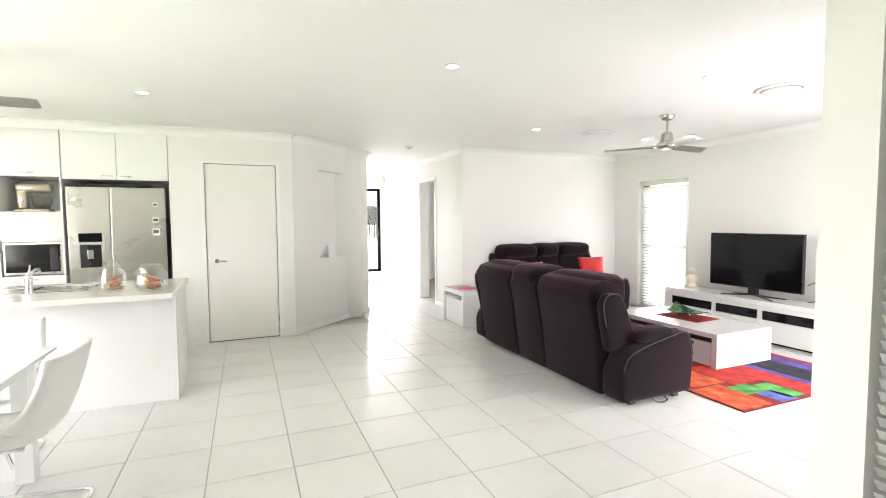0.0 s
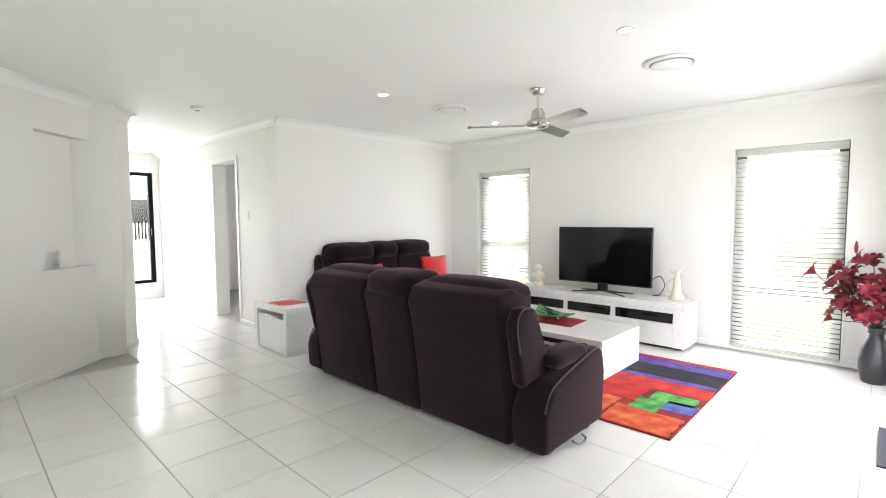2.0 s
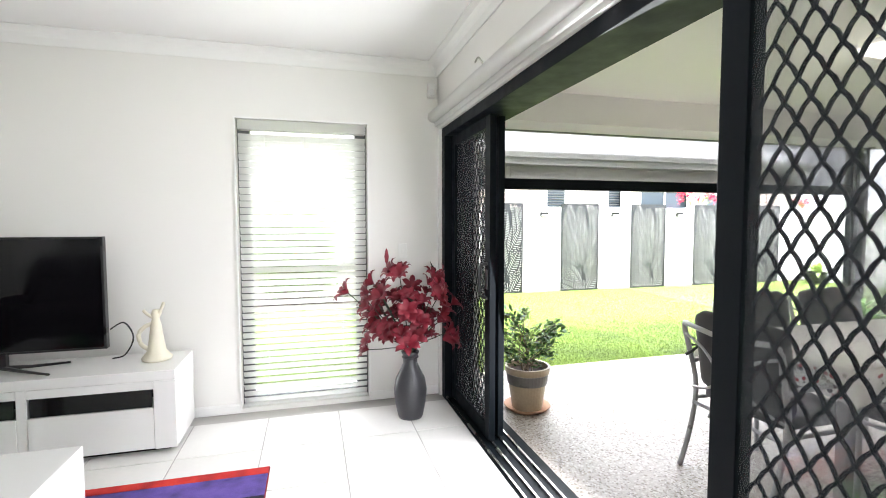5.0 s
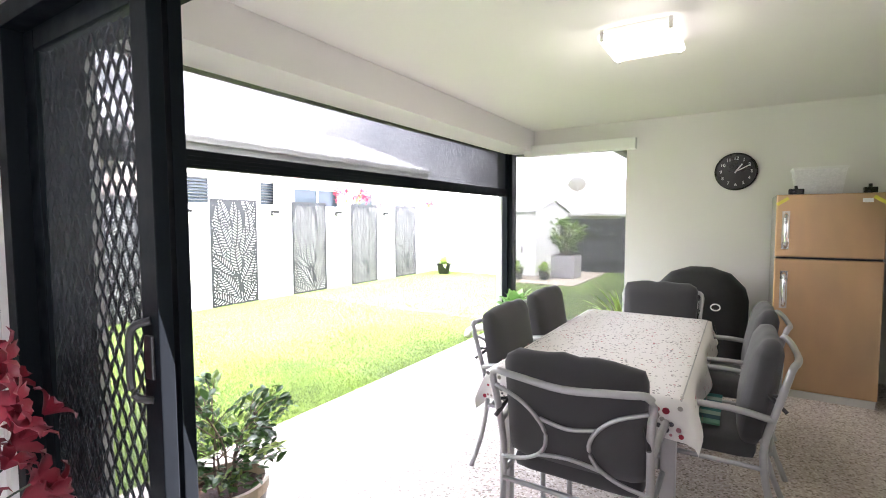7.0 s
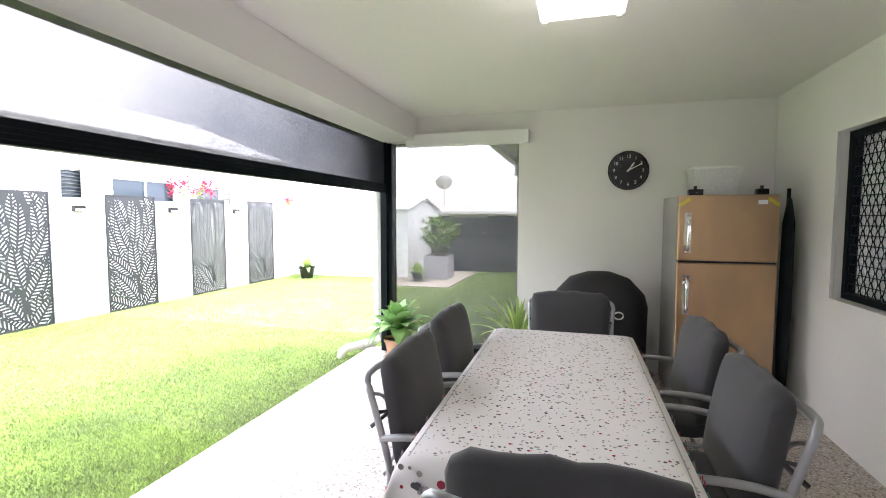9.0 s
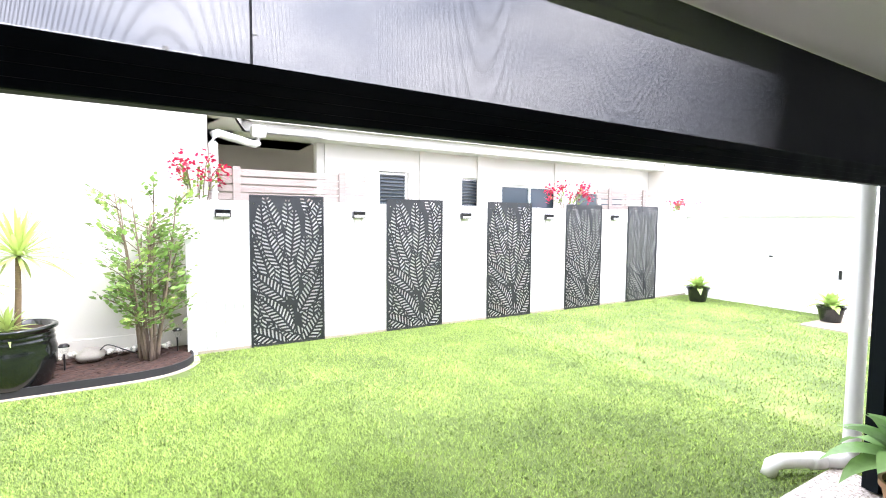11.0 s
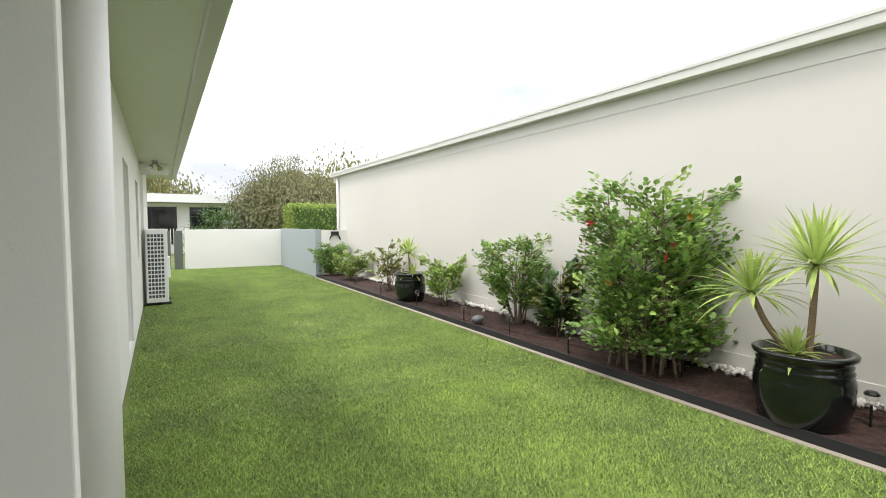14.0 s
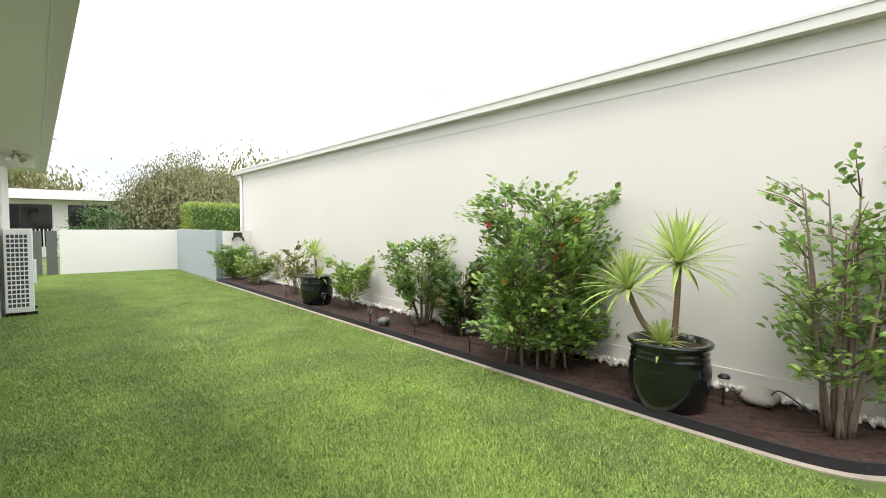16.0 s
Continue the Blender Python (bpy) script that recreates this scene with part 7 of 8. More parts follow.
# white board fence with pierced screens
fn = tagged(new("fence_white"), "white painted board fence along the lawn", "fence", "", "structure")
part("plinth", boxes(((11.25, -9.84, -0.2), (11.32, -0.56, -0.04))), CONC, fn, "pale concrete plinth")
part("rail", boxes(((11.285, -9.84, 0.3), (11.33, -0.56, 0.4))), WHITEB, fn)
part("rail", boxes(((11.285, -9.84, 1.3), (11.33, -0.56, 1.4))), WHITEB, fn)
bd = mesh_of("board", boxes(((0, -0.0468, -0.045), (0.022, 0.0468, 1.70)), bevel=0.003, seg=1), WHITEB)
rr = random.Random(23)
for k in range(93):
    o = new("board", bd)
    o.parent = fn
    o.matrix_basis = pose(11.262 + rr.uniform(-0.002, 0.002), -0.61 - k * 0.0995, rr.uniform(-0.004, 0.004))
part("end_post", boxes(((11.24, -0.56, -0.1), (11.34, -0.46, 1.71)), bevel=0.004), WHITEB, fn)

PW, PH = 0.89, 1.84
FRET = surf("black_steel_fretwork", (0.018, 0.020, 0.023), 0.45, vary=0.1)


FRONDS = [(0.42, 1.02, 97, 0.72, 0.105, -6), (0.36, 0.52, 72, 0.66, 0.110, 22), (0.38, 0.10, 62, 0.70, 0.110, -26), (0.34, 0.36, 124, 0.62, 0.110, -14), (0.46, 0.52, 46, 0.60, 0.105, -10), (0.30, -0.04, 132, 0.56, 0.110, -18), (0.50, 0.90, 58, 0.66, 0.105, 26), (0.28, 0.86, 130, 0.62, 0.105, -34), (0.30, 0.80, 104, 0.60, 0.10, -16),
          (0.44, -0.03, 30, 0.60, 0.110, -10), (0.62, 0.24, 66, 0.62, 0.100, 30), (0.12, 0.46, 112, 0.56, 0.095, -34), (0.66, 0.72, 82, 0.66, 0.100, -20), (0.16, 1.14, 100, 0.58, 0.10, -34), (0.64, 1.14, 68, 0.66, 0.105, 24), (0.24, 1.36, 128, 0.52, 0.105, -26), (0.54, 1.40, 58, 0.52, 0.105, 24), (0.40, 1.35, 76, 0.50, 0.09, 18), (0.10, -0.05, 80, 0.60, 0.10, 14), (0.70, -0.10, 84, 0.60, 0.10, 18),
          (0.22, 0.1, 88, 0.6, 0.09, 20), (0.10, 0.02, 18, 0.9, 0.12, 6), (0.02, 0.55, 66, 0.60, 0.10, 26), (0.84, 0.28, 112, 0.60, 0.10, -24), (0.02, 1.0, 62, 0.6, 0.10, 30), (0.86, 0.8, 116, 0.60, 0.10, -28), (0.86, 1.3, 120, 0.6, 0.10, -24), (0.0, 1.45, 50, 0.6, 0.10, 20), (0.20, 0.62, 96, 0.6, 0.11, -20), (0.55, 0.66, 90, 0.6, 0.11, 16), (0.50, -0.06, 92, 0.6, 0.11, 10), (0.04, 0.30, 92, 0.6, 0.10, -8), (0.83, 0.0, 88, 0.6, 0.10, 8), (0.60, 0.95, 96, 0.6, 0.11, -12), (0.08, 0.85, 84, 0.6, 0.10, 14), (0.80, 0.60, 90, 0.6, 0.10, 10)]


def pierced(step=0.0075):
    """How far each place on the sheet lies inside a slit of the topmost palm leaf over it; below zero is steel."""
    ys, zs = np.arange(0, PW + step, step), np.arange(0, PH + step, step)
    gy, gz = np.meshgrid(ys, zs, indexing="ij")
    field, free = np.full(gy.shape, -0.01), np.ones(gy.shape, bool)
    for x, z, ang, length, width, bend in FRONDS:
        n, a = 26, radians(ang)
        best, along, side = np.full(gy.shape, 9.0), np.zeros(gy.shape), np.zeros(gy.shape)
        for i in range(n):
            dy, dz = gy - x, gz - z
            d = np.hypot(dy, dz)
            near = d < best
            best = np.where(near, d, best)
            along = np.where(near, i / n * length + dy * math.cos(a) + dz * math.sin(a), along)
            side = np.where(near, abs(dz * math.cos(a) - dy * math.sin(a)), side)
            x, z, a = x + math.cos(a) * length / n, z + math.sin(a) * length / n, a + radians(bend) / n
        u = np.clip(along / length, 0, 1)
        wide = width * np.sin(np.pi * u ** 0.85) ** 0.75
        inside = (side < wide) & free
        wave = (along - 0.72 * side + 1.2 * side ** 2) / 0.050 % 1.0
        slit = (0.235 - abs(wave - 0.5)) * 0.050
        value = np.minimum(np.minimum(slit, (side - 0.011) * 0.7), (wide - 0.011 - side) * 0.7)
        field = np.where(inside, value, field)
        free &= ~inside
    rim = np.minimum(np.minimum(gy, PW - gy), np.minimum(gz, PH - gz))
    return ys, zs, np.minimum(field, rim - 0.024)


def cut_sheet(thick=0.004):
    """A steel sheet with the slits cut out along their true edges."""
    ys, zs, f = pierced()
    V, F = [], []

    def at(y, z):
        V.append((0.0, y, z)), V.append((thick, y, z))
        return len(V) - 2

    for i in range(len(ys) - 1):
        for j in range(len(zs) - 1):
            ring = ((i, j), (i + 1, j), (i + 1, j + 1), (i, j + 1))
            vals = [f[c] for c in ring]
            if min(vals) > 0:
                continue
            loop, cross = [], []
            for k in range(4):
                (a, b), (c, d) = ring[k], ring[(k + 1) % 4]
                va, vb = vals[k], vals[(k + 1) % 4]
                if va <= 0:
                    loop.append(at(ys[a], zs[b]))
                if (va <= 0) != (vb <= 0):
                    t = va / (va - vb)
                    loop.append(at(ys[a] + t * (ys[c] - ys[a]), zs[b] + t * (zs[d] - zs[b])))
                    cross.append(loop[-1])
            if len(loop) < 3:
                continue
            F.append(tuple(reversed(loop)))
            F.append(tuple(q + 1 for q in loop))
            if len(cross) == 2:
                F.append((cross[0], cross[1], cross[1] + 1, cross[0] + 1))
    return raw("fretwork", V, F, FRET)


FM = cut_sheet()
for k, y in enumerate((-1.14, -2.91, -4.62, -6.30, -7.92)):
    p = thing("garden_screen", "black metal screen pierced with palm leaves fixed to the fence", "garden screen", (11.248, y - PW, -0.07), 0, "pierced screens on the fence")
    o = new("fretwork", FM)
    o.parent = p
    part("frame", boxes(((-0.006, 0, 0), (0.008, 0.016, PH)), ((-0.006, PW - 0.016, 0), (0.008, PW, PH)), ((-0.006, 0.016, 0), (0.008, PW - 0.016, 0.016)), ((-0.006, 0.016, PH - 0.016), (0.008, PW - 0.016, PH))), FRET, p)
    for yy in (0.05, PW - 0.05):
        for zz in (0.1, PH - 0.1):
            part("bolt", tube([(-0.006, yy, zz), (0.03, yy, zz)], 0.008, 8), NICKEL, p)
sl = None
for y in (-0.85, -2.50, -4.20, -5.88, -7.53):
    if sl is None:
        sl = thing("solar_light", "small black solar light on the fence", "solar light", (11.262, y, 1.55), 0, "solar lights on the fence")
        part("case", boxes(((-0.06, -0.085, -0.045), (0.0, 0.085, 0.045)), bevel=0.008), BLACK, sl)
        part("panel", boxes(((-0.063, -0.07, 0.005), (-0.0605, 0.07, 0.038))), SMOKE, sl)
        part("lens", boxes(((-0.065, -0.07, -0.035), (-0.0605, 0.07, -0.005)), bevel=0.001), WHITEP, sl, "pale lens")
    else:
        copy_thing(sl, pose(11.262, y, 1.55))
for y0, y1 in ((-2.74, -0.70), (-9.17, -7.45)):
    tf = tagged(new("fence_timber"), "weathered grey timber slat fence above the white fence", "fence", "", "structure")
    slat_me = mesh_of("slat", boxes(((0, y0, 0), (0.02, y1, 0.082)), bevel=0.003, seg=1), WEATHER)
    for k in range(5):
        o = new("slat", slat_me)
        o.parent = tf
        o.matrix_basis = pose(11.60, 0, 1.62 + k * 0.10)
    for y in (y0 + 0.35, y1 - 0.35):
        part("post", boxes(((11.57, y - 0.045, 0.0), (11.60, y + 0.045, 2.13)), bevel=0.004), WEATHER, tf)


def bougainvillea(place, wide, tall, count, seed):
    rr = random.Random(seed)
    s = thing("bougainvillea", "bougainvillea with crimson flowers spilling over the fence", "climber", place)
    lines = []
    bm = bmesh.new()
    for k in range(9):
        e = Vector((rr.uniform(-0.15, 0.05), rr.uniform(-wide, wide), rr.uniform(0.1, tall)))
        ln = curve_points([(0.1, e.y * 0.3, -0.3), (0.02, e.y * 0.6, e.z * 0.7), tuple(e)], 3)
        tube(ln, 0.006, 5, bm)
        lines.append((ln[2], e))
    part("stem", bm, BARK, s)
    V, F = leaf_mass([(a.lerp(e, rr.random()), (e - a).normalized()) for a, e in lines for _ in range(14)], 0.05, 0.03, 0.2, rr)
    tagged(part_raw("foliage", V, F, LEAFS["light"], s), kind="stuff")
    V, F = leaf_mass([(e + Vector((rr.gauss(0, 0.04), rr.gauss(0, 0.06), rr.gauss(0, 0.05))), (-1, 0, 0.3)) for a, e in lines for _ in range(count)], 0.045, 0.04, 0.1, rr)
    tagged(part_raw("blossom", V, F, PINKF, s), "crimson papery flowers", kind="stuff")


def part_raw(name, V, F, material, parent):
    o = new(name, raw(name, V, F, material))
    o.parent = parent
    return o


bougainvillea((11.50, -0.62, 1.86), 0.26, 0.36, 22, 1)
bougainvillea((11.48, -6.70, 1.80), 0.62, 0.34, 34, 2)
bougainvillea((11.48, -9.9, 1.72), 0.50, 0.2, 18, 3)

# shrubs in the bed
s, tips = shrub("hibiscus", "tall open hibiscus shrub against the rendered wall", (11.13, -0.10, -0.01), 2.02, 0.98, 31, "mid", 0.062, 0.042, 13, 190, 10, 0.28, "light", foot=0.10)
s, tips = shrub("hibiscus", "large bushy hibiscus with red and orange flowers", (11.02, 2.42, -0.01), 2.02, 1.42, 32, "mid", 0.066, 0.046, 22, 440, 23, 0.16, "light", foot=0.42)
blossoms(s, tips, 5, 5, REDF, 0.045)
blossoms(s, tips, 7, 6, surf("orange_flower", (0.60, 0.25, 0.03), 0.6), 0.035)
s, tips = shrub("croton", "dark croton shrub with yellow tips", (11.20, 3.86, -0.01), 1.02, 0.66, 33, "deep", 0.12, 0.05, 7, 70, 16, 0.2, "olive", foot=0.08)
s, tips = shrub("gardenia", "open branched green shrub in the bed", (11.24, 4.72, -0.01), 1.34, 1.06, 34, "mid", 0.060, 0.038, 11, 190, 20, 0.30, "light", foot=0.12)
s, tips = shrub("gardenia", "small light green shrub in the bed", (11.10, 6.62, -0.01), 0.90, 0.86, 35, "light", 0.09, 0.046, 8, 84, 15, 0.3)
s, tips = shrub("gardenia", "sparse twiggy shrub with pale leaves", (11.08, 9.0, -0.01), 1.12, 0.80, 36, "olive", 0.07, 0.04, 9, 84, 12, 0.35, "light")
s, tips = shrub("gardenia", "low yellow-green shrub in the bed", (11.08, 11.3, -0.01), 0.80, 0.95, 37, "light", 0.09, 0.045, 8, 90, 16, 0.15, "lime")
s, tips = shrub("hibiscus", "dark green shrub with red flowers at the bed end", (10.98, 12.75, -0.01), 1.02, 1.0, 38, "mid", 0.09, 0.05, 9, 110, 16, 0.1)
blossoms(s, tips, 4, 9, REDF, 0.05)


def glazed_pot(place, r, h):
    p = thing("glazed_pot", "large black glazed pot standing in the mulch", "plant pot", place, 0, "black glazed pots")
    part("pot", lathe([(0, 0), (r * 0.80, 0), (r * 0.86, 0.02), (r * 0.99, h * 0.35), (r * 1.0, h * 0.62), (r * 0.95, h * 0.74), (r * 0.97, h * 0.76), (r * 0.95, h * 0.78), (r * 0.93, h * 0.82), (r * 0.955, h * 0.84), (r * 0.93, h * 0.86), (r * 0.93, h * 0.92), (r * 1.03, h * 0.94), (r * 1.04, h * 0.985), (r * 1.0, h), (r * 0.90, h), (r * 0.88, h * 0.9), (0, h * 0.88)], 48), BLKGLAZE, p, smooth=True)
    part("soil", lathe([(0, h * 0.915), (r * 0.89, h * 0.905)], 24), MULCH, p)
    return p


def yucca(label, place, trunks, seed):
    rr = random.Random(seed)
    y = thing("yucca", label, "yucca", place)
    for line, size, count in trunks:
        pts = curve_points(line, 4)
        if len(line) > 1 and (Vector(line[-1]) - Vector(line[0])).length > 0.1:
            part("trunk", tube(pts, [0.026 - 0.006 * i / len(pts) for i in range(len(pts))], 10), YTRUNK, y, smooth=True)
        fill_rosette(y, Vector(line[-1]), count, size, 0.027, (-0.35, 1.5), rr, "lime", 0.3, 0.35)
    return y


glazed_pot((10.78, 0.93, -0.02), 0.31, 0.54)
yucca("two-stemmed yucca with spiky lime leaves", (10.78, 0.93, 0.44), [([(0.0, -0.03, 0), (0.0, -0.05, 0.35), (0.0, -0.06, 0.70)], 0.54, 84), ([(0.0, 0.06, 0), (-0.02, 0.24, 0.22), (-0.02, 0.36, 0.46)], 0.48, 66), ([(-0.08, 0.02, 0.02), (-0.09, 0.02, 0.05)], 0.28, 30)], 41)
glazed_pot((10.84, 7.45, -0.02), 0.30, 0.54)
yucca("young yucca with spiky lime leaves in a black pot", (10.84, 7.45, 0.44), [([(0, 0, 0), (0.0, 0.02, 0.22), (0.0, 0.05, 0.46)], 0.42, 52), ([(0.0, -0.1, 0.0), (0.0, -0.12, 0.06)], 0.3, 28)], 42)

pl = None
for x, y in ((11.08, 0.62), (11.33, -0.36), (10.99, 2.0), (10.66, 3.15), (10.66, 5.30), (10.70, 4.25), (10.75, 7.0), (10.72, 8.6), (10.74, 10.2)):
    if pl is None:
        pl = thing("path_light", "small solar lantern on a stake in the mulch", "garden light", (x, y, -0.03), 0, "solar lanterns in the bed")
        part("stake", tube([(0, 0, 0), (0, 0, 0.17)], 0.009, 8), BLACK, pl)
        part("lantern", lathe([(0.016, 0.16), (0.034, 0.19), (0.042, 0.225), (0.038, 0.245), (0, 0.246)], 14), CLEARG, pl, "patterned glass lantern")
        part("cap", lathe([(0.0, 0.275), (0.03, 0.272), (0.046, 0.256), (0.047, 0.244), (0.0, 0.247)], 16), BLACK, pl)
    else:
        copy_thing(pl, pose(x, y, -0.03))
tt = tagged(new("garden_ornament", mesh_of("garden_ornament", puffed((-0.10, -0.07, 0.0), (0.10, 0.07, 0.075), 0.05, (0.0, 0.0, 0.03), 5), surf("grey_stone_ornament", (0.16, 0.17, 0.18), 0.8, vary=0.3, scale=12, bump=0.3), True)), "small grey stone turtle ornament on the mulch", "garden ornament")
tt.matrix_basis = pose(10.72, 5.02, 0.0, 0, 0, 30)
rk = tagged(new("garden_rock", mesh_of("garden_rock", puffed((-0.14, -0.11, 0.0), (0.14, 0.11, 0.10), 0.05, (0.02, 0.02, 0.02), 5), surf("pale_rock", (0.36, 0.33, 0.29), 0.9, vary=0.2, scale=8, bump=0.4), True)), "flat pale rock by the wall", "rock")
rk.location = (11.36, 0.44, -0.01)
ho = thing("drip_hose", "thin black irrigation hose looped over the mulch", "hose", (11.25, 0.25, 0.01))
part("hose", tube(curve_points([(0.1, 0.15, 0), (0.05, 0.05, 0.13), (0.0, -0.1, 0.08), (-0.02, -0.25, 0.01), (-0.1, -0.4, 0.01)], 6), 0.006, 6), BLACK, ho)

# house side: downpipe, air conditioner, eave light
dpp = thing("downpipe", "round cream downpipe on the corner of the house", "downpipe", (6.575, 0.98, -0.08))
part("pipe", tube([(0, 0, 0), (0, 0, 2.66)], 0.052, 18), DPIPE, dpp, smooth=True)
for z in (0.3,):
    part("bracket", boxes(((-0.154, -0.058, z), (0.056, 0.058, z + 0.03)), bevel=0.004), DPIPE, dpp)
dpp = thing("downpipe", "white downpipe bending out over the lawn beside the patio post", "downpipe", (6.38, -3.86, -0.08))
part("pipe", tube([(0, 0, 2.4), (0, 0, 0.20), (0.0, 0.0, 0.14), (0.05, 0.05, 0.10), (0.10, 0.12, 0.10), (0.22, 0.34, 0.10), (0.26, 0.38, 0.07), (0.27, 0.40, 0.0)], 0.045, 16), DPIPE, dpp, smooth=True)
part("joint", tube([(0.10, 0.12, 0.10), (0.14, 0.19, 0.10)], 0.053, 16), DPIPE, dpp, smooth=True)
ac = thing("air_conditioner", "tall white air conditioner outdoor unit beside the wall", "air conditioner", (6.48, 9.66, -0.075))
part("case", boxes(((0.0, 0.012, 0.06), (0.36, 0.92, 1.44)), bevel=0.01), WHITEP, ac)
part("coil_back", boxes(((0.03, 0.004, 0.14), (0.30, 0.011, 1.36))), surf("dark_coil", (0.05, 0.07, 0.075), 0.7), ac, "dark coil")
me_v = mesh_of("guard_bar", boxes(((-0.006, 0, 0), (0.006, 0.006, 1.22))), WHITEP)
me_h = mesh_of("guard_bar", boxes(((0, 0, -0.010), (0.27, 0.006, 0.010))), WHITEP)
for k in range(6):
    o = new("guard_bar", me_v)
    o.parent = ac
    o.location = (0.03 + k * 0.054, -0.003, 0.14)
for k in range(17):
    o = new("guard_bar", me_h)
    o.parent = ac
    o.location = (0.03, -0.003, 0.14 + k * 0.076)
part("service_cover", boxes(((0.361, 0.3, 0.5), (0.40, 0.6, 0.9)), bevel=0.01), WHITEP, ac)
for y in (0.1, 0.8):
    part("foot", boxes(((0.0, y - 0.03, 0.0), (0.40, y + 0.03, 0.059))), BLACK, ac)
el = thing("security_light", "twin spotlight fixed under the eave", "spotlight", (6.68, 9.5, 2.62))
part("base", lathe([(0, 0), (0.05, 0), (0.05, -0.03), (0, -0.035)], 16), NICKEL, el)
for sx in (-1, 1):
    part("lamp_head", tube([(0, 0, -0.03), (0.05 * sx, -0.05, -0.10), (0.08 * sx, -0.12, -0.16)], [0.012, 0.03, 0.045], 12), NICKEL, el)
structure("eave_return", boxes(((6.42, 9.9, 2.40), (6.9, 10.0, 2.60))), RENDERW, "pale return wall under the eave", "eave")
structure("wall_step", boxes(((6.42, 9.95, -0.2), (6.47, 12.9, 2.6))), RENDERW, "pale rendered projecting wall")

# north end of the garden
structure("wall_garden_north", boxes(((7.43, 17.8, -0.2), (10.80, 18.0, 1.29)), bevel=0.01), RENDERW, "low white rendered garden wall")
structure("wall_garden_blue", boxes(((10.62, 13.15, -0.2), (10.80, 17.79, 1.31)), bevel=0.008), BLUEW, "low blue-grey rendered garden wall")
structure("wall_garden_return", boxes(((10.80, 13.15, -0.2), (11.57, 13.3, 1.29))), RENDERW, "low white rendered garden wall")
wl_ = thing("wall_lantern", "black hoop lantern on the low garden wall", "wall lantern", (11.2, 13.145, 1.05))
part("hoop", tube([(0.16 * math.cos(k * 0.35), -0.03, 0.16 * math.sin(k * 0.35) - 0.05) for k in range(10)], 0.022, 8), BLACK, wl_)
part("bracket", boxes(((-0.12, -0.04, 0.08), (0.12, 0.0, 0.20)), bevel=0.01), BLACK, wl_)
gt = tagged(new("fence_gate"), "dark grey slatted gate at the garden end", "gate", "", "structure")
gm = mesh_of("board", boxes(((-0.13, -0.015, 0.0), (0.13, 0.015, 1.34)), bevel=0.003, seg=1), surf("dark_olive_gate", (0.10, 0.11, 0.10), 0.7))
for x in (6.55, 6.88, 7.24):
    o = new("board", gm)
    o.parent = gt
    o.matrix_basis = pose(x, 17.85, -0.08)
h = thing("far_house", "low white-roofed house beyond the garden wall", "house", (5.5, 28.5, -0.08))
part("wall", boxes(((-6, 0, 0), (5, 0.3, 2.7))), WALL, h)
part("roof", boxes(((-6.4, -0.9, 2.72), (5.4, 5, 3.15))), ROOFW, h)
for x0, x1 in ((-0.3, 2.0), (2.6, 4.2)):
    w = part("window", boxes(((x0, -0.03, 0.5), (x1, 0.0, 2.5)), bevel=0.01), BLACK, h)
    part("pane", boxes(((x0 + 0.06, -0.045, 0.56), ((x0 + x1) / 2 - 0.03, -0.032, 2.44)), (((x0 + x1) / 2 + 0.03, -0.045, 0.56), (x1 - 0.06, -0.032, 2.44))), SMOKE, w)
part("chimney", lathe([(0, 3.15), (0.16, 3.15), (0.16, 3.5), (0.22, 3.55), (0.1, 3.7), (0, 3.7)], 12), GUTTER, h)
part("balustrade", boxes(*[((-2 + k * 0.14, -1.2, 0.3), (-1.96 + k * 0.14, -1.17, 1.35)) for k in range(40)]), DPIPE, h)


def tree(name, label, place, height, width, seed, leaf, leaf_len, leaf_w, droop, count, clumps):
    """A tree: forked tapered trunk, limbs, and leaves in uneven clumps."""
    rr = random.Random(seed)
    t = thing(name, label, "tree", place)
    bm = bmesh.new()
    ends = []
    for k in range(clumps):
        a, rad = rr.uniform(0, 6.283), width * 0.5 * math.sqrt(rr.random())
        e = Vector((rad * math.cos(a), rad * math.sin(a), height * rr.uniform(0.35, 0.96) * (1 - 0.35 * (2 * rad / width) ** 2)))
        m = Vector((e.x * 0.3, e.y * 0.3, e.z * 0.55))
        ln = curve_points([(0, 0, 0), tuple(m), tuple(e)], 4)
        tube(ln, [0.02 * height * (1 - 0.85 * i / (len(ln) - 1)) * 0.6 for i in range(len(ln))], 6, bm)
        ends.append(e)
    part("trunk", bm, BARK, t, smooth=True)
    places = []
    for e in ends:
        cr = width * rr.uniform(0.09, 0.20)
        for _ in range(count // clumps):
            d = Vector((rr.gauss(0, 1), rr.gauss(0, 1), rr.gauss(0, 0.8)))
            p = e + d * cr * 0.55
            if droop:
                p.z -= abs(rr.gauss(0, droop))
            places.append((Vector((p.x, p.y, max(0.25, p.z))), Vector((d.x * 0.4, d.y * 0.4, -1.2 if droop else 0.2))))
    V, F = leaf_mass(places, leaf_len, leaf_w, 0.1, rr, -0.2 if droop else 0.3, True)
    tagged(part_raw("crown", V, F, LEAFS[leaf], t), kind="stuff")
    return t


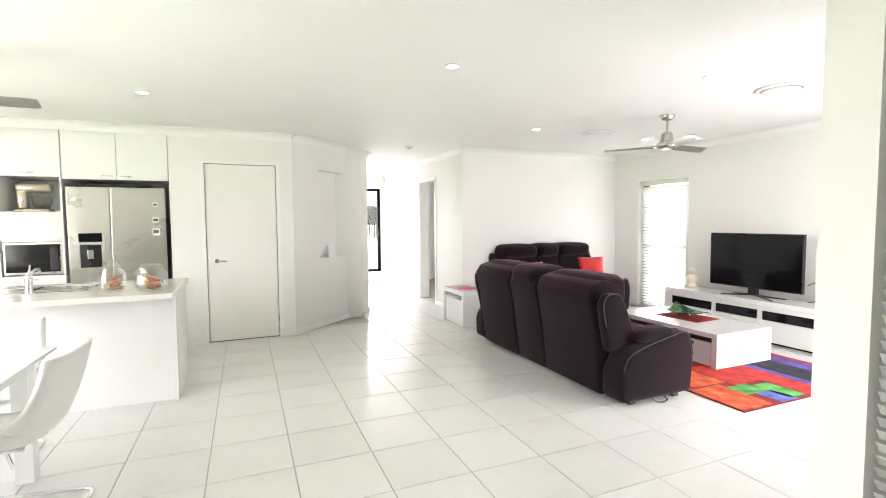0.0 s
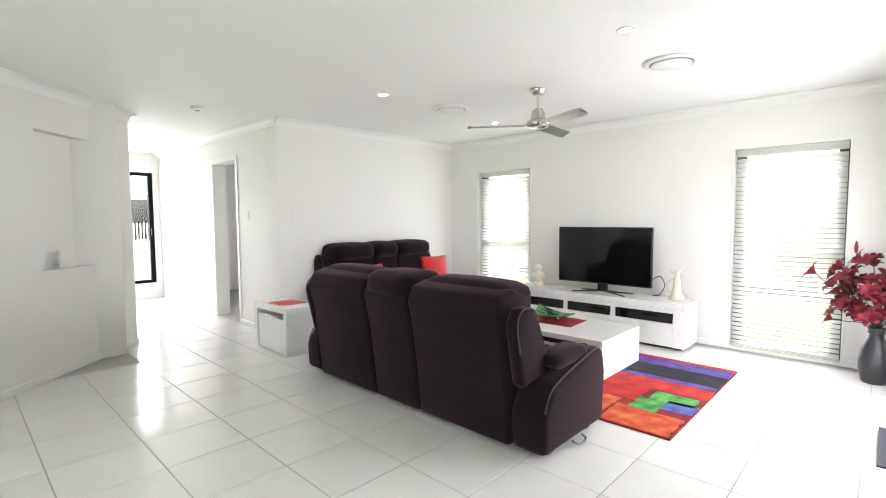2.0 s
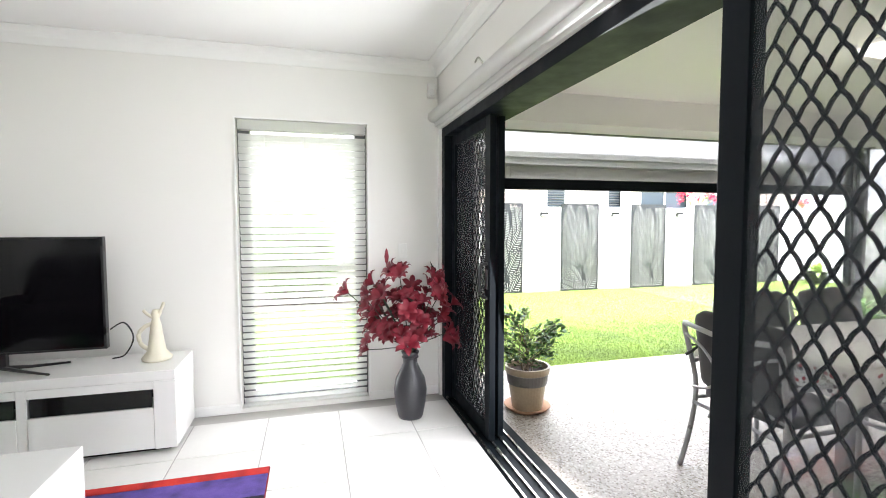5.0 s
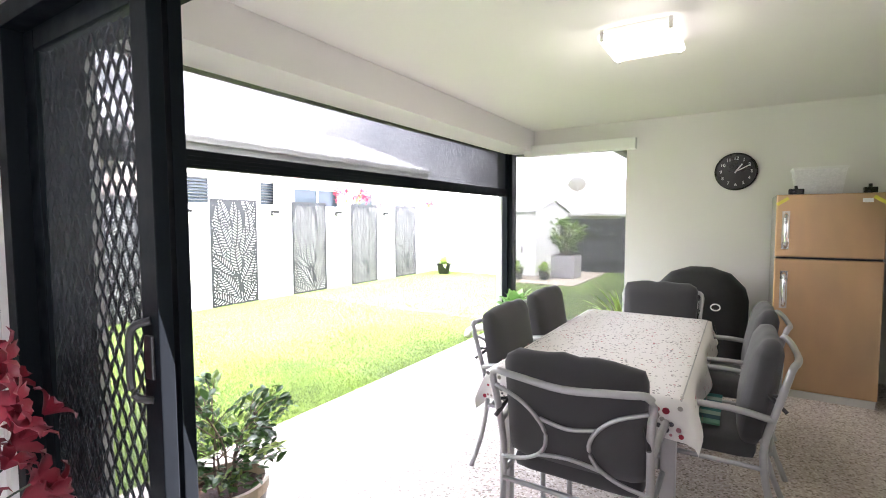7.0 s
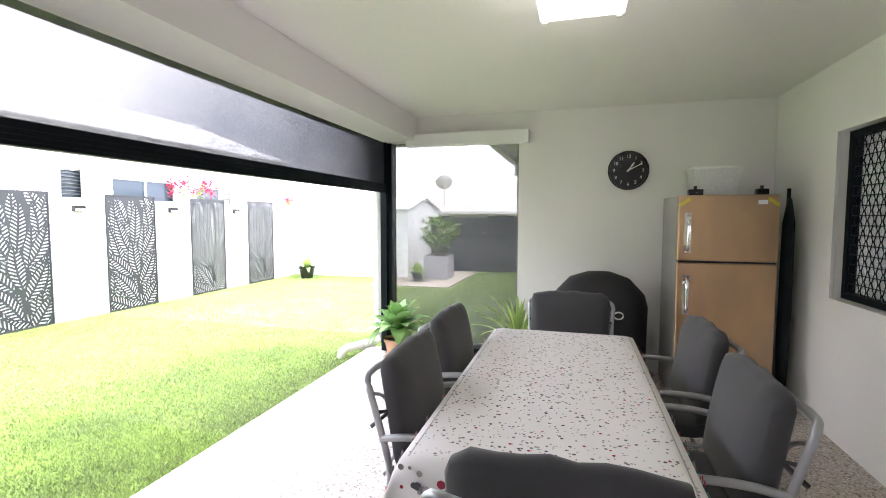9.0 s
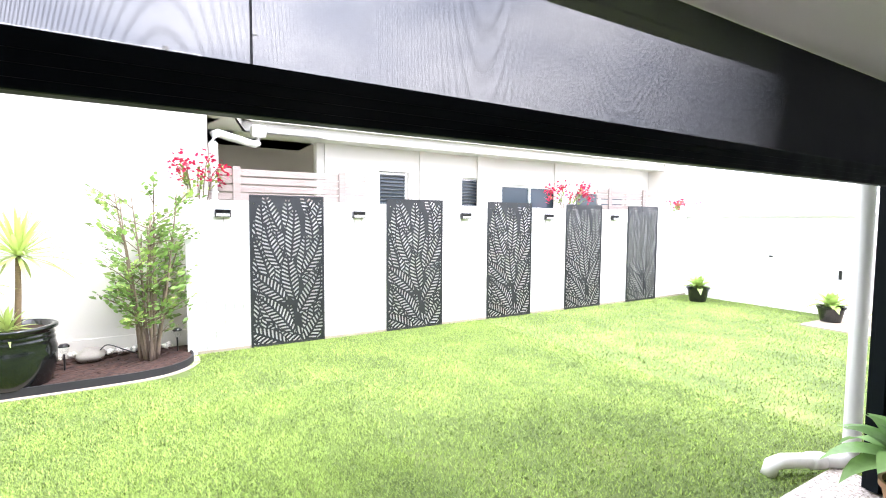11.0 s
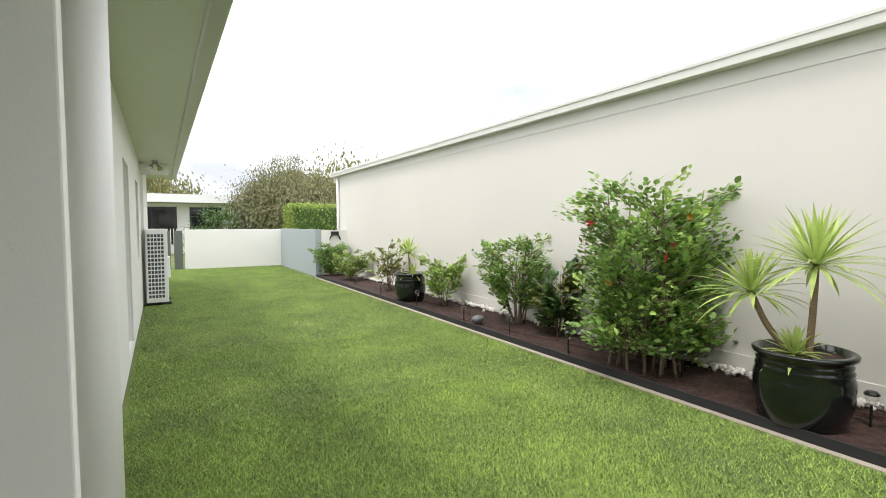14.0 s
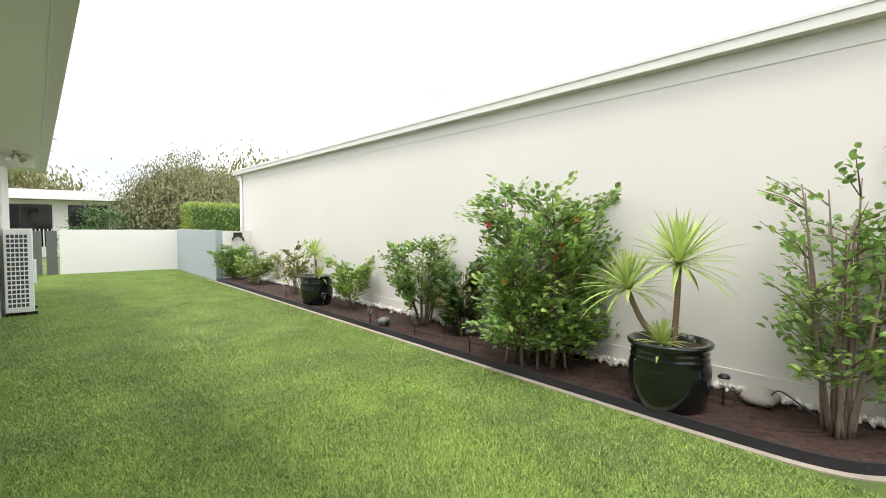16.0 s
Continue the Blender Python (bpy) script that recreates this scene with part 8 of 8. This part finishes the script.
LEAFS["grey"] = per_piece(surf("leaf_grey", (0.15, 0.15, 0.065), 0.7, vary=0.4, scale=1.2, each=0.2), 0.6, 1.4)
tree("weeping_tree", "wide weeping tree with olive grey foliage", (12.3, 23.5, -0.08), 4.7, 4.9, 51, "grey", 0.105, 0.05, 0.30, 66000, 170)
tree("weeping_tree", "thin tall tree with light foliage", (12.6, 25.5, -0.08), 5.6, 2.4, 52, "grey", 0.10, 0.05, 0.10, 14000, 60)
tree("round_tree", "dark green rounded tree beyond the garden", (9.1, 22.6, -0.08), 2.6, 2.6, 53, "deep", 0.13, 0.06, 0, 2600, 30)
tree("gum_tree", "distant gum tree behind the white house", (4.8, 40, -0.08), 7.4, 8.5, 54, "olive", 0.3, 0.13, 0.2, 10000, 70)
tree("gum_tree", "distant olive gum tree behind the house", (17.5, 29, -0.08), 6.4, 7.0, 55, "olive", 0.25, 0.11, 0.25, 10000, 70)
hd = thing("hedge", "clipped light green hedge behind the garden wall", "hedge", (13.2, 19.5, -0.08))
rr = random.Random(61)
pts = []
for _ in range(7000):
    s = rr.randrange(3)
    x, y, z = rr.uniform(-1.9, 1.9), rr.uniform(-0.8, 0.8), rr.uniform(0.0, 2.3)
    if s == 0:
        y = -0.8 + rr.gauss(0, 0.05)
    elif s == 1:
        z = 2.3 + rr.gauss(0, 0.05)
    else:
        x = -1.9 + rr.gauss(0, 0.05)
    pts.append((Vector((x, y, z)), Vector((0, -0.6, 0.5))))
V, F = leaf_mass(pts, 0.10, 0.06, 0.1, rr, 0.3, True)
tagged(part_raw("foliage", V, F, LEAFS["lime"], hd), kind="stuff")
# added solid core, its deep green standing for shade behind the leaves
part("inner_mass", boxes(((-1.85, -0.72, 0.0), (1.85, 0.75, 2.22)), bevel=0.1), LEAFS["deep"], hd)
for x, y in ((8.9, 18.6), (7.7, 18.8)):
    rosette("grass_plant", "strappy plant showing above the garden wall", (x, y, -0.07), 26, 1.62, 0.05, (1.15, 1.5), int(x * 10), "light")

# south end of the garden
sh = tagged(new("garden_shed"), "white sheet metal garden shed with a gable", "shed", "", "structure")
part("wall", boxes(((8.2, -12.55, -0.2), (11.6, -9.85, 1.66))), WHITEP, sh)
bm = bmesh.new()
sec = [(-9.78, 1.64), (-11.2, 1.98), (-12.62, 1.64), (-12.62, 1.60), (-11.2, 1.93), (-9.78, 1.60)]
ends = [[bm.verts.new((x, y, z)) for y, z in sec] for x in (8.13, 11.66)]
for k in range(6):
    bm.faces.new((ends[0][k], ends[0][(k + 1) % 6], ends[1][(k + 1) % 6], ends[1][k]))
bm.faces.new(ends[0]), bm.faces.new(ends[1][::-1])
bmesh.ops.recalc_face_normals(bm, faces=bm.faces[:])
part("roof", bm, ROOFW, sh)
bm = bmesh.new()
tri_ = [bm.verts.new(c) for c in ((8.2, -9.85, 1.64), (8.2, -11.2, 1.94), (8.2, -12.55, 1.64), (8.26, -9.85, 1.64), (8.26, -11.2, 1.94), (8.26, -12.55, 1.64))]
for f4 in ((0, 1, 2), (5, 4, 3), (0, 3, 4, 1), (1, 4, 5, 2), (2, 5, 3, 0)):
    bm.faces.new([tri_[i] for i in f4])
part("gable", bm, WHITEP, sh)
part("latch", boxes(((8.56, -9.848, 0.55), (8.60, -9.82, 0.70)), ((9.6, -9.848, 0.85), (9.66, -9.83, 0.88))), BLACK, sh)
structure("paving_south", boxes(((6.82, -11.6, -0.2), (8.6, -8.55, -0.052)), bevel=0.006), CONC, "pale concrete paving by the shed", "pavement")
ft = tagged(new("fence_charcoal"), "charcoal painted paling fence behind the garden", "fence", "", "structure")
bd2 = mesh_of("board", boxes(((-0.072, 0, -0.1), (0.072, 0.018, 1.42)), bevel=0.002, seg=1), DARKFENCE)
for k in range(44):
    o = new("board", bd2)
    o.parent = ft
    o.matrix_basis = pose(4.93 + k * 0.148, -11.82, rr.uniform(-0.005, 0.005))
for z in (0.2, 0.95, 1.30):
    part("rail", boxes(((4.86, -11.80, z), (8.19, -11.76, z + 0.09))), DARKFENCE, ft)
part("gate_latch", boxes(((6.62, -11.75, 0.98), (6.80, -11.72, 1.02))), NICKEL, ft)
pt = thing("planter_box", "square pale grey planter box on the paving", "planter", (7.46, -10.05, -0.052))
part("box", boxes(((-0.30, -0.30, 0), (0.30, 0.30, 0.56)), bevel=0.012), surf("grey_planter", (0.36, 0.35, 0.36), 0.8), pt)
part("soil", boxes(((-0.27, -0.27, 0.561), (0.27, 0.27, 0.575))), MULCH, pt)
s, tips = shrub("potted_shrub", "leafy green shrub in the grey planter", (7.46, -10.05, 0.50), 0.95, 0.95, 71, "mid", 0.09, 0.055, 7, 60, 14, 0.2, "light")
for x, y, z, r in ((7.78, -9.35, -0.052, 0.14), (8.45, -9.20, -0.075, 0.18), (10.62, -9.25, -0.075, 0.20)):
    pot_round("plant_pot", "black pot with a small leafy plant", (x, y, z), r, r * 1.5, BLKGLAZE)
    rosette("potted_plant", "small lime green leafy plant", (x, y, z + r * 1.3), 24, 0.34, 0.09, (0.2, 1.5), int(x * 7), "light", fold=0.2)
h = thing("far_house", "neighbouring house with a pale roof beyond the charcoal fence", "house", (8.0, -17.0, -0.08))
part("wall", boxes(((-6, -6, 0), (6.0, -0.6, 1.9))), NBWALL, h)
bm = bmesh.new()
base = [bm.verts.new(c) for c in ((-6.6, 0.0, 1.72), (6.6, 0.0, 1.72), (6.6, -7, 1.72), (-6.6, -7, 1.72))]
top = [bm.verts.new(c) for c in ((-2.5, -3.5, 3.2), (3.5, -3.5, 3.2))]
for f4 in ((base[0], base[1], top[1], top[0]), (base[1], base[2], top[1]), (base[2], base[3], top[0], top[1]), (base[3], base[0], top[0])):
    bm.faces.new(f4)
bmesh.ops.recalc_face_normals(bm, faces=bm.faces[:])
bmesh.ops.solidify(bm, geom=bm.faces[:], thickness=0.05)
part("roof", bm, surf("cream_roof_sheet", (0.36, 0.33, 0.28), 0.6, vary=0.05), h)
part("gutter", boxes(((-6.65, -0.02, 1.62), (6.65, 0.10, 1.74)), bevel=0.02), GUTTER, h)
for x in (-1.5, 1.0):
    w = part("window", boxes(((x, -0.60, 0.9), (x + 1.2, -0.57, 1.6))), WHITEP, h)
    part("pane", boxes(((x + 0.06, -0.568, 0.95), (x + 1.14, -0.56, 1.55))), SMOKE, w)
sd = thing("satellite_dish", "grey satellite dish on the neighbouring roof", "satellite dish", (9.45, -17.7, 2.0))
part("dish", lathe([(0, 0.0), (0.18, 0.03), (0.34, 0.11), (0.345, 0.118), (0.18, 0.045), (0, 0.015)], 28), GUTTER, sd, smooth=True).matrix_basis = pose(0, 0, 0.80, 55, 0, 20)
part("mast", tube([(0, 0, -0.1), (0, 0, 0.5), (-0.02, -0.06, 0.80)], 0.03, 8), GUTTER, sd)
tree("gum_tree", "dark rounded tree beyond the neighbouring roofs", (5.6, -34, -0.08), 5.4, 6.0, 56, "deep", 0.28, 0.12, 0, 3000, 36)
structure("eave_south", boxes(((4.85, -14.0, 2.62), (5.42, -3.96, 2.66))), SOFFIT, "pale flat eave lining", "eave")
structure("gutter_south", boxes(((5.42, -14.0, 2.50), (5.54, -3.96, 2.68)), bevel=0.02), GUTTER, "grey steel roof gutter", "gutter")
dpp = thing("downpipe", "grey downpipe on the side wing of the house", "downpipe", (4.92, -8.6, -0.08))
part("pipe", tube([(0.5, 0, 2.6), (0.5, 0.0, 2.35), (0.40, 0, 2.28), (0.10, 0, 2.28), (0.0, 0, 2.2), (0, 0, 0.0)], 0.045, 12), GUTTER, dpp, smooth=True)
part("bracket", boxes(((-0.06, -0.055, 1.2), (0.055, 0.055, 1.23))), GUTTER, dpp)


# ---- lawn blades ----
GRASS = per_piece(surf("grass_blade", (0.184, 0.268, 0.046), 0.7, vary=0.34, scale=1.6, grain=9, bump=0), 0.38, 1.68)
gen = np.random.default_rng(7)


def grass(name, count, x0, x1, y0, y1, h0, h1, w):
    """Single leaning blades over a stretch of lawn, in one mesh."""
    x, y = gen.uniform(x0, x1, count), gen.uniform(y0, y1, count)
    keep = ~((x > 10.455) & (y > -0.45)) & ~((x < 6.44) & (y > -3.8)) & ~((x < 6.46) & (y > 0.8)) & ~((x > 6.75) & (x < 8.65) & (y < -8.5))
    x, y = x[keep], y[keep]
    n = len(x)
    a, h, lean = gen.uniform(0, 2 * np.pi, n), gen.uniform(h0, h1, n), gen.uniform(0.3, 1.7, n)
    dx, dy = np.cos(a) * w, np.sin(a) * w
    lx, ly = np.cos(a + 1.57) * h * lean, np.sin(a + 1.57) * h * lean
    z0 = np.full(n, -0.078)
    v = np.stack([np.stack([x - dx, y - dy, z0], -1), np.stack([x + dx, y + dy, z0], -1), np.stack([x + lx, y + ly, z0 + h], -1)], 1).reshape(-1, 3)
    me = bpy.data.meshes.new(name)
    me.vertices.add(len(v))
    me.vertices.foreach_set("co", v.astype(np.float32).ravel())
    me.loops.add(len(v))
    me.loops.foreach_set("vertex_index", np.arange(len(v), dtype=np.int32))
    me.polygons.add(n)
    me.polygons.foreach_set("loop_start", np.arange(0, len(v), 3, dtype=np.int32))
    me.polygons.foreach_set("loop_total", np.full(n, 3, dtype=np.int32))
    me.update()
    me.validate()
    me.materials.append(GRASS)
    tagged(new(name, me), "mown green grass blades of the lawn", "grass", "", "stuff")


grass("grass", 600000, 6.31, 11.25, -4.5, 5.5, 0.008, 0.027, 0.0034)
grass("grass", 260000, 6.44, 9.6, -1.6, 3.2, 0.008, 0.027, 0.0030)
grass("grass", 300000, 6.31, 11.25, 5.5, 17.8, 0.010, 0.028, 0.0040)
grass("grass", 110000, 4.9, 11.25, -11.7, -4.5, 0.012, 0.032, 0.0045)

# ---- floor tiles ----
TS, GAP = 0.4868, 0.0035
tm = mesh_of("tile", boxes(((GAP, GAP, -0.012), (TS - GAP, TS - GAP, 0.0)), bevel=0.0012, seg=1), TILE)
floor_ob = bpy.data.objects["floor"]
ang_n = Vector((-1.24, 1.29)).normalized()
far = []
count = 0
for i in range(-10, 12):
    for j in range(-12, 24):
        x, y = 0.005 + i * 0.4868, -0.467 + j * 0.4868
        cx, cy = x + TS / 2, y + TS / 2
        if cx > 6.1 or cy < -4.3 or cy > 11.3 or cx < -4.7:
            continue
        if cy < 1.0 and cx > 2.1:
            continue
        if cy > 6.95 and not (1.4 < cx < 3.1):
            continue
        if cx > 5.99 or y > 11.2:
            continue
        near = -1.5 < cx and 0.6 < cy < 7.4 and count < 300
        if near:
            o = new("tile", tm)
            o.parent = floor_ob
            o.location = (x, y, 0)
            count += 1
        else:
            far.append((x, y))
bm = bmesh.new()
for x, y in far:
    add_box(bm, (x + GAP, y + GAP, -0.012), (x + TS - GAP, y + TS - GAP, -0.0002))
o = part("far_tiles", bm, TILE, floor_ob)
tagged(o, kind="stuff")
